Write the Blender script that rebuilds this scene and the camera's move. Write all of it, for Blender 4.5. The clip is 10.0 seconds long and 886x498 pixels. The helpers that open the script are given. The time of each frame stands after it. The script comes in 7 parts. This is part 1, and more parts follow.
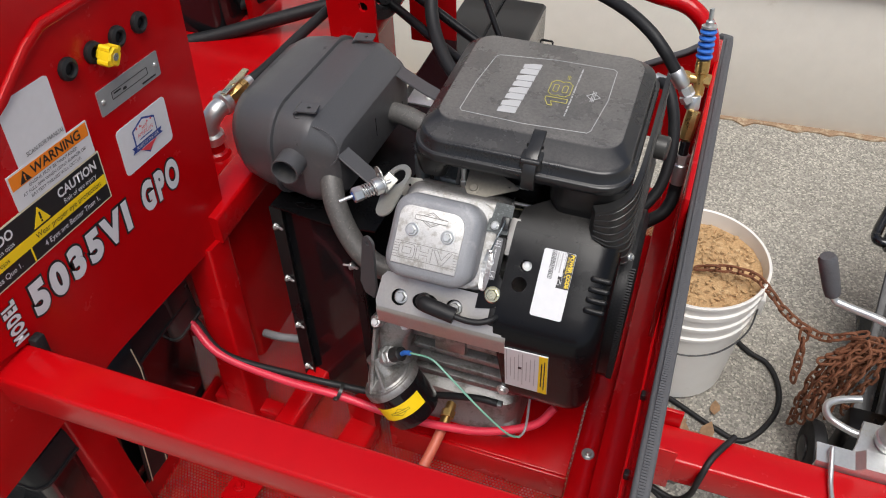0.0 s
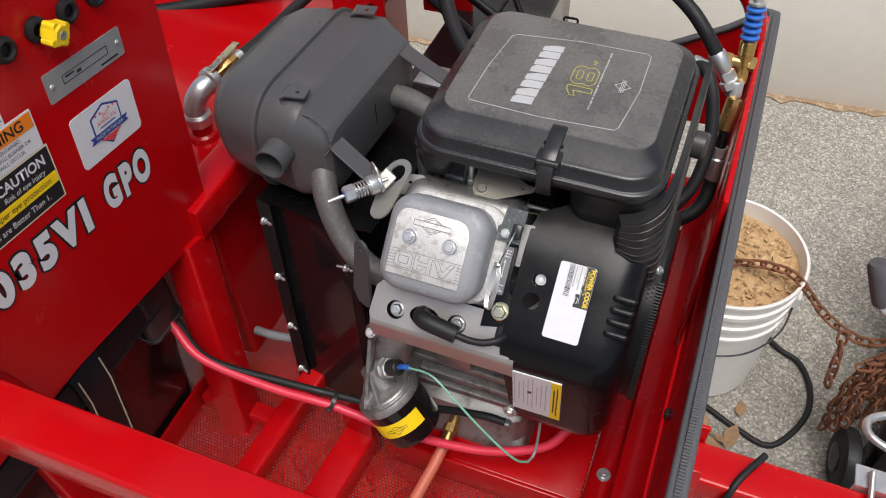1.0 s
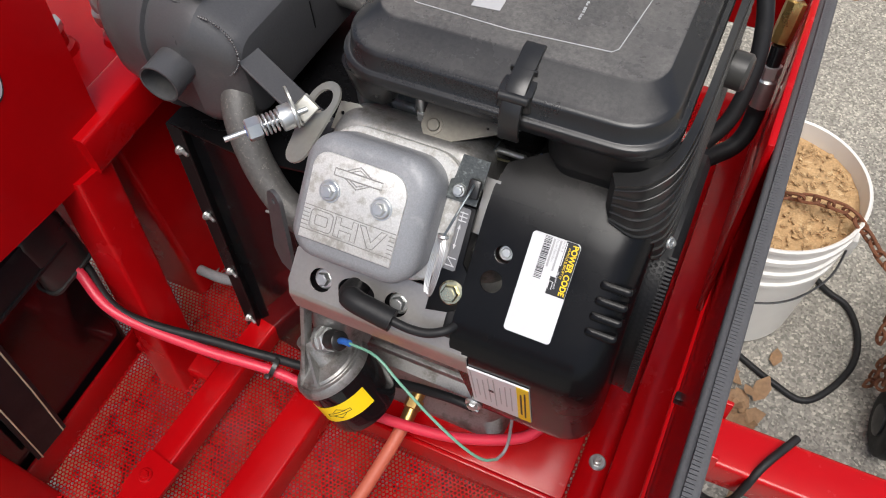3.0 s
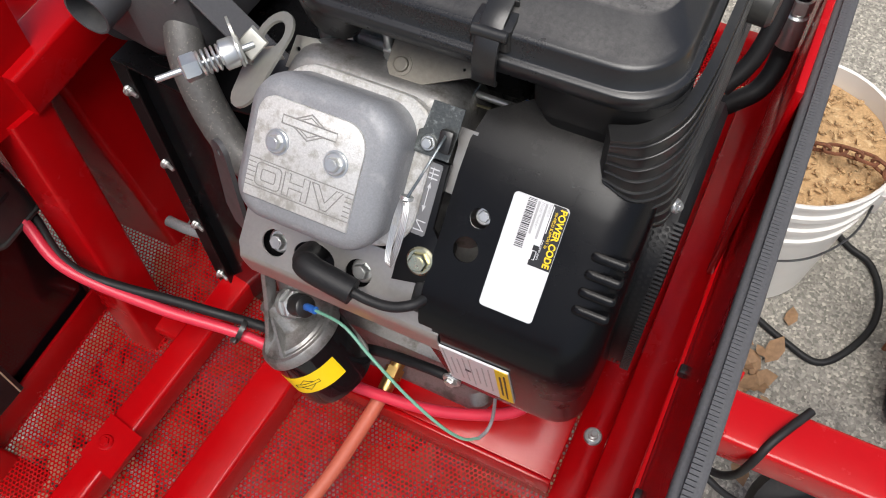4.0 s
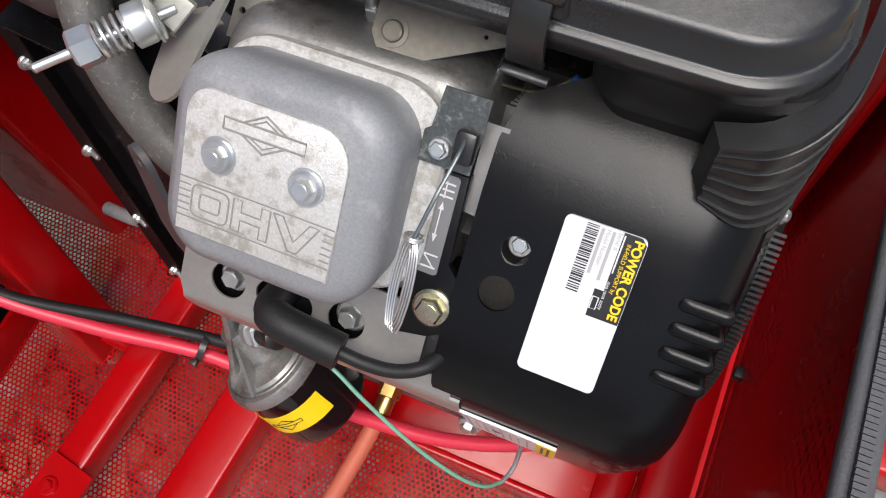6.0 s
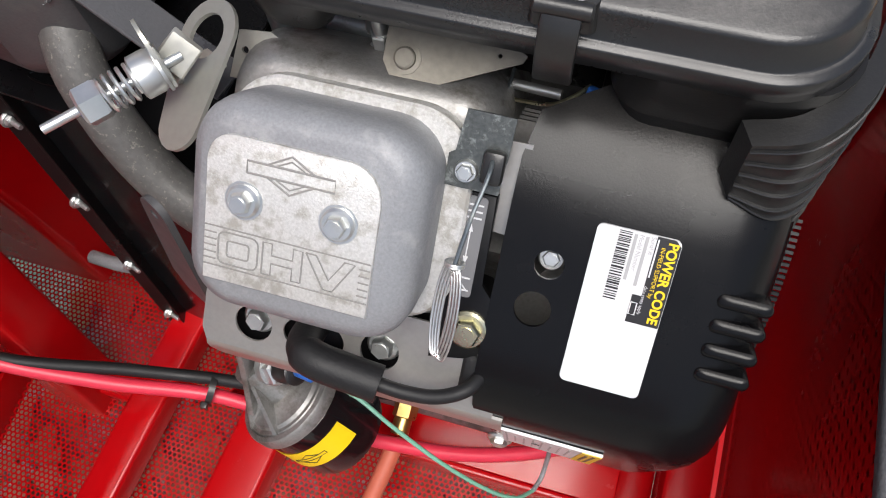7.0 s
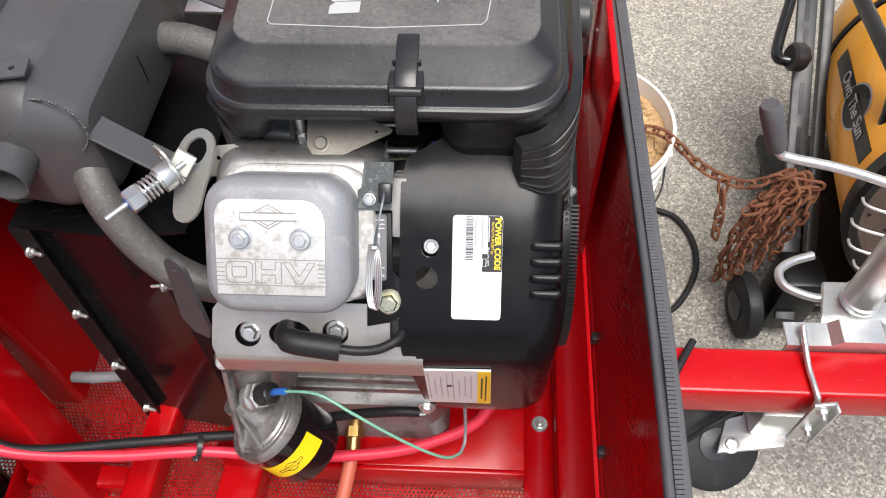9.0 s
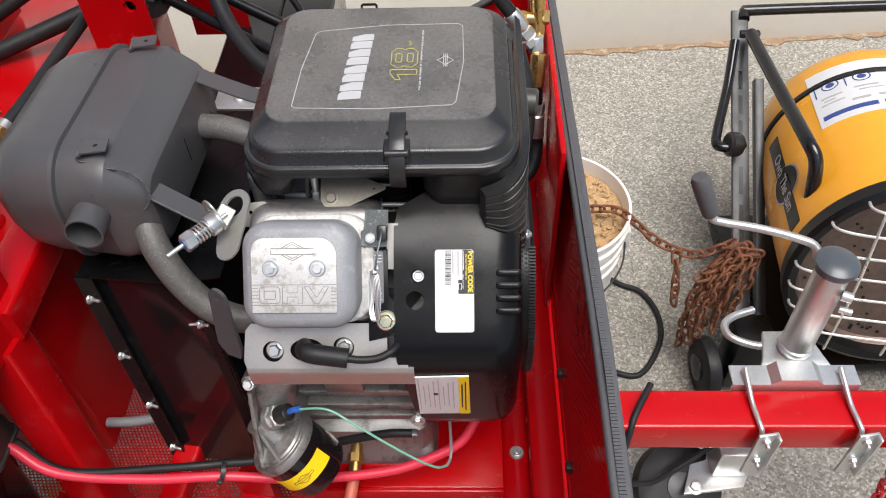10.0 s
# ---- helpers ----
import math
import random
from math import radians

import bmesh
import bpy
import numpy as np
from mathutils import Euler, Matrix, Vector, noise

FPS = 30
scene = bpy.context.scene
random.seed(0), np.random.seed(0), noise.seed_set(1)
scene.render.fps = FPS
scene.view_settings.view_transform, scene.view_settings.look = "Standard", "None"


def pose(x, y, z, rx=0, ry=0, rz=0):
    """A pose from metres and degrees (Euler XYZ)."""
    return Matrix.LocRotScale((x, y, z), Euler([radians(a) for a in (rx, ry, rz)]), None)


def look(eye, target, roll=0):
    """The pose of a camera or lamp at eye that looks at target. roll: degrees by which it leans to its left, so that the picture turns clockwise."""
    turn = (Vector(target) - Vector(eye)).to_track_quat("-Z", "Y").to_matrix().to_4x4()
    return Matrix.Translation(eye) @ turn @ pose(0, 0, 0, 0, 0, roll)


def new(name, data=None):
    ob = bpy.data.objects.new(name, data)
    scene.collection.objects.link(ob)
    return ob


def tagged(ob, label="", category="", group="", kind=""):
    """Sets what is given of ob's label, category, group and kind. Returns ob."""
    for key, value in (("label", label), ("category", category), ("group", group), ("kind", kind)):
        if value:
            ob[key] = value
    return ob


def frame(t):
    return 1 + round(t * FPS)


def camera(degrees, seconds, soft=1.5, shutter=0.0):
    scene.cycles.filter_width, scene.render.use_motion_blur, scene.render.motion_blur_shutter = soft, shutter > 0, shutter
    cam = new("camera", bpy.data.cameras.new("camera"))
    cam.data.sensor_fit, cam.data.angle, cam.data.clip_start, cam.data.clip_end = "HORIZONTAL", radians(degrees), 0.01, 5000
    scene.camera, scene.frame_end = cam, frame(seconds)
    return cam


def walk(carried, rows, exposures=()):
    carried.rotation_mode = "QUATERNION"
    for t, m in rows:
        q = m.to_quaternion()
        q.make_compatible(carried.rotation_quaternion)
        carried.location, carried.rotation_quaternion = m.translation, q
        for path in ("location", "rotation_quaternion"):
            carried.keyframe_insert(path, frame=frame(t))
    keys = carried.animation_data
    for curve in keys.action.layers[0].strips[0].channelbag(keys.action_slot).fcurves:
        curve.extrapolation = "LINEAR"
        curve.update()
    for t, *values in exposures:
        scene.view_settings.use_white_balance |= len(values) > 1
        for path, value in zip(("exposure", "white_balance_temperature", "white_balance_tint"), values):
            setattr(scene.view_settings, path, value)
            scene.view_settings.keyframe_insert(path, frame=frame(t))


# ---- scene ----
cam = camera(58.1, 10.0, soft=1.05)
PATH = [
    (0, (0.276, -0.656, 1.859), (-0.219, 0.63, 0.409), -2.1),
    (0.5, (0.255, -0.6, 1.834), (-0.251, 0.652, 0.359), -2.2),
    (1, (0.252, -0.531, 1.802), (-0.27, 0.673, 0.292), -2.6),
    (1.5, (0.256, -0.467, 1.768), (-0.278, 0.685, 0.223), -3.2),
    (2, (0.253, -0.405, 1.731), (-0.291, 0.681, 0.143), -4.1),
    (2.5, (0.26, -0.355, 1.694), (-0.288, 0.667, 0.065), -5.0),
    (4, (0.262, -0.241, 1.587), (-0.264, 0.587, -0.156), -7.4),
    (4.5, (0.25, -0.211, 1.549), (-0.254, 0.559, -0.227), -7.9),
    (5, (0.234, -0.186, 1.525), (-0.244, 0.545, -0.274), -8.0),
    (5.5, (0.206, -0.156, 1.491), (-0.238, 0.546, -0.329), -8.0),
    (6, (0.175, -0.127, 1.47), (-0.23, 0.56, -0.365), -8.2),
    (7.5, (0.134, -0.138, 1.483), (-0.134, 0.64, -0.34), -7.0),
    (8, (0.138, -0.179, 1.525), (-0.073, 0.686, -0.266), -5.5),
    (8.5, (0.154, -0.253, 1.59), (0.005, 0.728, -0.147), -4.0),
    (9, (0.172, -0.339, 1.651), (0.07, 0.757, -0.019), -3.0),
    (9.5, (0.171, -0.433, 1.712), (0.098, 0.779, 0.123), -2.6),
    (10, (0.184, -0.51, 1.756), (0.115, 0.803, 0.248), -2.7),
]
walk(cam, [(t, look(eye, target, roll)) for t, eye, target, roll in PATH], [(0, 0.15), (2.5, 0.25), (5, 0.33), (7.5, 0.42), (8.5, 0.7), (9.2, 0.64), (10, 0.45)])


# ---- light ----
world = bpy.data.worlds.new("world")
scene.world = world
world.use_nodes = True
wn = world.node_tree
bg = wn.nodes["Background"]
sky = wn.nodes.new("ShaderNodeTexSky")
sky.sky_type = "NISHITA"
sky.sun_disc = False
sky.sun_elevation = radians(71)
sky.sun_rotation = radians(151)
sky.dust_density = 4.0
wn.links.new(sky.outputs["Color"], bg.inputs["Color"])
bg.inputs["Strength"].default_value = 0.107
sun = new("sun", bpy.data.lights.new("sun", "SUN"))
sun.data.energy = 3.0
sun.data.angle = radians(40)
sun.data.color = (1.0, 0.985, 0.965)
sun.matrix_world = look((0.9, -1.6, 5.3), (0, 0, 0.6))


# ---- materials ----
def material(name):
    m = bpy.data.materials.new(name)
    m.use_nodes = True
    return m, m.node_tree, m.node_tree.nodes["Principled BSDF"]


def surface(name, color, rough=0.5, metal=0.0, grain=120.0, vary=0.12, bump=0.0, bump_scale=300.0, coat=0.0, wear=None, wear_scale=14.0, wear_at=0.62, rough_vary=0.12, spec=0.5):
    """Paint, plastic or metal: two scales of noise in colour and gloss, fine relief, and patches of wear or dirt."""
    m, nt, b = material(name)
    co = nt.nodes.new("ShaderNodeTexCoord")
    n1 = nt.nodes.new("ShaderNodeTexNoise")
    n1.inputs["Scale"].default_value = grain
    n1.inputs["Detail"].default_value = 4
    n2 = nt.nodes.new("ShaderNodeTexNoise")
    n2.inputs["Scale"].default_value = wear_scale
    n2.inputs["Detail"].default_value = 6
    n2.inputs["Roughness"].default_value = 0.65
    for n in (n1, n2):
        nt.links.new(co.outputs["Object"], n.inputs["Vector"])
    mix = nt.nodes.new("ShaderNodeMix")
    mix.data_type = "RGBA"
    mix.inputs["A"].default_value = (*[c * (1 - vary) for c in color], 1)
    mix.inputs["B"].default_value = (*[min(1, c * (1 + vary)) for c in color], 1)
    nt.links.new(n1.outputs["Fac"], mix.inputs["Factor"])
    out = mix.outputs["Result"]
    ramp = nt.nodes.new("ShaderNodeMapRange")
    ramp.inputs["From Min"].default_value = 0.3
    ramp.inputs["From Max"].default_value = 0.75
    ramp.inputs["To Min"].default_value = max(0.02, rough - rough_vary)
    ramp.inputs["To Max"].default_value = min(1, rough + rough_vary)
    nt.links.new(n2.outputs["Fac"], ramp.inputs["Value"])
    nt.links.new(ramp.outputs["Result"], b.inputs["Roughness"])
    if wear:
        r2 = nt.nodes.new("ShaderNodeMapRange")
        r2.inputs["From Min"].default_value = wear_at
        r2.inputs["From Max"].default_value = wear_at + 0.13
        nt.links.new(n2.outputs["Fac"], r2.inputs["Value"])
        mix2 = nt.nodes.new("ShaderNodeMix")
        mix2.data_type = "RGBA"
        mix2.inputs["B"].default_value = (*wear, 1)
        nt.links.new(out, mix2.inputs["A"])
        nt.links.new(r2.outputs["Result"], mix2.inputs["Factor"])
        out = mix2.outputs["Result"]
    nt.links.new(out, b.inputs["Base Color"])
    b.inputs["Metallic"].default_value = metal
    b.inputs["Specular IOR Level"].default_value = spec
    if coat:
        b.inputs["Coat Weight"].default_value = coat
        b.inputs["Coat Roughness"].default_value = 0.06
    if bump:
        n3 = nt.nodes.new("ShaderNodeTexNoise")
        n3.inputs["Scale"].default_value = bump_scale
        n3.inputs["Detail"].default_value = 3
        nt.links.new(co.outputs["Object"], n3.inputs["Vector"])
        bp = nt.nodes.new("ShaderNodeBump")
        bp.inputs["Strength"].default_value = bump
        bp.inputs["Distance"].default_value = 0.002
        nt.links.new(n3.outputs["Fac"], bp.inputs["Height"])
        nt.links.new(bp.outputs["Normal"], b.inputs["Normal"])
    return m


def plain(name, color, rough=0.4, metal=0.0):
    return surface(name, color, rough, metal, vary=0.05, rough_vary=0.06)


RED = surface("red_powder_coat", (0.40, 0.0017, 0.0037), 0.22, 0.0, grain=40, vary=0.08, bump=0.05, bump_scale=120, coat=0.05, spec=0.3, wear=(0.42, 0.010, 0.013), wear_scale=9, wear_at=0.62)
RED_CHAIN = surface("red_chain_paint", (0.5, 0.01, 0.015), 0.35)
BLACK_PLASTIC = surface("black_plastic", (0.016, 0.0158, 0.0156), 0.34, grain=600, vary=0.35, bump=0.05, bump_scale=900, wear=(0.036, 0.035, 0.032), wear_scale=6, wear_at=0.52, rough_vary=0.1)
BLACK_GLOSS = surface("black_paint", (0.006, 0.006, 0.0068), 0.18, spec=0.35, grain=60, vary=0.2, bump=0.015, bump_scale=60, coat=0.3, wear=(0.02, 0.018, 0.016), wear_scale=10)
BLACK_SATIN = surface("black_satin_paint", (0.004, 0.004, 0.0045), 0.33, spec=0.28, grain=200, vary=0.2, wear=(0.011, 0.0105, 0.01), wear_scale=12)
BLACK_RUBBER = surface("black_rubber", (0.011, 0.011, 0.0118), 0.55, spec=0.3, grain=300, vary=0.3, bump=0.1, bump_scale=700, wear=(0.03, 0.029, 0.027), wear_scale=22, wear_at=0.6)
GREY_RUBBER = surface("grey_rubber_trim", (0.07, 0.07, 0.075), 0.7, grain=400, vary=0.3, bump=0.25, bump_scale=500)
MUFFLER = surface("muffler_paint", (0.060, 0.0595, 0.062), 0.38, grain=500, vary=0.2, bump=0.07, bump_scale=500, wear=(0.085, 0.082, 0.078), wear_scale=24, wear_at=0.6)
BOOT = surface("black_moulded_boot", (0.010, 0.0098, 0.0097), 0.33, spec=0.35, grain=500, vary=0.3, bump=0.05, bump_scale=900, wear=(0.022, 0.021, 0.02), wear_scale=9, wear_at=0.55)
DULL_ZINC = surface("dull_zinc", (0.17, 0.157, 0.128), 0.5, 0.4, grain=260, vary=0.25, bump=0.06, bump_scale=700, wear=(0.22, 0.205, 0.17), wear_scale=40, wear_at=0.6)
CLAMP_ZINC = surface("blackened_zinc", (0.085, 0.092, 0.09), 0.42, 0.6, grain=500, vary=0.5, bump=0.08, bump_scale=600, wear=(0.22, 0.24, 0.235), wear_scale=180, wear_at=0.55)
PIPE_STEEL = surface("dull_pipe_steel", (0.095, 0.092, 0.088), 0.55, 0.2, grain=200, vary=0.35, bump=0.2, bump_scale=350, wear=(0.26, 0.24, 0.21), wear_scale=320, wear_at=0.58)
CAST = surface("cast_aluminium", (0.31, 0.305, 0.295), 0.5, 0.8, grain=420, vary=0.22, bump=0.12, bump_scale=500, wear=(0.17, 0.16, 0.145), wear_scale=40, wear_at=0.52)
MACHINED = surface("bright_cast_face", (0.54, 0.535, 0.52), 0.46, 0.3, grain=700, vary=0.3, bump=0.2, bump_scale=900, wear=(0.36, 0.345, 0.315), wear_scale=95, wear_at=0.5)
GALV = surface("passivated_zinc", (0.36, 0.355, 0.32), 0.4, 0.6, grain=200, vary=0.12, bump=0.03, wear=(0.38, 0.36, 0.3), wear_scale=50)
VCOVER = surface("grey_painted_casting", (0.22, 0.226, 0.238), 0.48, 0.12, grain=700, vary=0.25, bump=0.12, bump_scale=600, wear=(0.30, 0.303, 0.31), wear_scale=60, wear_at=0.56)
SHEET = surface("bare_sheet_metal", (0.40, 0.385, 0.365), 0.42, 0.75, grain=300, vary=0.1, bump=0.03, bump_scale=150, wear=(0.3, 0.275, 0.25), wear_scale=22)
ZINC = surface("zinc_plate", (0.58, 0.59, 0.58), 0.36, 0.85, grain=150, vary=0.12, bump=0.02, wear=(0.52, 0.51, 0.45), wear_scale=50, wear_at=0.6, rough_vary=0.08)
DARK_ZINC = surface("dark_zinc_plate", (0.22, 0.25, 0.26), 0.4, 0.8, grain=300, vary=0.3, bump=0.05, wear=(0.4, 0.42, 0.4), wear_scale=60, wear_at=0.6)
YELLOW_ZINC = surface("yellow_zinc", (0.72, 0.68, 0.46), 0.3, 1.0, grain=200, vary=0.15)
BRASS = surface("brass", (0.55, 0.36, 0.13), 0.35, 0.95, grain=150, vary=0.2, wear=(0.35, 0.25, 0.12), wear_scale=60)
RUST = surface("rusty_iron", (0.16, 0.06, 0.028), 0.85, 0.1, grain=250, vary=0.5, bump=0.5, bump_scale=400, wear=(0.28, 0.12, 0.05), wear_scale=80, wear_at=0.55)
WHITE_PLASTIC = surface("white_bucket_plastic", (0.72, 0.71, 0.67), 0.42, grain=30, vary=0.05, wear=(0.5, 0.45, 0.38), wear_scale=8, wear_at=0.64)
SAND = surface("wet_sawdust", (0.42, 0.27, 0.13), 0.95, grain=260, vary=0.5, bump=0.9, bump_scale=260, wear=(0.55, 0.4, 0.22), wear_scale=90, wear_at=0.55)
YELLOW = surface("yellow_heater_paint", (0.72, 0.32, 0.015), 0.35, grain=30, vary=0.06, coat=0.2, wear=(0.55, 0.25, 0.02), wear_scale=8, wear_at=0.66)
LABEL_WHITE = plain("white_label", (0.60, 0.60, 0.61), 0.35)
LABEL_YELLOW = plain("yellow_label", (0.8, 0.55, 0.01), 0.4)
LABEL_ORANGE = plain("orange_label", (0.75, 0.2, 0.01), 0.4)
INK = plain("black_ink", (0.012, 0.012, 0.013), 0.4)
INK_BLUE = plain("blue_ink", (0.02, 0.05, 0.22), 0.4)
INK_RED = plain("red_ink", (0.6, 0.05, 0.06), 0.4)
INK_GREY = plain("grey_ink", (0.35, 0.35, 0.35), 0.4)
CREAM = plain("cream_edge", (0.62, 0.55, 0.38), 0.5)
STEEL_PLATE = surface("brushed_tag", (0.42, 0.43, 0.43), 0.4, 0.6, grain=80, vary=0.1)
PRINT_SILVER = plain("silver_print", (0.4, 0.4, 0.4), 0.45)
PRINT_GOLD = plain("gold_print", (0.42, 0.38, 0.08), 0.4)
BLUE_PLASTIC = plain("blue_plastic", (0.03, 0.14, 0.5), 0.35)
GREEN_WIRE = plain("green_wire", (0.16, 0.38, 0.28), 0.4)
RED_CABLE = plain("red_cable", (0.62, 0.03, 0.06), 0.38)
PINK_HOSE = surface("red_drain_hose", (0.5, 0.12, 0.07), 0.5, grain=200, vary=0.1)
GREY_HOSE = surface("braided_grey_hose", (0.25, 0.25, 0.26), 0.5, 0.2, grain=600, vary=0.4, bump=0.3, bump_scale=900)
CLEAR_CAP = plain("dark_cap", (0.06, 0.07, 0.08), 0.3)
DARK_METAL = surface("dark_frame_paint", (0.022, 0.0225, 0.024), 0.42, 0.0, grain=150, vary=0.3, wear=(0.09, 0.085, 0.08), wear_scale=25)
LEAF = surface("dead_leaf", (0.25, 0.15, 0.08), 0.8, grain=90, vary=0.5)


def asphalt():
    m, nt, b = material("exposed_aggregate")
    co = nt.nodes.new("ShaderNodeTexCoord")
    v = nt.nodes.new("ShaderNodeTexVoronoi")
    v.inputs["Scale"].default_value = 190
    nt.links.new(co.outputs["Object"], v.inputs["Vector"])
    sep = nt.nodes.new("ShaderNodeSeparateColor")
    nt.links.new(v.outputs["Color"], sep.inputs["Color"])
    ramp = nt.nodes.new("ShaderNodeValToRGB")
    e = ramp.color_ramp.elements
    e[0].position, e[0].color = 0.0, (0.15, 0.143, 0.125, 1)
    e[1].position, e[1].color = 1.0, (0.48, 0.445, 0.38, 1)
    for pos, c in ((0.35, (0.225, 0.214, 0.186)), (0.6, (0.27, 0.257, 0.223)), (0.85, (0.345, 0.325, 0.28))):
        el = e.new(pos)
        el.color = (*c, 1)
    nt.links.new(sep.outputs["Red"], ramp.inputs["Fac"])
    n = nt.nodes.new("ShaderNodeTexNoise")
    n.inputs["Scale"].default_value = 2.2
    n.inputs["Detail"].default_value = 7
    nt.links.new(co.outputs["Object"], n.inputs["Vector"])
    mr = nt.nodes.new("ShaderNodeMapRange")
    mr.inputs["From Min"].default_value = 0.3
    mr.inputs["From Max"].default_value = 0.7
    mr.inputs["To Min"].default_value = 0.86
    mr.inputs["To Max"].default_value = 1.12
    nt.links.new(n.outputs["Fac"], mr.inputs["Value"])
    mul = nt.nodes.new("ShaderNodeMix")
    mul.data_type, mul.blend_type = "RGBA", "MULTIPLY"
    mul.inputs["Factor"].default_value = 1
    nt.links.new(ramp.outputs["Color"], mul.inputs["A"])
    nt.links.new(mr.outputs["Result"], mul.inputs["B"])
    nt.links.new(mul.outputs["Result"], b.inputs["Base Color"])
    b.inputs["Roughness"].default_value = 0.85
    bp = nt.nodes.new("ShaderNodeBump")
    bp.inputs["Strength"].default_value = 0.4
    bp.inputs["Distance"].default_value = 0.004
    bp.invert = True
    nt.links.new(v.outputs["Distance"], bp.inputs["Height"])
    nt.links.new(bp.outputs["Normal"], b.inputs["Normal"])
    return m


ASPHALT = asphalt()


def dusty(name, base, dust, rough, low, high, specks=900.0, spec=0.5):
    """Plastic or paint with fine dust lying on what faces up."""
    m = surface(name, base, rough, grain=600, vary=0.3, bump=0.05, bump_scale=900, rough_vary=0.08, spec=spec)
    nt = m.node_tree
    b = nt.nodes["Principled BSDF"]
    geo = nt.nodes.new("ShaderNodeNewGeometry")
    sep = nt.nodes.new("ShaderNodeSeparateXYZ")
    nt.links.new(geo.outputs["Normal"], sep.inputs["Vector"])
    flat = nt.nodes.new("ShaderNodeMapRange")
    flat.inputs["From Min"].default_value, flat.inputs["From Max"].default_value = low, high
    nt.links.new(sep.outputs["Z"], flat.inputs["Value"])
    co = nt.nodes.new("ShaderNodeTexCoord")
    n = nt.nodes.new("ShaderNodeTexNoise")
    n.inputs["Scale"].default_value, n.inputs["Detail"].default_value, n.inputs["Roughness"].default_value = specks, 8, 0.8
    nt.links.new(co.outputs["Object"], n.inputs["Vector"])
    patch = nt.nodes.new("ShaderNodeTexNoise")
    patch.inputs["Scale"].default_value, patch.inputs["Detail"].default_value = 14, 5
    nt.links.new(co.outputs["Object"], patch.inputs["Vector"])
    r = nt.nodes.new("ShaderNodeMapRange")
    r.inputs["From Min"].default_value, r.inputs["From Max"].default_value, r.inputs["To Min"].default_value = 0.3, 0.62, 0.35
    nt.links.new(n.outputs["Fac"], r.inputs["Value"])
    r2 = nt.nodes.new("ShaderNodeMapRange")
    r2.inputs["From Min"].default_value, r2.inputs["From Max"].default_value, r2.inputs["To Min"].default_value = 0.3, 0.7, 0.6
    nt.links.new(patch.outputs["Fac"], r2.inputs["Value"])
    mul = nt.nodes.new("ShaderNodeMath")
    mul.operation = "MULTIPLY"
    nt.links.new(r.outputs["Result"], mul.inputs[0])
    nt.links.new(r2.outputs["Result"], mul.inputs[1])
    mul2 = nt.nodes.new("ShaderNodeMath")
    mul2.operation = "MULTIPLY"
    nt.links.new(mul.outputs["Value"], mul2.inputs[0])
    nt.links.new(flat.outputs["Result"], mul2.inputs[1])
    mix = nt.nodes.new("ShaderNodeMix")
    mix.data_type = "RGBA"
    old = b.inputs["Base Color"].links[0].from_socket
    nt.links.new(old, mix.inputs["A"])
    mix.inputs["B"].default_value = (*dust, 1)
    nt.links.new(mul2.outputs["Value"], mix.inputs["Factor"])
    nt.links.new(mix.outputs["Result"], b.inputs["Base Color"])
    return m


LID_PLASTIC = dusty("dusty_lid_plastic", (0.014, 0.0142, 0.015), (0.165, 0.156, 0.144), 0.30, 0.93, 0.995, 260.0)
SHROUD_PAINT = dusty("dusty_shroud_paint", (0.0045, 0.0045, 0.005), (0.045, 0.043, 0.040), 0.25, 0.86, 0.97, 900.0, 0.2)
SOIL = surface("dry_soil", (0.27, 0.18, 0.11), 0.9, grain=120, vary=0.4, bump=0.6, bump_scale=160, wear=(0.4, 0.32, 0.22), wear_scale=30, wear_at=0.5)
STUCCO = surface("white_painted_stucco", (0.72, 0.68, 0.6), 0.85, grain=18, vary=0.05, bump=0.5, bump_scale=45, wear=(0.55, 0.5, 0.42), wear_scale=5, wear_at=0.63)
WOOD_WHITE = surface("white_painted_board", (0.72, 0.7, 0.65), 0.6, grain=30, vary=0.05, bump=0.1, bump_scale=60)


# ---- builders ----
def mesh_of(bm, smooth=True, sharp=38):
    me = bpy.data.meshes.new("mesh")
    bmesh.ops.recalc_face_normals(bm, faces=bm.faces[:])
    if smooth:
        lim = radians(sharp)
        for f in bm.faces:
            f.smooth = True
        for e in bm.edges:
            if len(e.link_faces) == 2 and e.calc_face_angle(0) > lim:
                e.smooth = False
    bm.to_mesh(me)
    bm.free()
    return me


def part(name, bm, mat, parent=None, label="", smooth=True, sharp=38):
    """One mesh object under a thing or a part."""
    me = bm if isinstance(bm, bpy.types.Mesh) else mesh_of(bm, smooth, sharp)
    if not me.materials:
        me.materials.append(mat)
    ob = new(name, me)
    if parent:
        ob.parent = parent
    if label:
        ob["label"] = label
    return ob


def thing(name, label, category, at=(0, 0, 0), group="", kind=""):
    ob = new(name)
    ob.empty_display_size = 0.05
    ob.location = at
    return tagged(ob, label, category, group, kind)


def single(name, bm, mat, label, category, group="", kind="", smooth=True, sharp=38):
    return tagged(part(name, bm, mat, None, "", smooth, sharp), label, category, group, kind)


def B():
    return bmesh.new()


I4 = Matrix.Identity(4)


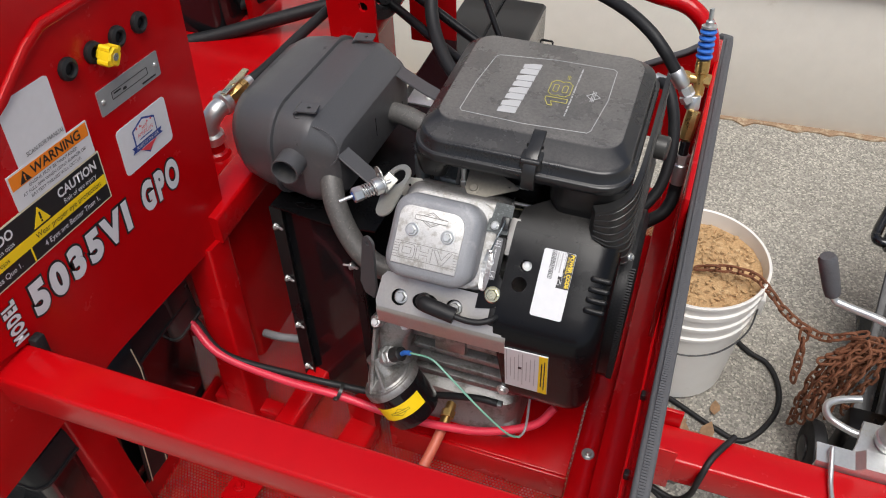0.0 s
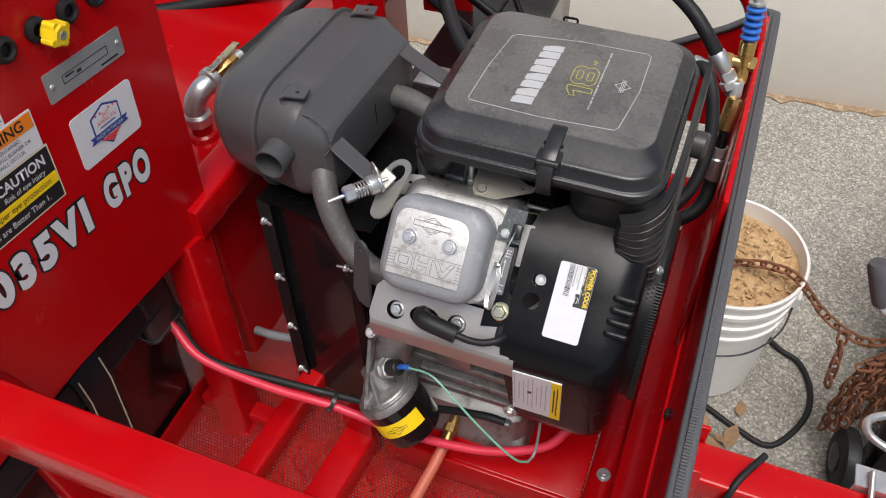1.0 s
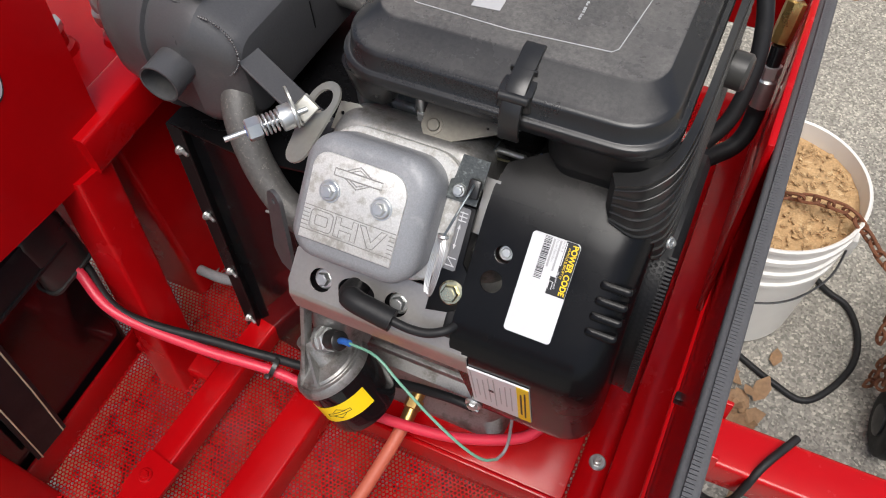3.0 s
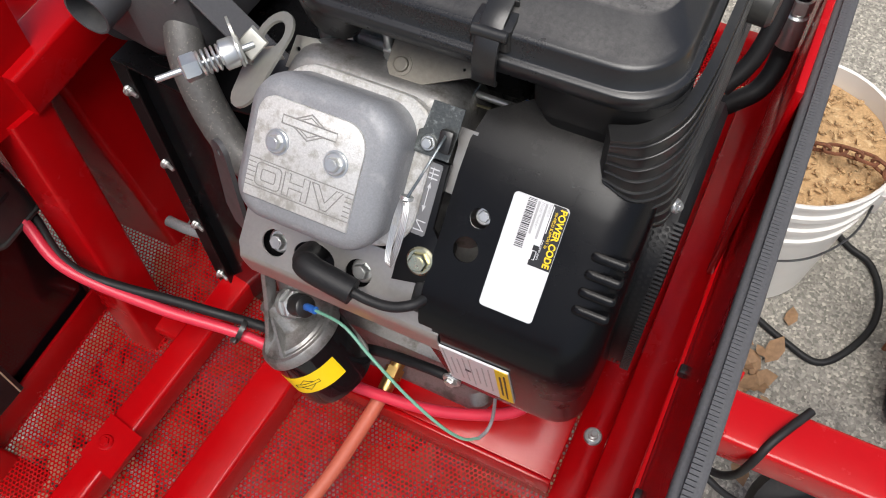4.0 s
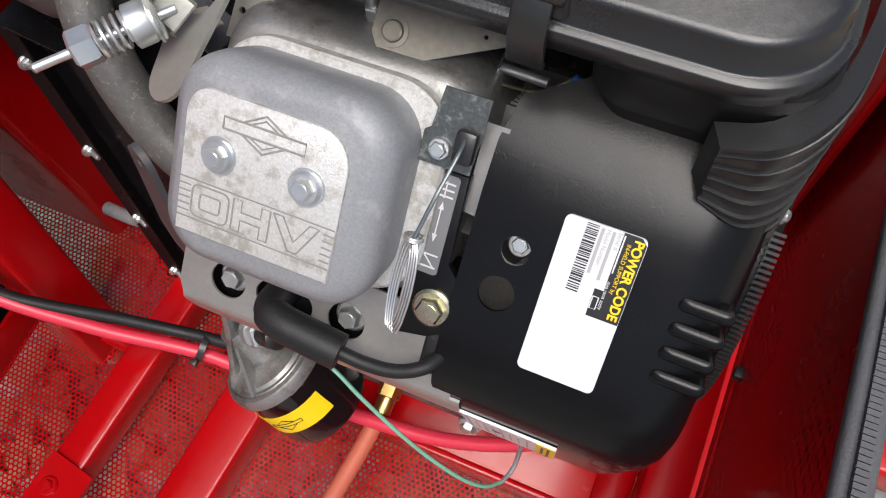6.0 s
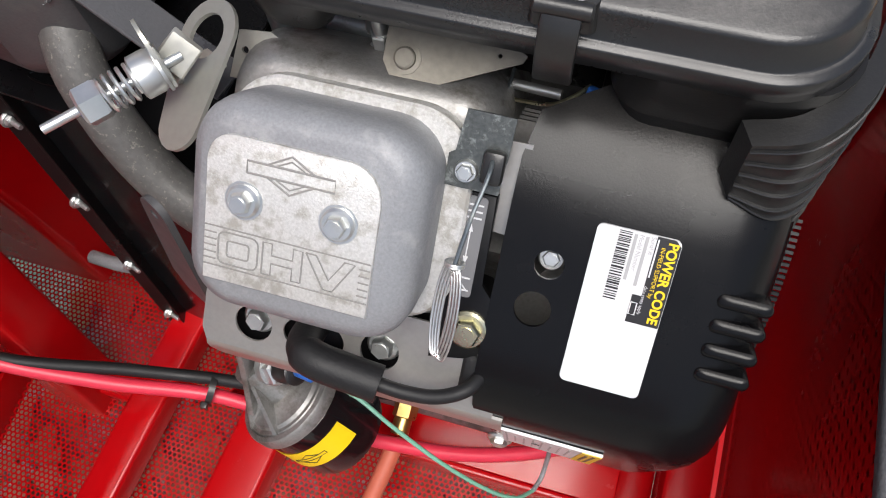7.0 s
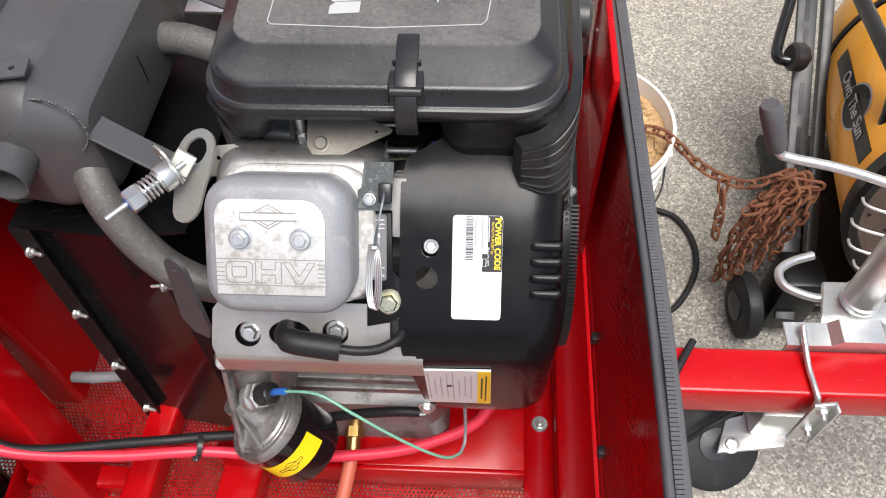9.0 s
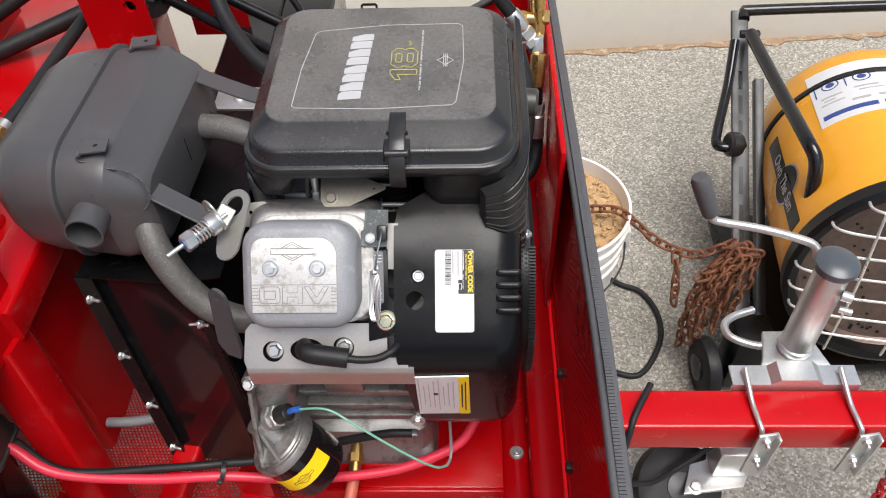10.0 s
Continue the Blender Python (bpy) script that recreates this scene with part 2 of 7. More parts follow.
def box(bm, lo, hi, bevel=0.0, m=I4, seg=2):
    c = [(a + b) / 2 for a, b in zip(lo, hi)]
    s = [abs(b - a) for a, b in zip(lo, hi)]
    r = bmesh.ops.create_cube(bm, size=1, matrix=m @ Matrix.Translation(c) @ Matrix.Diagonal((*s, 1)))
    if bevel:
        es = list({e for v in r["verts"] for e in v.link_edges})
        bmesh.ops.bevel(bm, geom=es, offset=bevel, segments=seg, affect="EDGES", profile=0.5, clamp_overlap=True)
    return bm


def frame_to(p, d):
    """A matrix at p whose z points along d."""
    q = Vector(d).normalized().to_track_quat("Z", "Y")
    return Matrix.Translation(p) @ q.to_matrix().to_4x4()


def rings(bm, loops, cap0=True, cap1=True, closed=True):
    """Join loops of points into a skin."""
    vs = [[bm.verts.new(p) for p in lp] for lp in loops]
    n = len(vs[0])
    for a, b in zip(vs, vs[1:]):
        for i in range(n if closed else n - 1):
            j = (i + 1) % n
            bm.faces.new((a[i], a[j], b[j], b[i]))
    if cap0:
        bm.faces.new(vs[0][::-1])
    if cap1:
        bm.faces.new(vs[-1])
    return bm


def lathe(bm, profile, m=I4, seg=24, cap0=True, cap1=True):
    """Turn (radius, height) pairs round the z of m."""
    loops = []
    for r, h in profile:
        loops.append([m @ Vector((r * math.cos(2 * math.pi * i / seg), r * math.sin(2 * math.pi * i / seg), h)) for i in range(seg)])
    return rings(bm, loops, cap0, cap1)


def cyl(bm, p0, p1, r, seg=20, bevel=0.0):
    d = Vector(p1) - Vector(p0)
    L = d.length
    m = frame_to(p0, d)
    if bevel:
        prof = [(r - bevel, 0), (r, bevel), (r, L - bevel), (r - bevel, L)]
    else:
        prof = [(r, 0), (r, L)]
    return lathe(bm, prof, m, seg)


def smooth_path(pts, n=8):
    """A Catmull-Rom line through the points."""
    P = [Vector(p) for p in pts]
    if len(P) < 3:
        return P
    P = [2 * P[0] - P[1]] + P + [2 * P[-1] - P[-2]]
    out = []
    for k in range(1, len(P) - 2):
        a, b, c, d = P[k - 1:k + 3]
        for i in range(n):
            t = i / n
            out.append(0.5 * ((2 * b) + (c - a) * t + (2 * a - 5 * b + 4 * c - d) * t * t + (3 * b - a - 3 * c + d) * t ** 3))
    out.append(P[-2])
    return out


def sweep(bm, pts, shape, up=(0, 0, 1), cap=True, scale=None):
    """Carry a flat outline along a line."""
    pts = [Vector(p) for p in pts]
    loops = []
    side = None
    for i, p in enumerate(pts):
        d = (pts[min(i + 1, len(pts) - 1)] - pts[max(i - 1, 0)]).normalized()
        if side is None:
            u = Vector(up)
            if abs(d.dot(u)) > 0.95:
                u = Vector((1, 0, 0))
            side = d.cross(u).normalized()
        else:
            side = (side - d * side.dot(d)).normalized()
        top = side.cross(d)
        s = scale[i] if scale else 1
        loops.append([p + side * x * s + top * y * s for x, y in shape])
    return rings(bm, loops, cap, cap)


def circle(r, n=12):
    return [(r * math.cos(2 * math.pi * i / n), r * math.sin(2 * math.pi * i / n)) for i in range(n)]


def pipe(bm, pts, r, seg=12, n=8, curved=True):
    return sweep(bm, smooth_path(pts, n) if curved else pts, circle(r, seg))


def rrect(cx, cy, hw, hd, r, n=5):
    """The outline of a rectangle with round corners."""
    r = min(r, hw * 0.999, hd * 0.999)
    out = []
    for sx, sy, a0 in ((1, 1, 0), (-1, 1, 90), (-1, -1, 180), (1, -1, 270)):
        for i in range(n + 1):
            a = radians(a0 + 90 * i / n)
            out.append((cx + sx * (hw - r) + r * math.cos(a), cy + sy * (hd - r) + r * math.sin(a)))
    return out


def rloft(bm, sections, m=I4, n=5, cap0=True, cap1=True):
    """Loft round-cornered rectangles (cx, cy, half width, half depth, radius, height) along the z of m."""
    loops = [[m @ Vector((x, y, z)) for x, y in rrect(cx, cy, hw, hd, r, n)] for cx, cy, hw, hd, r, z in sections]
    return rings(bm, loops, cap0, cap1)


def prism(bm, outline, h0, h1, m=I4, bevel=0.0):
    """A flat outline with thickness along the z of m."""
    a = [bm.verts.new(m @ Vector((x, y, h0))) for x, y in outline]
    b = [bm.verts.new(m @ Vector((x, y, h1))) for x, y in outline]
    n = len(a)
    fs = [bm.faces.new(a[::-1]), bm.faces.new(b)]
    for i in range(n):
        j = (i + 1) % n
        fs.append(bm.faces.new((a[i], a[j], b[j], b[i])))
    if bevel:
        es = [e for e in fs[1].edges]
        bmesh.ops.bevel(bm, geom=es, offset=bevel, segments=2, affect="EDGES", profile=0.5)
    return bm


def hexbolt(bm, p, d, r=0.007, h=0.006, washer=0.0, shank=0.0, spin=0.0):
    """A flanged hexagon bolt head at p that points along d."""
    m = frame_to(p, d) @ Matrix.Rotation(spin, 4, "Z")
    if washer:
        lathe(bm, [(washer, 0), (washer, 0.0012), (washer * 0.86, 0.0026)], m, 24)
    lathe(bm, [(r, 0.0), (r, h * 0.8), (r * 0.86, h)], m, 6)
    lathe(bm, [(r * 0.62, h), (r * 0.62, h + 0.0006)], m, 12)
    if shank:
        lathe(bm, [(r * 0.5, h), (r * 0.5, h + shank), (r * 0.4, h + shank + 0.0015)], m, 12)
    return bm


def tube_frame(p0, p1, w, h, name, parent, mat=None, up=(0, 0, 1), r=0.005, label=""):
    """A square steel tube with round corners between two points."""
    return part(name, sweep(B(), [p0, p1], rrect(0, 0, w / 2, h / 2, r, 3), up), mat or RED, parent, label)


def text(name, words, m, size, mat, parent=None, label="", depth=0.0, align="CENTER", stretch=1.0, space=1.0, bold=0.0):
    c = bpy.data.curves.new(name, "FONT")
    c.body = words
    c.size = size
    c.align_x, c.align_y = align, "CENTER"
    c.space_character = space
    c.extrude = depth
    c.offset = bold
    tmp = bpy.data.objects.new("tmp", c)
    me = bpy.data.meshes.new_from_object(tmp)
    bpy.data.objects.remove(tmp)
    me.transform(m @ Matrix.Diagonal((stretch, 1, 1, 1)))
    me.materials.clear()
    me.materials.append(mat)
    ob = new(name, me)
    if parent:
        ob.parent = parent
    if label:
        ob["label"] = label
    return ob


def basis(o, ex, ey):
    """A matrix at o with the given x and y directions."""
    ex, ey = Vector(ex).normalized(), Vector(ey)
    ey = (ey - ex * ex.dot(ey)).normalized()
    ez = ex.cross(ey)
    m = Matrix((ex, ey, ez)).transposed().to_4x4()
    m.translation = o
    return m


def plate(bm, outer, holes, h0, h1, m=I4):
    """A flat plate with holes: outlines in the xy of m, thickness along its z."""
    loops = [outer] + list(holes)
    vs, es = [], []
    for lp in loops:
        v = [bm.verts.new(m @ Vector((x, y, h1))) for x, y in lp]
        vs.append(v)
        es += [bm.edges.new((v[i], v[(i + 1) % len(v)])) for i in range(len(v))]
    g = bmesh.ops.triangle_fill(bm, use_beauty=True, use_dissolve=False, edges=es)
    faces = [f for f in g["geom"] if isinstance(f, bmesh.types.BMFace)]
    low = {}
    for lp, v in zip(loops, vs):
        for p, a in zip(lp, v):
            low[a] = bm.verts.new(m @ Vector((p[0], p[1], h0)))
    for f in faces:
        bm.faces.new([low[v] for v in f.verts][::-1])
    for v in vs:
        for i in range(len(v)):
            a, b = v[i], v[(i + 1) % len(v)]
            bm.faces.new((a, b, low[b], low[a]))
    return bm


def ring(cx, cy, r, n=20):
    return [(cx + r * math.cos(2 * math.pi * i / n), cy + r * math.sin(2 * math.pi * i / n)) for i in range(n)]


def cut(ob, cutters, thick=0.0):
    """Give a skin thickness and cut holes through it, once and for all."""
    if thick:
        sm = ob.modifiers.new("thick", "SOLIDIFY")
        sm.thickness, sm.offset = thick, -1
    made = []
    for bm in cutters:
        c = bpy.data.objects.new("cutter", mesh_of(bm, False))
        scene.collection.objects.link(c)
        made.append(c)
        bo = ob.modifiers.new("hole", "BOOLEAN")
        bo.operation, bo.object, bo.solver = "DIFFERENCE", c, "EXACT"
    me = bpy.data.meshes.new_from_object(ob.evaluated_get(bpy.context.evaluated_depsgraph_get()))
    ob.modifiers.clear()
    ob.data = me
    for c in made:
        bpy.data.objects.remove(c)
    return ob


def perforated(x0, x1, y0, y1, pitch, hole, m=I4, sx=1.0, name="mesh"):
    """A sheet of hexagonal cells, each with its hole."""
    verts, faces = [], []
    h = pitch * math.sqrt(3) / 2
    R = pitch / math.sqrt(3)
    rows = int((y1 - y0) / h)
    cols = int((x1 - x0) / (pitch * sx))
    for j in range(rows):
        for i in range(cols):
            cx = x0 + (i + 0.5 * (j % 2)) * pitch * sx
            cy = y0 + j * h
            k = len(verts)
            for r in (R, hole):
                for q in range(6):
                    a = radians(30 + 60 * q)
                    verts.append(m @ Vector((cx + sx * r * math.cos(a), cy + r * math.sin(a), 0)))
            for q in range(6):
                w = (q + 1) % 6
                faces.append((k + q, k + w, k + 6 + w, k + 6 + q))
    me = bpy.data.meshes.new(name)
    me.from_pydata([tuple(v) for v in verts], [], faces)
    return me


def coil(bm, p0, p1, r, wire, turns, seg=12):
    d = Vector(p1) - Vector(p0)
    m = frame_to(p0, d)
    n = int(turns * seg)
    pts = [m @ Vector((r * math.cos(2 * math.pi * i / seg), r * math.sin(2 * math.pi * i / seg), d.length * i / n)) for i in range(n + 1)]
    return sweep(bm, pts, circle(wire, 6))


def bars(name, rows, m, mat, parent, h=0.0004):
    """Writing too small to read: plain bars (x, y, width, height)."""
    bm = B()
    for x, y, w, t in rows:
        box(bm, (x, y - t / 2, 0), (x + w, y + t / 2, h), 0, m)
    return part(name, bm, mat, parent, smooth=False)


# ---- setting ----
def ground_sheet():
    bm = B()
    bmesh.ops.create_grid(bm, x_segments=2, y_segments=2, size=400)
    return single("ground", bm, ASPHALT, "grey exposed aggregate asphalt yard with pale pebbles", "ground", kind="structure")


ground_sheet()
WALL_M = Matrix.Translation((0.6, 1.983, 0)) @ Matrix.Rotation(radians(4.2), 4, "Z")


def building_wall():
    bm = B()
    box(bm, (-6, 0, 0.0), (6, 0.25, 0.55), 0.004, WALL_M)
    w = single("wall_north", bm, STUCCO, "cream white painted rough stucco wall with stained foot", "wall", kind="structure")
    bm = B()
    for i in range(14):
        z0 = 0.62 + i * 0.14
        rings(bm, [[WALL_M @ Vector((x, y, z)) for y, z in ((0.01, z0), (0.04, z0 + 0.14), (0.2, z0 + 0.14), (0.2, z0))] for x in (-6, 6)])
    part("siding", bm, WOOD_WHITE, w, "white lapped siding boards")
    bm = B()
    box(bm, (-6, -0.03, 0.55), (6, 0.2, 0.62), 0.006, WALL_M)
    part("ledge", bm, WOOD_WHITE, w, "white painted drip ledge")

    rnd = random.Random(31)
    bm = B()
    n = 160
    near = [(-3 + 6 * i / n, -0.018 - 0.03 * rnd.random() ** 2) for i in range(n + 1)]
    prism(bm, near + [(3, 0.0), (-3, 0.0)], 0.0, 0.006, WALL_M)
    part("soil_strip", bm, SOIL, w, "brown soil and litter line along the foot")


building_wall()


# ---- trailer ----
trailer = thing("washer_trailer", "red powder-coated steel equipment trailer frame with tongue", "trailer", (0, 0, 0))
T = 0.0508


def trailer_frame():
    tube_frame((-0.56, -0.3425, 1.139), (0.30, -0.3375, 1.139), T, T, "top_rail", trailer)
    tube_frame((-0.404, -0.292, 1.0195), (-0.404, -0.292, 0.55), T, T, "corner_post", trailer, up=(0, 1, 0))
    tube_frame((-0.362, 0.006, 1.008), (-0.331, -0.056, 0.62), T, T, "inner_post", trailer, up=(0, 1, 0))
    # deck beams, the first one notched for a clamp
    a, b = Vector((-0.276, -0.40, 0.661)), Vector((-0.216, 0.30, 0.661))
    d = b - a
    tube_frame(a, b, 0.0381, 0.0381, "deck_beam", trailer)
    m = basis(a + d * 0.275, d, (0, 0, 1))
    bm = B()
    plate(bm, [(-0.030, -0.034), (0.026, -0.034), (0.030, 0.018), (-0.026, 0.018)], [ring(0.0, -0.004, 0.0045)], 0.0194, 0.0234, m @ Matrix.Rotation(radians(90), 4, "X") @ Matrix.Diagonal((1, -1, -1, 1)))
    part("clamp_plate", bm, RED, trailer)
    bm = B()
    hexbolt(bm, m @ Vector((0, 0.0236, 0.0)), (0, 0, 1), 0.006, 0.005, 0.0095)
    part("clamp_bolt", bm, RED, trailer)
    a, b = Vector((-0.154, -0.40, 0.655)), Vector((-0.119, -0.02, 0.655))
    tube_frame(a, b, T, T, "deck_beam", trailer)
    bm = B()
    prism(bm, [(0, 0), (0.05, 0), (0.05, 0.012), (0.0, 0.05)], -0.025, 0.025, basis((-0.1205, -0.034, 0.68), (0.09, 1, 0), (0, 0, 1)), 0.0)
    part("beam_gusset", bm, RED, trailer)
    tube_frame((-0.60, -0.43, 0.64), (0.35, -0.43, 0.64), T, T, "deck_edge_beam", trailer)
    tube_frame((-0.40, -0.042, 0.642), (-0.262, -0.046, 0.642), 0.03, 0.035, "deck_cross_beam", trailer)
    bm = B()
    box(bm, (-0.411, -0.40, 0.625), (-0.406, -0.028, 0.677), 0.001)
    box(bm, (-0.411, -0.028, 0.625), (-0.31, -0.0235, 0.664), 0.001)
    part("tray_angle", bm, RED, trailer)
    # long angle at the front of the deck
    bm = B()
    box(bm, (0.268, -0.46, 0.640), (0.312, 0.74, 0.700), 0.004)
    part("front_beam", bm, RED, trailer)
    bm = B()
    box(bm, (0.230, -0.46, 0.634), (0.2685, 0.60, 0.640), 0.001)
    part("foot_plate", bm, RED, trailer)
    bm = B()
    box(bm, (0.304, 0.28, 0.7005), (0.3125, 0.74, 1.04), 0.003)
    part("front_upright", bm, RED, trailer)
    # tongue and its bracket
    tube_frame((0.325, 0.196, 0.482), (2.6, 0.196, 0.482), 0.0762, 0.0762, "tongue", trailer, r=0.007)
    bm = B()
    box(bm, (0.324, 0.150, 0.432), (0.402, 0.157, 0.560), 0.002)
    box(bm, (0.324, 0.2355, 0.432), (0.402, 0.2425, 0.560), 0.002)
    box(bm, (0.323, 0.150, 0.52), (0.330, 0.243, 0.60), 0.002)
    part("tongue_bracket", bm, RED, trailer)
    bm = B()
    box(bm, (-0.07, -0.030, 0.690), (0.2285, 0.42, 0.697), 0.002)
    box(bm, (-0.07, -0.036, 0.633), (0.2285, -0.030, 0.697), 0.002)
    part("engine_plate", bm, RED, trailer)
    hexb = B()
    hexbolt(hexb, (0.2515, 0.0515, 0.640), (0, 0, 1), 0.0065, 0.006, 0.011, 0.004)
    part("plate_bolt", hexb, ZINC, trailer)
    bm = B()
    hexbolt(bm, (-0.38, 0.10, 0.645), (0, 0, 1), 0.007, 0.006, 0.012)
    part("deck_bolt", bm, ZINC, trailer)


trailer_frame()


def front_guard():
    X = 0.318

    def rim(y):
        return 1.039 - 0.07 * y if y > -0.06 else 1.0432 + 0.09 * (y + 0.06)

    def fit_rim(co):
        k = (co.z - 0.70) / 0.345
        return Vector((co.x + 0.006 * k, co.y, 0.70 + k * (rim(co.y) - 0.70)))
    m = basis((X, -0.45, 0.70), (0, 1, 0), (0, 0, 1))
    me = perforated(0.01, 1.29, 0.012, 0.34, 0.0075, 0.0016, m, 1.9, "guard_mesh")
    for v in me.vertices:
        v.co = fit_rim(v.co)
    part("front_guard", me, RED, trailer, "dark red perforated guard sheet")
    for name, x0, x1, z0, z1 in (("guard_back", 0.006, 0.009, 0.70, 1.04), ("guard_frame", -0.002, 0.004, 0.697, 0.716), ("guard_frame", -0.002, 0.004, 1.030, 1.045)):
        bm = B()
        rings(bm, [[fit_rim(Vector((X + x, y, z))) for x, z in ((x0, z0), (x1, z0), (x1, z1), (x0, z1))] for y in (-0.46, -0.1, 0.853)])
        part(name, bm, RED, trailer, sharp=30)
    pts = smooth_path([(X + 0.006, y, rim(y) + 0.001) for y in (-0.50, -0.1, 0.15, 0.3, 0.60, 0.82)], 4) + [Vector((X + dx, y, rim(0.85) + dz)) for dx, y, dz in ((0.005, 0.845, 0.001), (-0.004, 0.855, -0.002), (-0.016, 0.857, -0.012), (-0.065, 0.857, -0.05), (-0.165, 0.857, -0.11))]
    tr = part("edge_trim", sweep(B(), pts, rrect(0, 0, 0.0105, 0.0062, 0.0045, 4)), GREY_RUBBER, trailer, "grey ribbed rubber edge trim")
    bm = B()
    n = 345
    for i in range(n):
        y = -0.43 + 1.26 * i / n
        box(bm, (X + 0.0025, y, rim(y) + 0.004), (X + 0.0095, y + 0.0030, rim(y) + 0.0117), 0.0)
    tagged(part("trim_ribs", bm, GREY_RUBBER, tr), kind="stuff")
    bm = B()
    prism(bm, [(-0.165, 0.70), (0, 0.70), (0, 0.975), (-0.012, 0.970), (-0.065, 0.932), (-0.165, 0.872)], -0.0015, 0.0015, basis((X, 0.857, 0), (1, 0, 0), (0, 0, 1)))
    part("guard_return", bm, RED, trailer)
    for y in (-0.02, 0.13):
        bm = B()
        box(bm, (X - 0.006, y, 0.72), (X + 0.006, y + 0.012, 0.735), 0.002)
        part("guard_clip", bm, DARK_METAL, trailer)
    # bent red hose rail at the far end
    part("hose_rail", pipe(B(), [(-0.10, 0.75, 1.15), (0.10, 0.72, 1.135), (0.18, 0.70, 1.13), (0.241, 0.69, 1.122), (0.280, 0.68, 1.09), (0.296, 0.67, 1.04), (0.297, 0.665, 0.95), (0.297, 0.665, 0.70)], 0.016, 16), RED, trailer, "bent red hose guide rail")


front_guard()


# panel frame: x along the panel, y up it, z out of its face
PF = basis((-0.345, 0.006, 1.196), (0, 0.9936, -0.1132), (0, 0.1132, 0.9936))


def control_panel():
    bm = B()
    prism(bm, [(-0.44, -0.040), (-0.345, -0.060), (-0.312, -0.067), (-0.285, -0.12), (-0.262, -0.192), (0.06, -0.192), (0.054, 0.36), (-0.44, 0.36)], -0.003, 0.0, PF)
    p = part("control_panel", bm, RED, trailer, "red steel panel covered with decals")
    bm = B()
    sweep(bm, [PF @ Vector(v) for v in ((0.05, 0.262, 0.001), (-0.0815, 0.240, 0.001), (-0.165, 0.238, 0.001), (-0.19, 0.226, 0.001), (-0.237, 0.192, 0.001), (-0.36, 0.13, 0.001))], rrect(0, 0, 0.006, 0.004, 0.003, 2), up=(1, 0, 0))
    part("folded_edge", bm, RED, p)
    return p


panel = control_panel()


def control_cabinet():
    """An unseen closed box, added behind the panel to keep sky light off the battery."""
    bm = B()
    box(bm, (-0.80, -0.44, 1.02), (-0.3495, 0.035, 1.52), 0.004)
    part("control_cabinet", bm, RED, trailer, "unseen red box behind the panel that blocks sky light")


control_cabinet()


def decal(name, x0, x1, y0, y1, mat, r=0.0, h=0.0006, label="", m=PF, parent=None, h0=0.0):
    bm = B()
    out = rrect((x0 + x1) / 2, (y0 + y1) / 2, (x1 - x0) / 2, (y1 - y0) / 2, r, 4) if r else [(x0, y0), (x1, y0), (x1, y1), (x0, y1)]
    prism(bm, out, h0, h, m)
    return part(name, bm, mat, parent or panel, label, smooth=False)


def at_panel(x, y, z=0.0012, turn=0):
    return PF @ pose(x, y, z, 0, 0, turn)


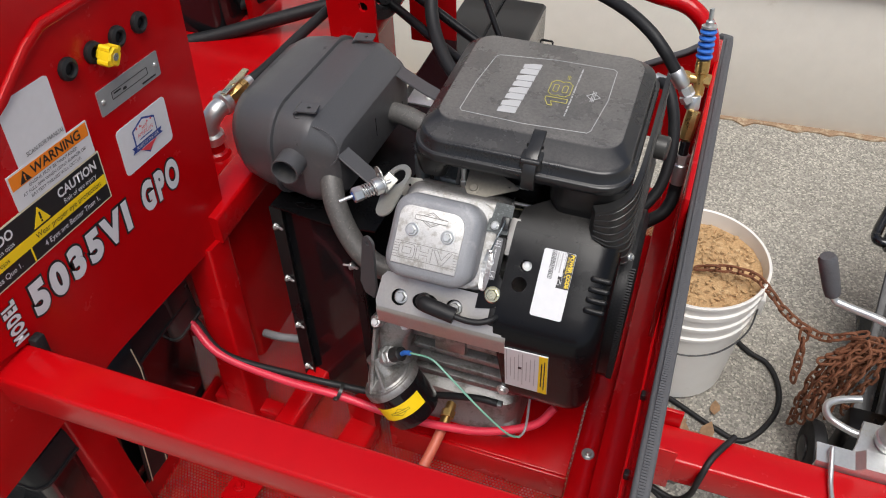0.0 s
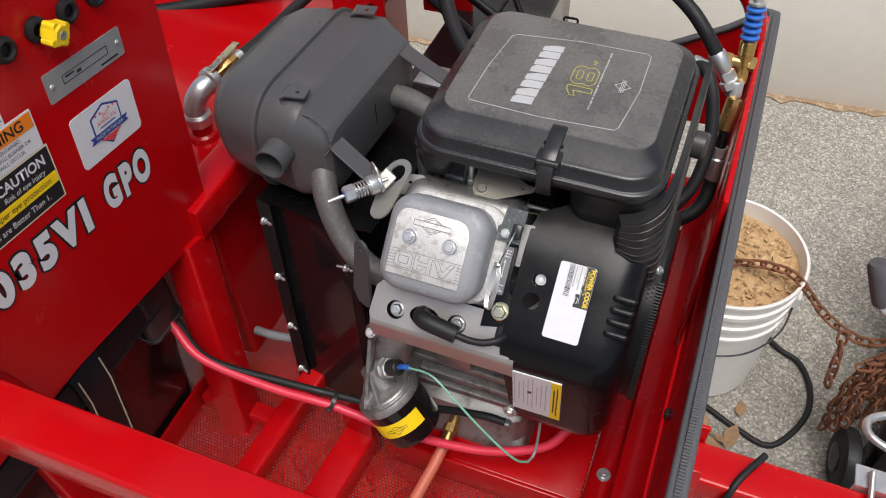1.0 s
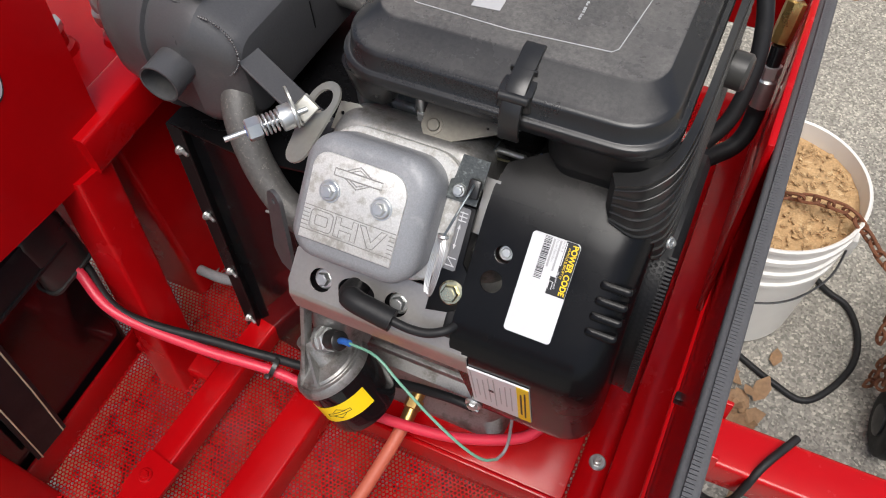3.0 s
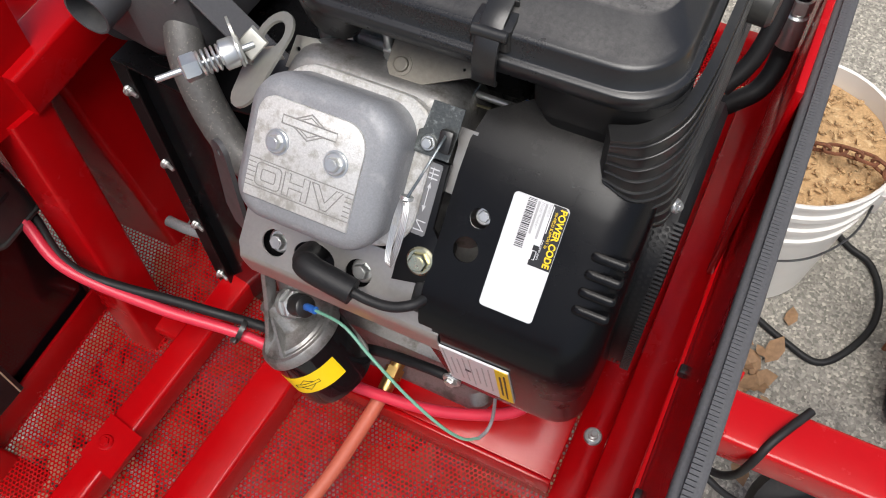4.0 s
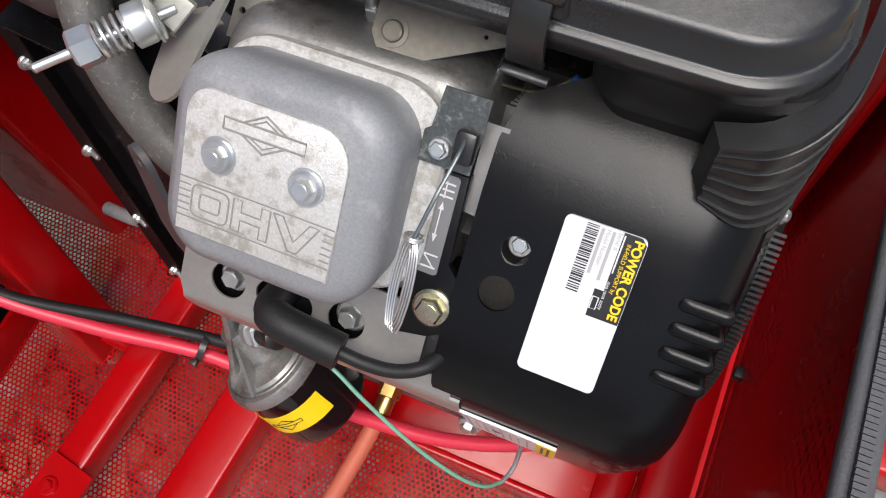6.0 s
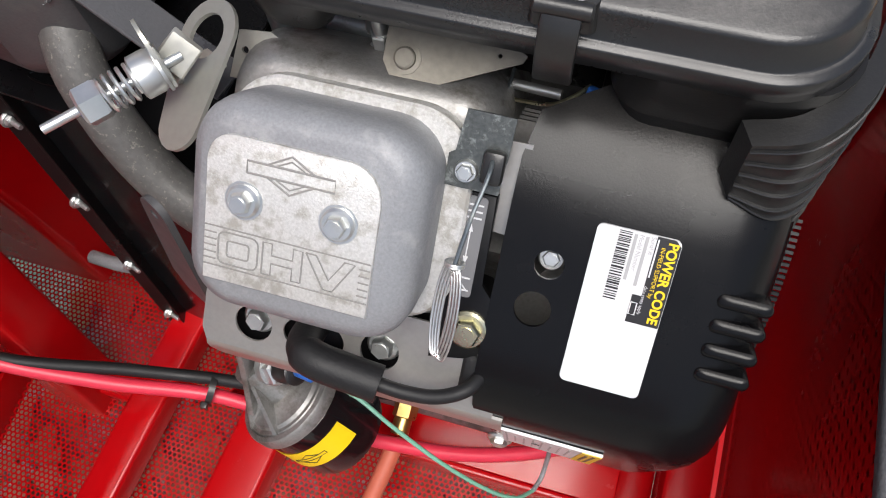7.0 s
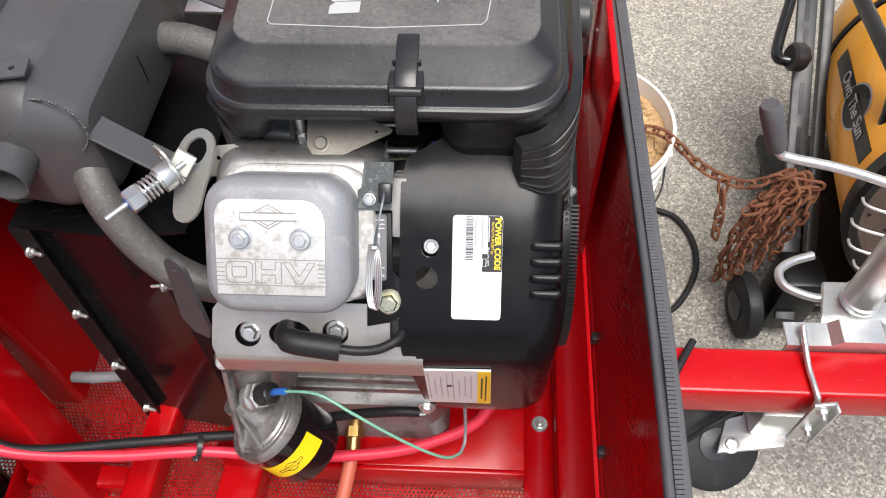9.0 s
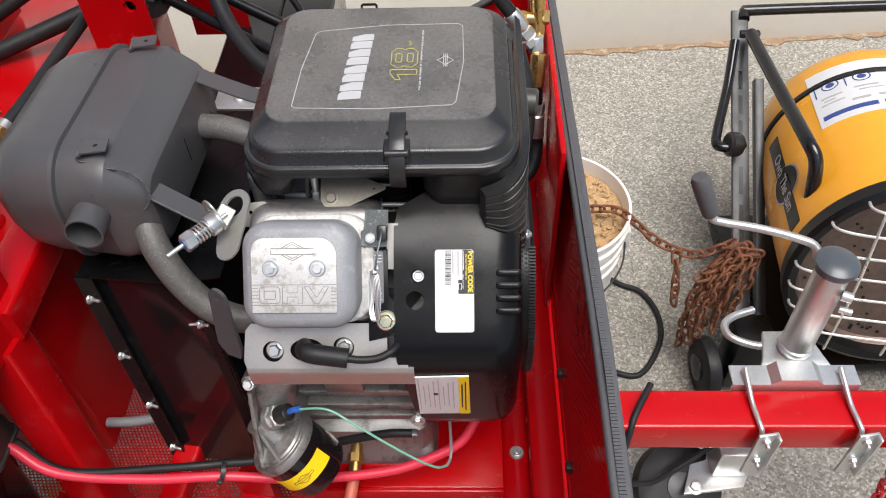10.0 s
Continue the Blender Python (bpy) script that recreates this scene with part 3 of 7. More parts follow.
def panel_decals():
    # data tag with rivets
    t = decal("data_tag", -0.1205, -0.0085, 0.107, 0.1385, STEEL_PLATE, 0.002, 0.001, "riveted bare metal data plate")
    for x in (-0.113, -0.016):
        bm = B()
        lathe(bm, [(0.0032, 0.001), (0.0028, 0.0022), (0.001, 0.003)], PF @ Matrix.Translation((x, 0.123, 0)), 12)
        part("rivet", bm, ZINC, t)
    bars("tag_frame", [(-0.098, 0.1275, 0.066, 0.0006), (-0.098, 0.1185, 0.066, 0.0006), (-0.098, 0.123, 0.0006, 0.0095), (-0.0326, 0.123, 0.0006, 0.0095), (-0.094, 0.1245, 0.012, 0.0018), (-0.078, 0.122, 0.006, 0.003), (-0.045, 0.1115, 0.026, 0.002)], PF @ Matrix.Translation((0, 0, 0.001)), INK, t)
    # shield sticker
    s = decal("shield_sticker", -0.109, -0.014, 0.017, 0.080, LABEL_WHITE, 0.006, 0.0006, "white sticker with red and blue shield")
    sh = [(-0.022, 0.017), (0, 0.026), (0.022, 0.017), (0.022, -0.006), (0.0, -0.024), (-0.022, -0.006)]
    bm = B()
    prism(bm, sh, 0.0006, 0.0009, PF @ Matrix.Translation((-0.061, 0.049, 0)))
    part("shield", bm, INK_BLUE, s, smooth=False)
    bm = B()
    prism(bm, [(x * 0.9, y * 0.9) for x, y in sh], 0.0009, 0.0012, PF @ Matrix.Translation((-0.061, 0.049, 0)))
    part("shield_field", bm, LABEL_WHITE, s, smooth=False)
    bm = B()
    prism(bm, [(-0.03, -0.001), (0.03, -0.001), (0.026, -0.005), (0.03, -0.009), (-0.03, -0.009), (-0.026, -0.005)], 0.0012, 0.0015, PF @ Matrix.Translation((-0.061, 0.047, 0)))
    part("ribbon", bm, INK_BLUE, s, smooth=False)
    bm = B()
    prism(bm, [(-0.016, -0.011), (0.016, -0.011), (0.0, -0.02)], 0.0012, 0.0015, PF @ Matrix.Translation((-0.061, 0.048, 0)))
    part("stripes", bm, INK_RED, s, smooth=False)
    text("ribbon_words", "MADE IN THE USA", at_panel(-0.061, 0.042, 0.0017), 0.0062, LABEL_WHITE, s, stretch=0.85)
    text("shield_words", "Still", at_panel(-0.061, 0.0625, 0.0014), 0.008, INK_RED, s)
    text("shield_words", "AMERICAN", at_panel(-0.061, 0.0555, 0.0014), 0.0075, INK_RED, s, stretch=0.8)
    bars("shield_line", [(-0.073, 0.0502, 0.024, 0.0012)], PF @ Matrix.Translation((0, 0, 0.0012)), INK_BLUE, s)
    bm = B()
    for x in (-0.075, -0.068, -0.054, -0.047):
        lathe(bm, [(0.0016, 0.0012), (0.0016, 0.0014)], PF @ Matrix.Translation((x, 0.066, 0)), 5)
    part("stars", bm, INK_RED, s, smooth=False)
    # white square sticker
    q = decal("manual_sticker", -0.247, -0.176, 0.112, 0.190, LABEL_WHITE, 0.006, 0.0005, "white square sticker for the manual")
    text("manual_words", "SCAN FOR MANUAL", at_panel(-0.205, 0.1265, 0.0008), 0.0072, INK, q, stretch=0.85)
    # warning decal
    w = decal("warning_decal", -0.266, -0.146, 0.077, 0.119, LABEL_WHITE, 0.001, 0.0008, "orange and white warning decal")
    decal("warning_band", -0.264, -0.148, 0.101, 0.117, LABEL_ORANGE, 0, 0.0012, parent=w)
    text("warning_word", "WARNING", at_panel(-0.197, 0.109, 0.0014), 0.0155, INK, w, bold=0.0003)
    tri_sign(w, -0.245, 0.109, 0.013, INK)
    for i, line in enumerate(("ENGINE MUST BE MAINTAINED", "AT FULL RPM WHEN USING BURNER OR", "BATTERY FAILURE WILL OCCUR.")):
        text("warning_text", line, at_panel(-0.206, 0.0965 - 0.0065 * i, 0.0011), 0.0056, INK, w, stretch=0.95)
    # caution decal in two languages
    c = decal("caution_decal", -0.40, -0.142, 0.012, 0.0765, CREAM, 0.001, 0.0005, "black and yellow bilingual caution decal")
    decal("caution_field", -0.398, -0.144, 0.014, 0.0745, INK, 0, 0.0009, parent=c)
    decal("caution_band", -0.398, -0.144, 0.0325, 0.0455, LABEL_YELLOW, 0, 0.0012, parent=c)
    decal("divider", -0.2705, -0.2685, 0.014, 0.0325, LABEL_YELLOW, 0, 0.0012, parent=c)
    text("caution_word", "CAUTION", at_panel(-0.183, 0.0635, 0.0012), 0.0155, LABEL_WHITE, c, bold=0.0004, stretch=0.9)
    text("caution_text", "Risk of eye injury", at_panel(-0.183, 0.0515, 0.0012), 0.0085, LABEL_WHITE, c, stretch=0.9)
    text("caution_text", "Wear proper eye protection", at_panel(-0.206, 0.039, 0.0015), 0.0098, INK, c, stretch=0.92)
    text("caution_text", "4 Eyes are Better Than 1.", at_panel(-0.206, 0.0235, 0.0012), 0.0098, LABEL_WHITE, c, stretch=0.9)
    text("caution_word", "CUIDADO", at_panel(-0.315, 0.0635, 0.0012), 0.0155, LABEL_WHITE, c, bold=0.0004, stretch=0.9)
    text("caution_text", "Riesgo de daño a los ojos", at_panel(-0.325, 0.0515, 0.0012), 0.0085, LABEL_WHITE, c, stretch=0.9)
    text("caution_text", "apropiada para los ojos", at_panel(-0.335, 0.039, 0.0015), 0.0085, INK, c, stretch=0.92)
    text("caution_text", "4 Ojos son Mejores Que 1.", at_panel(-0.335, 0.0235, 0.0012), 0.0098, LABEL_WHITE, c, stretch=0.9)
    tri_sign(c, -0.245, 0.059, 0.021, LABEL_YELLOW)
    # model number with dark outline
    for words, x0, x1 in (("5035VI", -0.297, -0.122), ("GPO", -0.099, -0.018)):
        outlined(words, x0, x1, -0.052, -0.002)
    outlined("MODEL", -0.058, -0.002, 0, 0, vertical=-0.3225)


def tri_sign(parent, x, y, h, mat):
    bm = B()
    prism(bm, [(-0.58 * h, -0.5 * h), (0.58 * h, -0.5 * h), (0, 0.5 * h)], 0.0012, 0.0016, PF @ Matrix.Translation((x, y, 0)))
    t = part("hazard_sign", bm, mat, parent, smooth=False)
    bars("exclamation", [(-0.05 * h, -0.02 * h, 0.1 * h, 0.4 * h), (-0.05 * h, -0.34 * h, 0.1 * h, 0.1 * h)], PF @ Matrix.Translation((x, y, 0.0016)), INK if mat is LABEL_YELLOW else LABEL_ORANGE, t)


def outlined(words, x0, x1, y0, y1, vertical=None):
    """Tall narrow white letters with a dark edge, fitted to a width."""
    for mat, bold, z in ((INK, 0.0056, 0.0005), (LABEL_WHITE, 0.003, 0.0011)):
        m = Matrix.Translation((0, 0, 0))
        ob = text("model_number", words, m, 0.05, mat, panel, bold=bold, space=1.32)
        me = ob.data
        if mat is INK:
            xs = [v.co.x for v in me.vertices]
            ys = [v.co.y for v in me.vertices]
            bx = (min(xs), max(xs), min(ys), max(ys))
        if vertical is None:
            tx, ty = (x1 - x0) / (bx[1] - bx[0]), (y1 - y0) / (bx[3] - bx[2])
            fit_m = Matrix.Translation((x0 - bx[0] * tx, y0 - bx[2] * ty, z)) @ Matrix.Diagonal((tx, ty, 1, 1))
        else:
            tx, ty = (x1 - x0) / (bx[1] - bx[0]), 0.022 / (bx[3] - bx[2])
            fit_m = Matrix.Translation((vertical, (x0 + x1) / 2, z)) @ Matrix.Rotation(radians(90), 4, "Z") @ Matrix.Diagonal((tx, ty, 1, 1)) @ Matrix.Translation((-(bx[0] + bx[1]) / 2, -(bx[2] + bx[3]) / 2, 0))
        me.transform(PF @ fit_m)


panel_decals()


def panel_fittings():
    for x in (-0.1485, -0.108, -0.067, -0.027):
        bm = B()
        lathe(bm, [(0.0062, 0.001), (0.0062, 0.005), (0.0085, 0.007), (0.0122, 0.005), (0.0128, 0.002), (0.0124, 0.0)], PF @ Matrix.Translation((x, 0.182, 0)), 28, False, False)
        lathe(bm, [(0.0061, 0.0005), (0.0061, 0.001)], PF @ Matrix.Translation((x, 0.182, 0)), 20)
        part("grommet", bm, BLACK_RUBBER, panel, "black rubber nozzle holder grommet")
    noz = thing("spray_nozzle", "yellow quick-connect spray nozzle pushed into a rubber grommet", "nozzle")
    m = PF @ Matrix.Translation((-0.100, 0.178, 0.004)) @ pose(0, 0, 0, 6, 4, 0)
    bm = B()
    lathe(bm, [(0.0085, 0), (0.0115, 0.004), (0.0115, 0.017), (0.0095, 0.019), (0.0045, 0.0185), (0.0045, 0.016)], m, 8, True, True)
    for i in range(4):
        a = math.pi / 2 * i + 0.4
        cyl(bm, m @ Vector((0.0105 * math.cos(a), 0.0105 * math.sin(a), 0.004)), m @ Vector((0.0105 * math.cos(a), 0.0105 * math.sin(a), 0.017)), 0.004, 8)
    part("body", bm, LABEL_YELLOW, noz, sharp=25)
    bm = B()
    lathe(bm, [(0.0044, 0.016), (0.0044, 0.0195), (0.0015, 0.0195), (0.0012, 0.017)], m, 14)
    part("tip", bm, ZINC, noz, "small steel nozzle tip")
    bm = B()
    box(bm, (-0.318, -0.095, 0.0), (-0.303, -0.06, 0.012), 0.003, PF)
    part("rubber_block", bm, BLACK_RUBBER, panel)


panel_fittings()


def deck_mesh():
    me = perforated(-0.80, 0.27, -0.44, 0.75, 0.0056, 0.0021, Matrix.Translation((0, 0, 0.632)), 1.0, "deck_mesh")
    part("deck_mesh", me, RED, trailer, "red perforated steel deck sheet")


deck_mesh()


def tank():
    t = thing("water_tank", "red painted steel tank with filler fittings on the trailer", "tank")
    bm = B()
    rloft(bm, [(-0.62, 0.42, 0.25, 0.36, 0.01, 0.635), (-0.62, 0.42, 0.25, 0.36, 0.01, 0.985), (-0.62, 0.42, 0.243, 0.353, 0.01, 0.992)])
    part("tank_box", bm, RED, t)
    tube_frame((-0.356, 0.009, 1.031), (-0.356, 0.75, 1.031), T, T, "tank_rail", t)
    bm = B()
    for p in ((-0.462, 0.205), (-0.52, 0.155)):
        lathe(bm, [(0.024, 0.992), (0.021, 1.0), (0.016, 1.003), (0.016, 1.022)], Matrix.Translation((p[0], p[1], 0)), 24)
    part("bung", bm, RED, t)
    bm = B()
    lathe(bm, [(0.017, 1.022), (0.019, 1.026), (0.019, 1.034), (0.012, 1.036)], Matrix.Translation((-0.52, 0.155, 0)), 8)
    box(bm, (-0.527, 0.148, 1.036), (-0.513, 0.162, 1.05), 0.001)
    part("plug", bm, ZINC, t, "square-head steel pipe plug")
    # elbow, ball valve and hose
    v = thing("ball_valve", "galvanised elbow with brass ball valve on the red tank", "valve")
    bm = B()
    lathe(bm, [(0.0195, 1.02), (0.0205, 1.024), (0.0205, 1.036), (0.017, 1.04)], Matrix.Translation((-0.462, 0.205, 0)), 20)
    pipe(bm, [(-0.462, 0.205, 1.03), (-0.463, 0.207, 1.052), (-0.455, 0.222, 1.07), (-0.448, 0.245, 1.074)], 0.0165, 18)
    lathe(bm, [(0.017, 0), (0.0205, 0.003), (0.0205, 0.014), (0.018, 0.016)], frame_to((-0.451, 0.234, 1.074), (0.2, 0.95, 0.05)), 20)
    part("elbow", bm, ZINC, v, "galvanised pipe elbow")
    m = frame_to((-0.447, 0.25, 1.076), (0.2, 0.95, 0.08))
    bm = B()
    lathe(bm, [(0.012, 0), (0.014, 0.004), (0.014, 0.012), (0.016, 0.016), (0.016, 0.03), (0.012, 0.034), (0.012, 0.045)], m, 8)
    part("body", bm, BRASS, v)
    bm = B()
    box(bm, (-0.006, -0.03, 0.018), (0.006, 0.045, 0.022), 0.001, Matrix.Translation((-0.443, 0.268, 1.076)))
    cyl(bm, (-0.443, 0.268, 1.088), (-0.443, 0.268, 1.10), 0.005)
    part("handle", bm, YELLOW_ZINC, v)
    bm = B()
    cyl(bm, (-0.438, 0.292, 1.08), (-0.434, 0.306, 1.081), 0.0105, 16)
    part("clamp", bm, ZINC, v)
    single("fuel_hose", pipe(B(), [(-0.441, 0.28, 1.079), (-0.425, 0.34, 1.083), (-0.41, 0.45, 1.088), (-0.385, 0.56, 1.10), (-0.34, 0.66, 1.13)], 0.0095, 12), BLACK_RUBBER, "black rubber hose pushed onto the brass valve", "hose")
    single("supply_hose", pipe(B(), [(-0.95, 0.40, 0.97), (-0.72, 0.50, 0.985), (-0.55, 0.58, 1.02), (-0.40, 0.66, 1.05), (-0.3, 0.72, 1.06)], 0.014, 14), BLACK_RUBBER, "thick black rubber hose lying across the red tank", "hose")
    single("supply_hose", pipe(B(), [(-0.95, 0.52, 0.98), (-0.70, 0.60, 1.0), (-0.55, 0.66, 1.06), (-0.42, 0.74, 1.12)], 0.012, 12), BLACK_RUBBER, "black rubber hose beside the red mast", "hose")
    # mast with holes, and gear behind it
    bm = B()
    plate(bm, [(-0.04, 0.95), (0.055, 0.95), (0.055, 1.6), (-0.04, 1.6)], [ring(0.032, 1.075, 0.009), ring(0.032, 1.135, 0.009), ring(0.032, 1.195, 0.009)], -0.003, 0.003, basis((-0.335, 0.50, 0), (1, 0, 0), (0, 0, 1)))
    part("mast", bm, RED, trailer, "red drilled mast plate")
    bm = B()
    box(bm, (-0.378, 0.503, 0.95), (-0.37, 0.60, 1.6), 0.002)
    part("mast_side", bm, RED, trailer)
    bm = B()
    box(bm, (-0.30, 0.70, 0.95), (-0.20, 0.706, 1.5), 0.002)
    part("mast_back", bm, RED, trailer)


tank()


# ---- engine ----
engine = thing("engine", "black and silver air-cooled V-twin petrol engine bolted to deck", "engine", (0, 0, 0))
EN = Vector((0, -1, 1)).normalized()
EU = Vector((0, 1, 1)).normalized()
CM = basis((0.004, -0.002, 1.1435), (1, 0, 0), EU)      # x: crank, y: up the slope, z: out of the cylinder


def cm(x, u, n):
    return CM @ Vector((x, u, n))


def crankcase():
    bm = B()
    rloft(bm, [(0.02, 0.2, 0.115, 0.195, 0.02, 0.697), (0.02, 0.2, 0.115, 0.195, 0.02, 0.712), (0.025, 0.2, 0.105, 0.188, 0.03, 0.722), (0.03, 0.2, 0.10, 0.18, 0.03, 0.765), (0.03, 0.2, 0.10, 0.165, 0.03, 0.775), (0.03, 0.2, 0.10, 0.16, 0.03, 1.06)])
    c = part("crankcase", bm, CAST, engine, "grey cast aluminium crankcase with ribs")
    for z, y in ((0.80, 0.034), (0.835, 0.03), (0.868, 0.03), (0.905, 0.026)):
        bm = B()
        box(bm, (-0.06, y - 0.012, z - 0.006), (0.125, 0.08, z + 0.006), 0.003)
        part("case_rib", bm, CAST, c)
    bm = B()
    box(bm, (0.0, 0.008, 0.885), (0.05, 0.05, 0.925), 0.005)
    part("case_boss", bm, CAST, c)
    for x, z in ((-0.075, 0.725),):
        bm = B()
        box(bm, (x - 0.018, -0.01, 0.6975), (x + 0.018, 0.03, 0.716), 0.004)
        part("mount_foot", bm, CAST, c)
    bm = B()
    rloft(bm, [(0.012, 0.002, 0.071, 0.066, 0.02, -0.22), (0.012, 0.002, 0.073, 0.067, 0.02, -0.12), (0.012, 0.002, 0.074, 0.068, 0.022, -0.090), (0.012, 0.0015, 0.0735, 0.0665, 0.022, -0.080), (0.012, 0.0005, 0.0725, 0.0645, 0.022, -0.070), (0.012, -0.001, 0.071, 0.062, 0.022, -0.063), (0.012, -0.003, 0.069, 0.059, 0.022, -0.058), (0.012, -0.005, 0.067, 0.056, 0.022, -0.0565)], CM, 6)
    part("cylinder_head", bm, CAST, engine, "satin cast aluminium cylinder head", sharp=50)
    for i in range(9):
        bm = B()
        rloft(bm, [(0.12, -0.035, 0.06, 0.075, 0.01, -0.122 - 0.011 * i), (0.12, -0.035, 0.06, 0.075, 0.01, -0.125 - 0.011 * i)], CM, 3)
        part("cooling_fin", bm, CAST, engine)
    for x, u in ((-0.038, 0.054), (0.05, 0.054)):
        bm = B()
        hexbolt(bm, cm(x, u, -0.078), EU + EN * 0.4, 0.005, 0.009, 0.007)
        part("head_bolt", bm, YELLOW_ZINC, engine)


crankcase()


# darker cast tone that paints in the shade along the raised relief's edges
EDGE_SHADE = surface("shaded_cast_edge", (0.27, 0.264, 0.25), 0.6, 0.3, grain=900, vary=0.3)


def valve_cover():
    bm = B()
    rloft(bm, [(0.012, -0.004, 0.066, 0.058, 0.032, -0.056), (0.012, -0.004, 0.066, 0.058, 0.032, -0.047), (0.012, -0.004, 0.0645, 0.0565, 0.031, -0.0455)], CM, 8)
    part("cover_flange", bm, MACHINED, engine, "bright cast cover flange")
    bm = B()
    rloft(bm, [(0.006, -0.006, 0.0588, 0.0545, 0.028, -0.0455), (0.0050, -0.0072, 0.0598, 0.0558, 0.028, -0.026), (0.0047, -0.0075, 0.0592, 0.0552, 0.027, -0.0185), (0.004, -0.0078, 0.0565, 0.0528, 0.025, -0.0125), (0.003, -0.0075, 0.0508, 0.0475, 0.021, -0.0092), (0.0022, -0.0073, 0.0485, 0.0450, 0.019, -0.0082)], CM, 8)
    vc = part("valve_cover", bm, VCOVER, engine, "grey rounded cast valve cover", sharp=50)
    # bright face: square below, round above
    out = [(-0.0425, -0.0455), (0.0445, -0.0455)] + [(0.0265 + 0.018 * math.cos(radians(a)), 0.013 + 0.018 * math.sin(radians(a))) for a in range(0, 91, 15)] + [(-0.0295 + 0.013 * math.cos(radians(a)), 0.018 + 0.013 * math.sin(radians(a))) for a in range(90, 181, 15)]
    bm = B()
    prism(bm, out, -0.0095, -0.0058, CM, 0.0006)
    fp = part("face_plate", bm, MACHINED, vc, "bright bare cast face with raised letters")
    lz = -0.0056
    for u in (-0.0165, -0.0200, -0.0235, -0.0270, -0.0305, -0.0340, -0.0375):
        for x0, x1 in ((-0.0420, -0.0355), (0.0385, 0.0440)) if u not in (-0.0165, -0.0375) else ((-0.0420, 0.0440),):
            bm = B()
            box(bm, (x0, u - 0.0004, -0.0060), (x1, u + 0.0004, -0.0054), 0.0001, CM, 1)
            part("relief_line", bm, EDGE_SHADE, fp)

    def stroke(outline):
        bm = B()
        sweep(bm, [cm(x, u, lz) for x, u in outline + outline[:2]], rrect(0, 0, 0.00042, 0.0003, 0.0001, 1), up=EN)
        part("relief_stroke", bm, EDGE_SHADE, fp)
    stroke(rrect(-0.0240, -0.0270, 0.0105, 0.0085, 0.0035, 3))
    stroke(rrect(-0.0240, -0.0270, 0.0058, 0.0042, 0.0015, 3))
    stroke([(-0.0110, -0.0355), (-0.0062, -0.0355), (-0.0062, -0.0290), (0.0048, -0.0290), (0.0048, -0.0355), (0.0096, -0.0355), (0.0096, -0.0185), (0.0048, -0.0185), (0.0048, -0.0247), (-0.0062, -0.0247), (-0.0062, -0.0185), (-0.0110, -0.0185)])
    stroke([(0.0112, -0.0185), (0.0165, -0.0185), (0.0238, -0.0300), (0.0311, -0.0185), (0.0364, -0.0185), (0.0262, -0.0355), (0.0214, -0.0355)])
    # cast badge outline
    bm = B()
    bar_ = [(-0.022, 0.0145), (-0.022, 0.0205), (0.022, 0.0205), (0.022, 0.0145), (-0.022, 0.0145)]
    sweep(bm, [cm(x, u, lz) for x, u in bar_], rrect(0, 0, 0.0005, 0.0005, 0.0002, 1), up=EN)
    for s in (1, -1):
        sweep(bm, [cm(x, 0.0175 + s * u, lz) for x, u in ((-0.0115, 0.0032), (0, 0.0095), (0.0115, 0.0032))], rrect(0, 0, 0.0005, 0.0005, 0.0002, 1), up=EN)
        sweep(bm, [cm(x, 0.0175 + s * u, lz) for x, u in ((-0.0075, 0.0032), (0, 0.007), (0.0075, 0.0032), (-0.0075, 0.0032))], rrect(0, 0, 0.0004, 0.0004, 0.0002, 1), up=EN)
    part("cast_badge", bm, EDGE_SHADE, fp)
    for x, s in ((-0.0225, 0.3), (0.0255, 0.1)):
        bm = B()
        lathe(bm, [(0.0098, -0.0058), (0.0098, -0.0052), (0.0092, -0.0052)], CM @ Matrix.Translation((x, 0, 0)), 28)
        hexbolt(bm, cm(x, 0, -0.0052), EN, 0.0056, 0.0062, 0.0084, spin=s)
        part("cover_bolt", bm, ZINC, vc)


valve_cover()


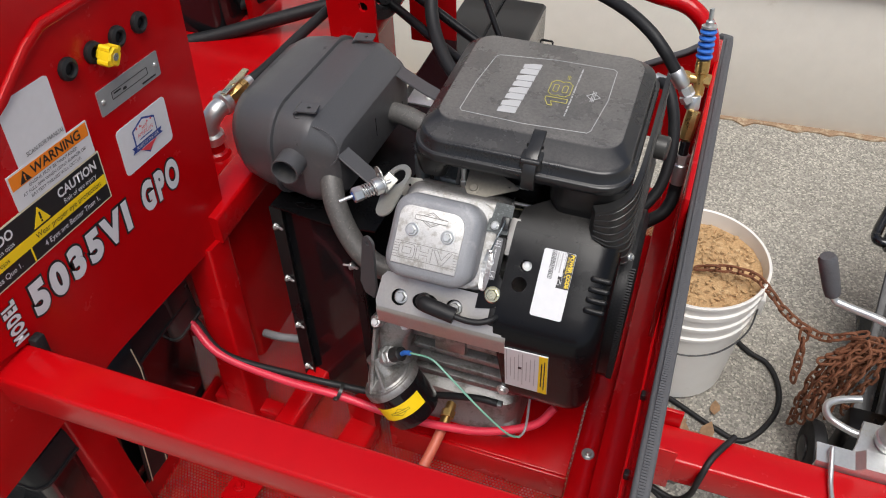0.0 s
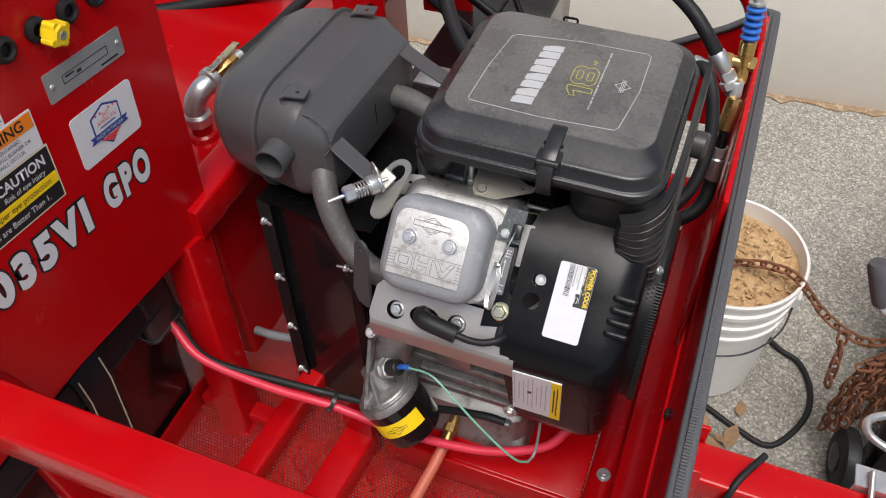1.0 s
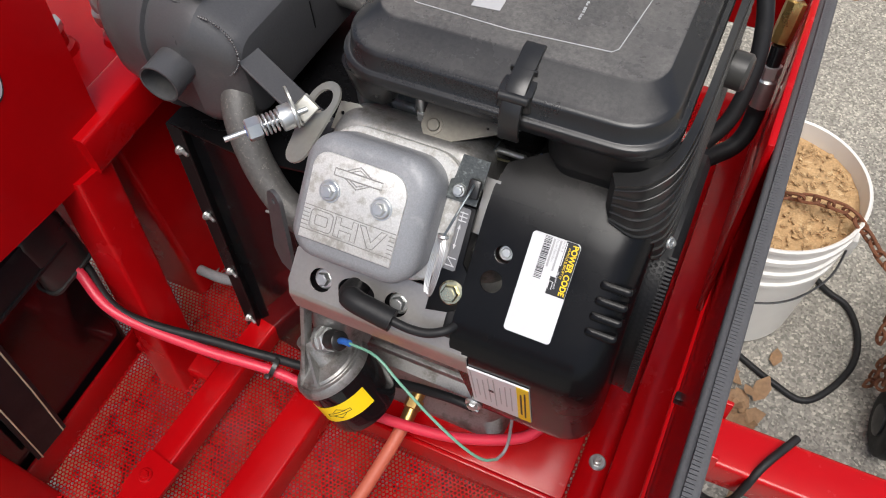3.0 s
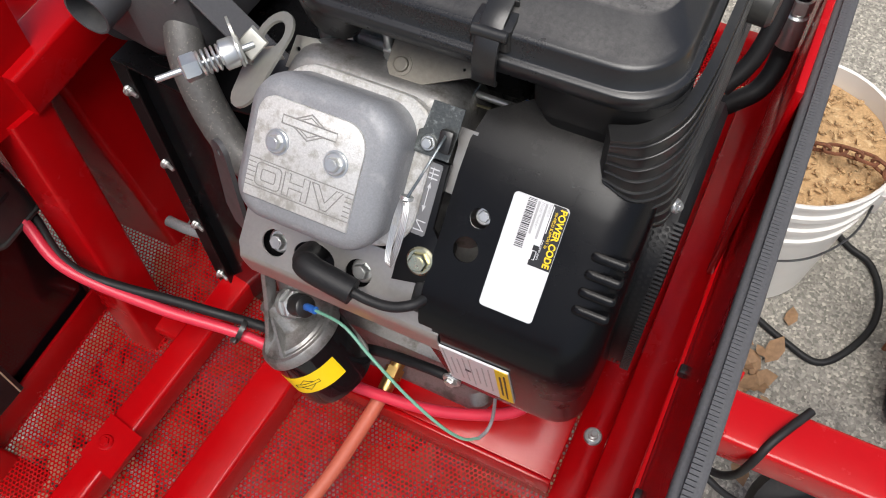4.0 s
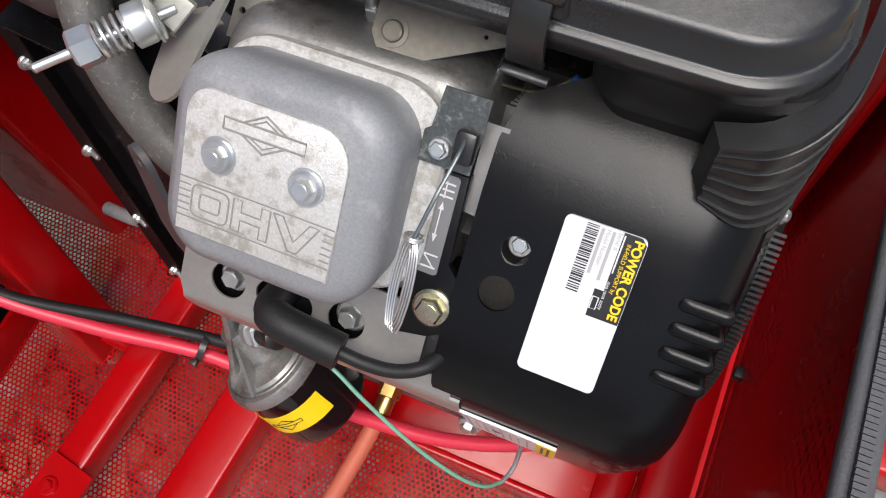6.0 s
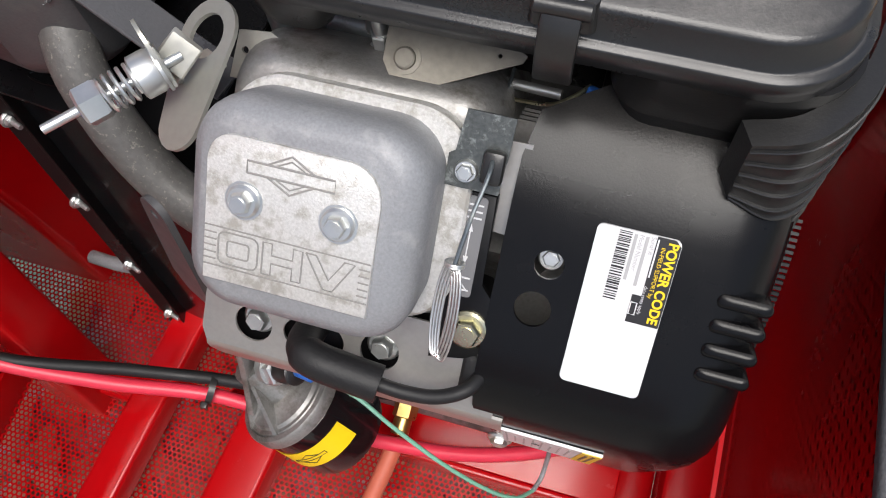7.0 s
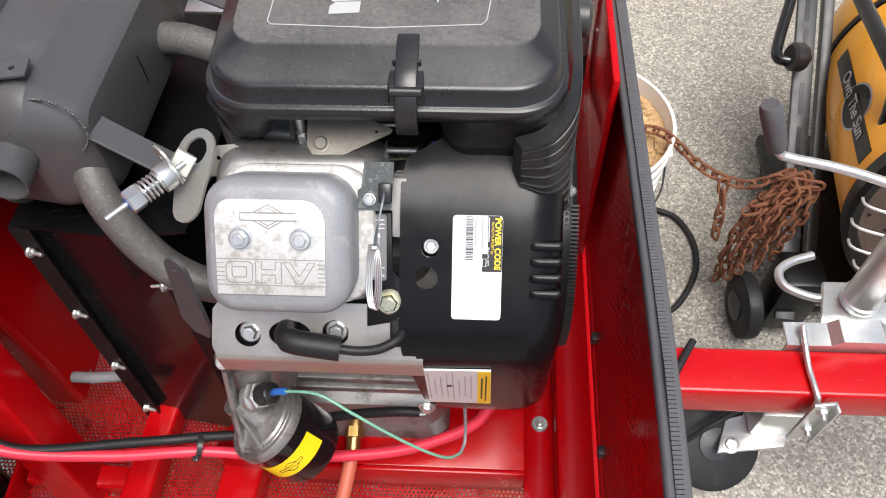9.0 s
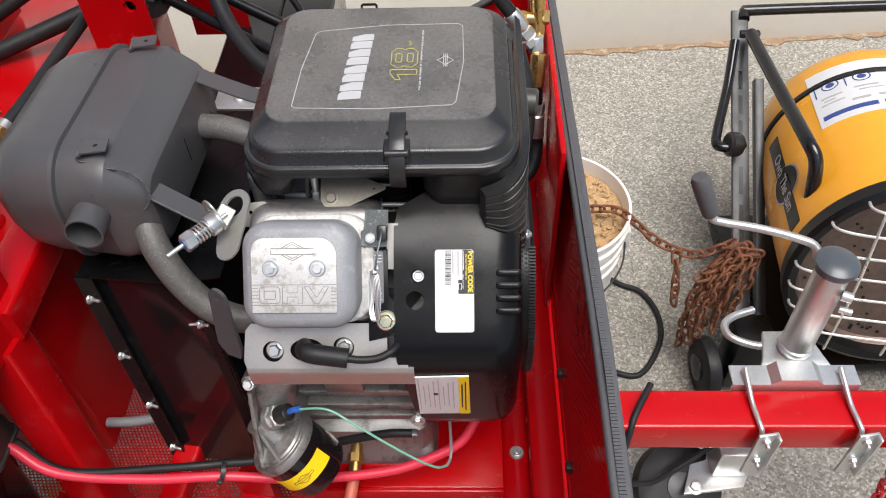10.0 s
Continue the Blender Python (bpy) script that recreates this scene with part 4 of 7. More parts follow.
def head_shield():
    # upper flat strip with cut-outs
    n0 = -0.0535
    out = [(-0.058, -0.064), (0.076, -0.064), (0.112, -0.068), (0.112, -0.113), (-0.063, -0.113), (-0.066, -0.105), (-0.064, -0.072)]
    oval = [(0.003 + 0.0185 * math.cos(2 * math.pi * i / 28), -0.093 + 0.0125 * math.sin(2 * math.pi * i / 28)) for i in range(28)]
    bm = B()
    plate(bm, out, [ring(-0.034, -0.0943, 0.0115), oval, ring(0.0425, -0.0905, 0.0115)], n0 - 0.0016, n0, CM)
    part("head_shield", bm, SHEET, engine, "bright bare sheet metal cooling shield", sharp=30)
    bm = B()
    sec = [(-0.113, 0.0), (-0.117, -0.0012), (-0.121, -0.005), (-0.130, -0.016), (-0.136, -0.024)]
    loops = []
    for x in (-0.063, 0.118):
        loops.append([cm(x, u, n0 + n) for u, n in sec] + [cm(x, u + 0.0012, n0 + n - 0.0012) for u, n in sec[::-1]])
    rings(bm, loops)
    part("shield_skirt", bm, SHEET, engine, sharp=50)
    for x, u, s in ((-0.034, -0.0943, 0.2), (0.0425, -0.0905, 0.5)):
        bm = B()
        hexbolt(bm, cm(x, u, -0.064), EN, 0.0068, 0.009, 0.0102, spin=s)
        part("shield_bolt", bm, ZINC, engine)
    # black block behind the cut-outs, its colour standing in for the recess's shade
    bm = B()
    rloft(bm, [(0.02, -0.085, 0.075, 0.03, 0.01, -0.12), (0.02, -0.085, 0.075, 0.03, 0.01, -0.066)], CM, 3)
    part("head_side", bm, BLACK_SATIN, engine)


head_shield()


def choke_bracket():
    out = [(0.0705, 0.016), (0.0915, 0.016), (0.0915, -0.034), (0.099, -0.041)] + [(0.0925 + 0.0165 * math.cos(radians(a)), -0.058 + 0.0165 * math.sin(radians(a))) for a in range(50, -61, -15)] + [(0.090, -0.079), (0.0705, -0.083)]
    bm = B()
    prism(bm, out, -0.056, -0.0505, CM, 0.0008)
    b = part("choke_plate", bm, BLACK_SATIN, engine, "black choke control plate")
    bm = B()
    prism(bm, rrect(0.081, -0.014, 0.0062, 0.028, 0.002, 3), -0.0504, -0.0498, CM)
    lab = part("choke_label", bm, plain_grey, b, "grey label with arrows and bars", smooth=False)
    rows = [(0.0765, 0.0095, 0.009, 0.0009), (0.0765, 0.006, 0.009, 0.0009), (0.0765, 0.0025, 0.009, 0.0009), (0.0805, 0.006, 0.0007, 0.009), (0.0806, -0.012, 0.0006, 0.016), (0.0765, -0.031, 0.009, 0.0009), (0.0765, -0.038, 0.009, 0.0009)]
    bars("choke_marks", rows, CM @ Matrix.Translation((0, 0, -0.0498)), LABEL_WHITE, lab)
    bm = B()
    for s in (1, -1):
        prism(bm, [(0.0795, -0.012 + s * 0.007), (0.0823, -0.012 + s * 0.007), (0.0809, -0.012 + s * 0.0115)], -0.0498, -0.0494, CM)
    prism(bm, [(0.0775, -0.0315), (0.0785, -0.0315), (0.0845, -0.0375), (0.0835, -0.0375)], -0.0498, -0.0494, CM)
    part("choke_arrow", bm, LABEL_WHITE, lab, smooth=False)
    bm = B()
    hexbolt(bm, cm(0.0895, -0.0605, -0.0505), EN, 0.0078, 0.0075, 0.0112, spin=0.2)
    part("bracket_bolt", bm, YELLOW_ZINC, engine, "yellow zinc flanged bolt")
    # zinc clamp above with its screw and the wire
    CQ = CM @ Matrix.Translation((0.001, 0.008, 0.003))
    bm = B()
    prism(bm, [(0.0635, 0.011), (0.091, 0.011), (0.092, 0.027), (0.0925, 0.029), (0.0930, 0.050), (0.0690, 0.050), (0.0665, 0.029), (0.0635, 0.027)], -0.047, -0.0455, CQ)
    z = part("cable_clamp", bm, CLAMP_ZINC, engine, "dark zinc cable clamp")
    bm = B()
    hexbolt(bm, CQ @ Vector((0.0735, 0.020, -0.0455)), EN, 0.0044, 0.005, 0.006)
    part("clamp_screw", bm, ZINC, z)
    bm = B()
    box(bm, (0.081, 0.017, -0.0455), (0.092, 0.034, -0.038), 0.0025, CQ)
    part("clamp_block", bm, BLACK_PLASTIC, z)
    bm = B()
    pipe(bm, [(0.084, 0.122, 1.118), (0.085, 0.085, 1.1285), cm(0.0875, 0.036, -0.033), cm(0.0845, 0.014, -0.02), cm(0.0835, -0.006, 0.0)], 0.0011, 8)
    part("choke_wire", bm, DARK_ZINC, engine)
    bm = B()
    a, c = cm(0.0835, -0.006, 0.0), cm(0.083, -0.052, -0.002)
    for k in range(4):
        w = 0.0035 + 0.0002 * k
        pts = []
        for i in range(25):
            an = 2 * math.pi * i / 24
            pts.append(cm(0.083 + 0.0042 * math.sin(an) + 0.0016 * (k - 1.5), -0.029 + 0.0245 * math.cos(an), -0.004 + 0.0012 * k + 0.003 * math.sin(an)))
        sweep(bm, pts, circle(0.0007, 6))
    for k in range(2):
        pts = [cm(0.0835 + 0.0042 * math.cos(2 * math.pi * i / 16), -0.004 + 0.0012 * k, -0.002 + 0.0042 * math.sin(2 * math.pi * i / 16)) for i in range(17)]
        sweep(bm, pts, circle(0.0008, 6))
    part("choke_spring", bm, ZINC, engine, "bright wire return spring")
    # bright tab beside the shroud
    bm = B()
    prism(bm, [(0.090, -0.006), (0.1005, -0.007), (0.1015, 0.02), (0.1025, 0.043), (0.086, 0.043), (0.090, 0.03)], -0.0615, -0.0600, CM)
    part("shroud_tab", bm, SHEET, engine)


plain_grey = plain("grey_label", (0.16, 0.16, 0.165), 0.45)
choke_bracket()


def plug_lead():
    bm = B()
    pts = smooth_path([cm(0.0, -0.089, -0.075), cm(0.001, -0.089, -0.050), cm(0.004, -0.0905, -0.036), cm(0.013, -0.0925, -0.0315), cm(0.03, -0.095, -0.032), cm(0.05, -0.098, -0.034)], 6)
    sweep(bm, pts, circle(0.0095, 18), scale=[1.12 if i > len(pts) * 0.42 else 1.0 for i in range(len(pts))])
    p = part("plug_boot", bm, BLACK_RUBBER, engine, "black rubber spark plug boot", sharp=60)
    bm = B()
    pipe(bm, [cm(0.048, -0.098, -0.034), cm(0.065, -0.1, -0.036), cm(0.082, -0.0985, -0.038), cm(0.096, -0.092, -0.042), cm(0.102, -0.086, -0.052)], 0.0042, 12)
    part("plug_wire", bm, BLACK_RUBBER, p)
    bm = B()
    rloft(bm, [(0.1005, -0.0885, 0.0105, 0.0125, 0.004, -0.060), (0.1005, -0.0885, 0.0105, 0.0125, 0.004, -0.052), (0.1005, -0.0885, 0.0085, 0.0105, 0.004, -0.050)], CM, 4)
    part("lead_grommet", bm, BLACK_RUBBER, engine)


plug_lead()


def blower_shroud():
    prof = [(0.16, 1.150), (0.11, 1.1435), (0.088, 1.1375), (0.066, 1.1285), (0.045, 1.1150), (0.026, 1.0980), (0.0065, 1.0808), (-0.012, 1.0655), (-0.026, 1.0530), (-0.035, 1.0430), (-0.0405, 1.033), (-0.0430, 1.022), (-0.0432, 1.008), (-0.040, 0.98), (-0.0355, 0.945), (-0.031, 0.91), (-0.0285, 0.89), (-0.026, 0.877), (-0.018, 0.869), (-0.004, 0.866), (0.02, 0.865), (0.16, 0.86)]
    left = [0.175, 0.140, 0.106, 0.102, 0.102, 0.102, 0.102, 0.102, 0.102, 0.103, 0.104, 0.106, 0.108, 0.111, 0.114, 0.117, 0.118, 0.118, 0.118, 0.118, 0.118, 0.118]
    c = Vector((0, 0.19, 0.98))
    loops = []
    for x, k in ((0.0, 0.0), (0.15, 0.0), (0.19, 0.0), (0.210, 0.0006), (0.2205, 0.003), (0.2285, 0.0075), (0.235, 0.0145), (0.239, 0.024), (0.2405, 0.04), (0.2405, 0.075)):
        lp = []
        for (y, z), x0 in zip(prof, left):
            d = Vector((0, y, z)) - c
            p = c + d * ((d.length - k) / d.length)
            lp.append(Vector((x if x else x0, p.y, p.z)))
        loops.append(lp)
    bm = B()
    rings(bm, loops, False, False, False)
    bmesh.ops.recalc_face_normals(bm, faces=bm.faces[:])
    f0 = max(bm.faces, key=lambda f: -f.calc_center_median().y)
    if f0.normal.y > 0:
        bmesh.ops.reverse_faces(bm, faces=bm.faces[:])
    me = bpy.data.meshes.new("mesh")
    bm.to_mesh(me)
    bm.free()
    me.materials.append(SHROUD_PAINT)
    ob = new("blower_shroud", me)
    ob.parent = engine
    ob["label"] = "black painted steel blower shroud with louvre dents"
    nrm = Vector((0, -0.665, 0.747))
    holes = []
    for p, r in (((0.1275, 0.0250, 1.0972), 0.0078), ((0.1243, 0.0058, 1.0803), 0.0098)):
        hb = B()
        cyl(hb, Vector(p) - nrm * 0.02, Vector(p) + nrm * 0.02, r, 28)
        holes.append(hb)
    cut(ob, holes, 0.0022)
    ob.data.polygons.foreach_set("use_smooth", [True] * len(ob.data.polygons))
    ob.data.set_sharp_from_angle(angle=radians(50))
    bm = B()
    hexbolt(bm, Vector((0.1275, 0.0250, 1.0972)) - nrm * 0.014, nrm, 0.0048, 0.004, 0.0072)
    part("inner_bolt", bm, ZINC, engine)
    # pressed louvres near the screen edge
    for i in range(4):
        y = 0.0275 - 0.0103 * i
        z = 1.0993 - 0.0087 * i
        bm = B()
        q = basis((0.2240, y, z), (1, 0, 0), (0, 0.747, 0.665))
        rloft(bm, [(0.000, 0, 0.0145, 0.0040, 0.0039, -0.02), (0.000, 0, 0.0140, 0.0038, 0.0037, -0.0016), (0.000, 0, 0.0132, 0.0034, 0.0033, -0.0004), (0.0003, 0, 0.0118, 0.0026, 0.0025, 0.0004), (0.0006, 0, 0.0095, 0.0014, 0.0013, 0.0009), (0.001, 0, 0.006, 0.0004, 0.0003, 0.0010)], q, 5)
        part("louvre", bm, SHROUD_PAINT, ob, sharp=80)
    # screen: a toothed drum with a perforated rim
    R = 0.132
    m = basis((0.2350, 0.175, 0.925), (0, 1, 0), (0, 0, 1))
    bm = B()
    lathe(bm, [(R - 0.004, -0.012), (R - 0.003, 0.020), (R - 0.012, 0.0255), (0.04, 0.027)], m, 72)
    sc = part("blower_screen", bm, BLACK_RUBBER, engine, "black ribbed plastic rotating screen")
    me = perforated(0, 3.0 * R, 0, 0.022, 0.0056, 0.0020, I4, 1.0, "screen_rim")
    for v in me.vertices:
        a = radians(120) + v.co.x / R
        v.co = m @ Vector((R * math.cos(a), R * math.sin(a), v.co.y))
    part("screen_rim", me, BLACK_SATIN, sc, "black perforated screen rim")
    bm = B()
    for i in range(110):
        q = m @ Matrix.Rotation(radians(118 + 180 * i / 110), 4, "Z")
        box(bm, (R, -0.0010, 0.018), (R + 0.0022, 0.0010, 0.026), 0, q)
    tagged(part("screen_ribs", bm, BLACK_RUBBER, sc, smooth=False), kind="stuff")
    bm = B()
    hexbolt(bm, (0.2495, 0.111, 1.067), (0.8, -0.2, 0.4), 0.004, 0.005, 0.006)
    part("shroud_bolt", bm, ZINC, engine)
    bm = B()
    hexbolt(bm, (0.1185, -0.0285, 0.886), (0, -1, 0.15), 0.0062, 0.006, 0.0092)
    part("shroud_bolt", bm, ZINC, engine)


blower_shroud()


def shroud_labels():
    ex = Vector((1, 0, 0))
    # long white label follows the slope
    lm = basis((0.1667, 0.0130, 1.0872), ex, Vector((0, 0.747, 0.665)))
    bm = B()
    prism(bm, rrect(0, 0, 0.0207, 0.0440, 0.0032, 5), -0.0012, 0.0007, lm)
    lab = part("rating_label", bm, LABEL_WHITE, engine, "white rating label with black and gold band", smooth=False)
    bm = B()
    prism(bm, [(0.0040, -0.003), (0.0205, -0.003), (0.0205, 0.0408), (0.0175, 0.0438), (0.0085, 0.0438), (0.0085, 0.012), (0.0040, 0.012)], 0.0007, 0.0010, lm)
    part("label_band", bm, INK, lab, smooth=False)
    mm = lm @ Matrix.Translation((0.0172, 0.0205, 0.0010)) @ Matrix.Rotation(radians(-90), 4, "Z")
    text("label_words", "POWER CODE", mm @ Matrix.Translation((0, -0.0006, 0.0003)), 0.0068, LABEL_YELLOW, lab, bold=0.00022, stretch=0.98)
    text("label_words", "IN-FIELD SUPPORT by", mm @ Matrix.Translation((-0.005, -0.0048, 0.0003)), 0.0030, LABEL_YELLOW, lab, stretch=0.95)
    text("label_words", "data rates apply", mm @ Matrix.Translation((0.0105, -0.0078, 0.0003)), 0.0026, LABEL_WHITE, lab, stretch=0.95)
    bars("label_line", [(-0.022, -0.0078, 0.020, 0.0008)], mm @ Matrix.Translation((0, 0, 0.0001)), LABEL_WHITE, lab, 0.0003)
    bm = B()
    sweep(bm, [mm @ Vector((x, y, 0.0004)) for x, y in ((0.0125, -0.0128), (0.0190, -0.0128), (0.0190, -0.0098), (0.0125, -0.0098), (0.0125, -0.0128))], rrect(0, 0, 0.0003, 0.0002, 0.0001, 1))
    part("label_sign", bm, LABEL_WHITE, lab, smooth=False)
    text("label_words", "Serial #", mm @ Matrix.Translation((-0.018, -0.0103, 0.0)), 0.0032, INK_GREY, lab, stretch=0.95)
    text("label_words", "Model Number:", mm @ Matrix.Translation((-0.0125, -0.0160, 0.0)), 0.0032, INK_GREY, lab, stretch=0.95)
    for x, y, w in ((-0.022, -0.0132, 0.026), (-0.022, -0.0188, 0.024)):
        bars("label_line", [(x, y, w, 0.0016)], mm @ Matrix.Translation((0, 0, -0.0002)), INK_GREY, lab, 0.0003)
    rnd = random.Random(4)
    x, rows = -0.0225, []
    while x < 0.0135:
        w = rnd.choice((0.0004, 0.0006, 0.0010))
        rows.append((x, -0.0238, w, 0.0062))
        x += w + rnd.choice((0.0004, 0.0006, 0.0009))
    tagged(bars("label_stripes", rows, mm @ Matrix.Translation((0, 0, -0.0002)), INK, lab, 0.0003), kind="stuff")
    # small white and yellow label on the upright face
    mm = basis((0.1530, -0.0383, 0.9625), (1, 0, 0), (0, -0.0128, 0.105))
    bm = B()
    prism(bm, [(-0.0305, -0.0535), (0.0295, -0.0525), (0.0280, 0.0495), (-0.0310, 0.0465)], -0.0004, 0.0014, mm)
    l2 = part("caution_label", bm, LABEL_WHITE, engine, "white label with yellow end and small print", smooth=False)
    bm = B()
    prism(bm, [(0.0165, -0.0522), (0.0293, -0.0520), (0.0278, 0.0490), (0.0165, 0.0485)], 0.0014, 0.0018, mm)
    part("label_end", bm, LABEL_YELLOW, l2, smooth=False)
    rows = []
    for i in range(8):
        x = -0.0285 + i * 0.0055
        rows.append((x, 0.002 - 0.002 * (i % 3), 0.0011, 0.084 - 0.011 * ((i * 7) % 4)))
    bars("label_print", rows, mm @ Matrix.Translation((0, 0, 0.0013)), INK_GREY, l2)
    bars("label_print", [(0.0195, -0.002, 0.0017, 0.064), (0.0235, -0.002, 0.0015, 0.078), (-0.012, 0.004, 0.005, 0.005)], mm @ Matrix.Translation((0, 0, 0.0017)), INK, l2)


shroud_labels()


def air_cleaner():
    cx, cy, hw, hd = 0.0915, 0.197, 0.1435, 0.136
    first = set(engine.children)
    bm = B()
    rloft(bm, [(cx, cy + 0.045, hw - 0.03, hd - 0.06, 0.04, 1.12), (cx, cy + 0.042, hw - 0.016, hd - 0.052, 0.045, 1.175), (cx, cy + 0.004, hw - 0.008, hd - 0.006, 0.045, 1.196), (cx, cy + 0.002, hw - 0.006, hd - 0.005, 0.048, 1.205)], I4, 8)
    part("air_cleaner_base", bm, BLACK_PLASTIC, engine)
    bm = B()
    rloft(bm, [(cx + 0.004, cy + 0.040, hw - 0.03, hd - 0.066, 0.05, 1.180), (cx + 0.002, cy + 0.022, hw - 0.020, hd - 0.040, 0.05, 1.186), (cx, cy + 0.008, hw - 0.012, hd - 0.018, 0.048, 1.195), (cx, cy + 0.004, hw - 0.009, hd - 0.012, 0.048, 1.204)], I4, 8)
    part("cleaner_tray", bm, BLACK_PLASTIC, engine, "black moulded tray under the cover")
    bm = B()
    rloft(bm, [(cx, cy, hw - 0.004, hd - 0.004, 0.05, 1.203), (cx, cy, hw, hd, 0.042, 1.206), (cx, cy, hw, hd, 0.042, 1.216), (cx, cy, hw - 0.0008, hd - 0.0008, 0.041, 1.2172), (cx, cy, hw - 0.0042, hd - 0.0042, 0.04, 1.2174), (cx, cy, hw - 0.0052, hd - 0.0052, 0.04, 1.2182), (cx, cy, hw - 0.0068, hd - 0.0068, 0.039, 1.2315), (cx, cy, hw - 0.0075, hd - 0.0078, 0.038, 1.2332), (cx, cy + 0.0003, hw - 0.0088, hd - 0.0100, 0.037, 1.2345), (cx, cy + 0.001, hw - 0.0106, hd - 0.0132, 0.036, 1.2354), (cx, cy + 0.0088, hw - 0.0222, hd - 0.0318, 0.027, 1.2442), (cx, cy + 0.0092, hw - 0.0229, hd - 0.0328, 0.0265, 1.24475), (cx, cy + 0.0096, hw - 0.0238, hd - 0.0339, 0.026, 1.24505), (cx, cy + 0.0105, hw - 0.026, hd - 0.036, 0.025, 1.24525)], I4, 9)
    lid = part("air_cleaner_cover", bm, LID_PLASTIC, engine, "matte black plastic air cleaner cover", sharp=70)
    # printed frame
    fm = Matrix.Translation((0, 0, 1.2456))
    bm = B()
    pts = [(-0.001, 0.128), (0.002, 0.124), (0.085, 0.121), (0.166, 0.126), (0.17, 0.131), (0.178, 0.2), (0.177, 0.268), (0.172, 0.273), (0.09, 0.272), (0.014, 0.262), (0.009, 0.257), (0.001, 0.19), (-0.001, 0.128)]
    sweep(bm, [fm @ Vector((x, y, 0)) for x, y in pts], rrect(0, 0, 0.00042, 0.0003, 0.0001, 1))
    part("print_frame", bm, PRINT_SILVER, lid, smooth=False)
    # brand drawn as slanted blocks
    y = 0.136
    for k, w in enumerate((0.0145, 0.0155, 0.0145, 0.0155, 0.0145, 0.0155, 0.0145, 0.0135)):
        x0 = 0.046 + (y - 0.136) * 0.06
        x1 = x0 + 0.024
        bm = B()
        prism(bm, [(x0, y), (x1, y + 0.002), (x1, y + w * 0.90 + 0.002), (x0 + (0.012 if k % 2 else 0.004), y + w * 0.90 + 0.001), (x0, y + w * 0.62)], -0.0001, 0.0004, fm)
        part("brand_block", bm, PRINT_SILVER, lid, smooth=False)
        y += w
    # the figure drawn in gold outline
    q = fm @ pose(0.113, 0.197, 0.0002, 0, 0, 90)

    def octagon(u0, u1, v0, v1, c):
        return [(u0 + c, v0), (u1 - c, v0), (u1, v0 + c), (u1, v1 - c), (u1 - c, v1), (u0 + c, v1), (u0, v1 - c), (u0, v0 + c)]
    one = [(-0.019, -0.0145), (-0.0105, -0.0145), (-0.0105, 0.0145), (-0.0165, 0.0145), (-0.028, 0.0085), (-0.028, 0.0025), (-0.019, 0.0065)]
    eight = [(0.0, -0.0145), (0.022, -0.0145), (0.028, -0.009), (0.028, -0.003), (0.0255, 0.0), (0.028, 0.003), (0.028, 0.009), (0.022, 0.0145), (0.0, 0.0145), (-0.006, 0.009), (-0.006, 0.003), (-0.0035, 0.0), (-0.006, -0.003), (-0.006, -0.009)]
    for name, outlines in (("figure_one", (one,)), ("figure_eight", (eight, octagon(0.003, 0.019, -0.0095, -0.0030, 0.0018), octagon(0.003, 0.019, 0.0030, 0.0095, 0.0018)))):
        bm = B()
        for pts in outlines:
            for a, c in zip(pts, pts[1:] + pts[:1]):
                sweep(bm, [q @ Vector((*a, 0)), q @ Vector((*c, 0))], rrect(0, 0, 0.0005, 0.0003, 0.0001, 1))
        part(name, bm, PRINT_GOLD, lid, smooth=False)
    text("power_unit", "HP", fm @ pose(0.119, 0.236, 0.0002, 0, 0, 90), 0.0075, PRINT_GOLD, lid)
    rnd = random.Random(6)
    rows, y = [], 0.152
    while y < 0.262:
        w = rnd.choice((0.0012, 0.0016, 0.002))
        rows.append((0.1303 + 0.02 * (y - 0.15) * 0.3, y, rnd.choice((0.0016, 0.0022)), w))
        y += w + rnd.choice((0.0007, 0.0008, 0.0024))
    bars("small_print", rows, fm, PRINT_SILVER, lid)
    bm = B()
    q = fm @ pose(0.158, 0.203, 0, 0, 0, 90)
    for s in (1, -1):
        sweep(bm, [q @ Vector((x, s * u, 0)) for x, u in ((-0.008, 0.0), (0, 0.009), (0.008, 0.0))], rrect(0, 0, 0.0005, 0.0003, 0.0001, 1))
    for u in (-0.002, 0.0, 0.002):
        box(bm, (-0.012, u - 0.0004, 0), (0.012, u + 0.0004, 0.0004), 0, q)
    part("printed_badge", bm, PRINT_SILVER, lid, smooth=False)
    # front latch in its recess
    bm = B()
    rloft(bm, [(0.111, 0.083, 0.0145, 0.019, 0.004, 1.222), (0.111, 0.084, 0.0135, 0.018, 0.004, 1.2365), (0.111, 0.088, 0.0125, 0.015, 0.003, 1.2380)], I4, 4)
    part("latch_recess", bm, BLACK_PLASTIC, lid)
    prof = [(0.112, 1.2462), (0.104, 1.2468), (0.094, 1.2440), (0.082, 1.2412), (0.071, 1.2375), (0.061, 1.228), (0.0565, 1.217), (0.0555, 1.200), (0.058, 1.197)]
    bm = B()
    sweep(bm, [(0.111, y, z) for y, z in prof], rrect(0, 0, 0.0085, 0.002, 0.0015, 2), up=(0, 0, 1))
    la = part("latch", bm, BLACK_PLASTIC, lid, "black plastic latch strap")
    bm = B()
    cyl(bm, (0.0985, 0.066, 1.233), (0.1235, 0.066, 1.233), 0.0042, 14, 0.001)
    box(bm, (0.1, 0.086, 1.2395), (0.122, 0.0885, 1.2445), 0.0008)
    part("latch_pin", bm, BLACK_PLASTIC, la)
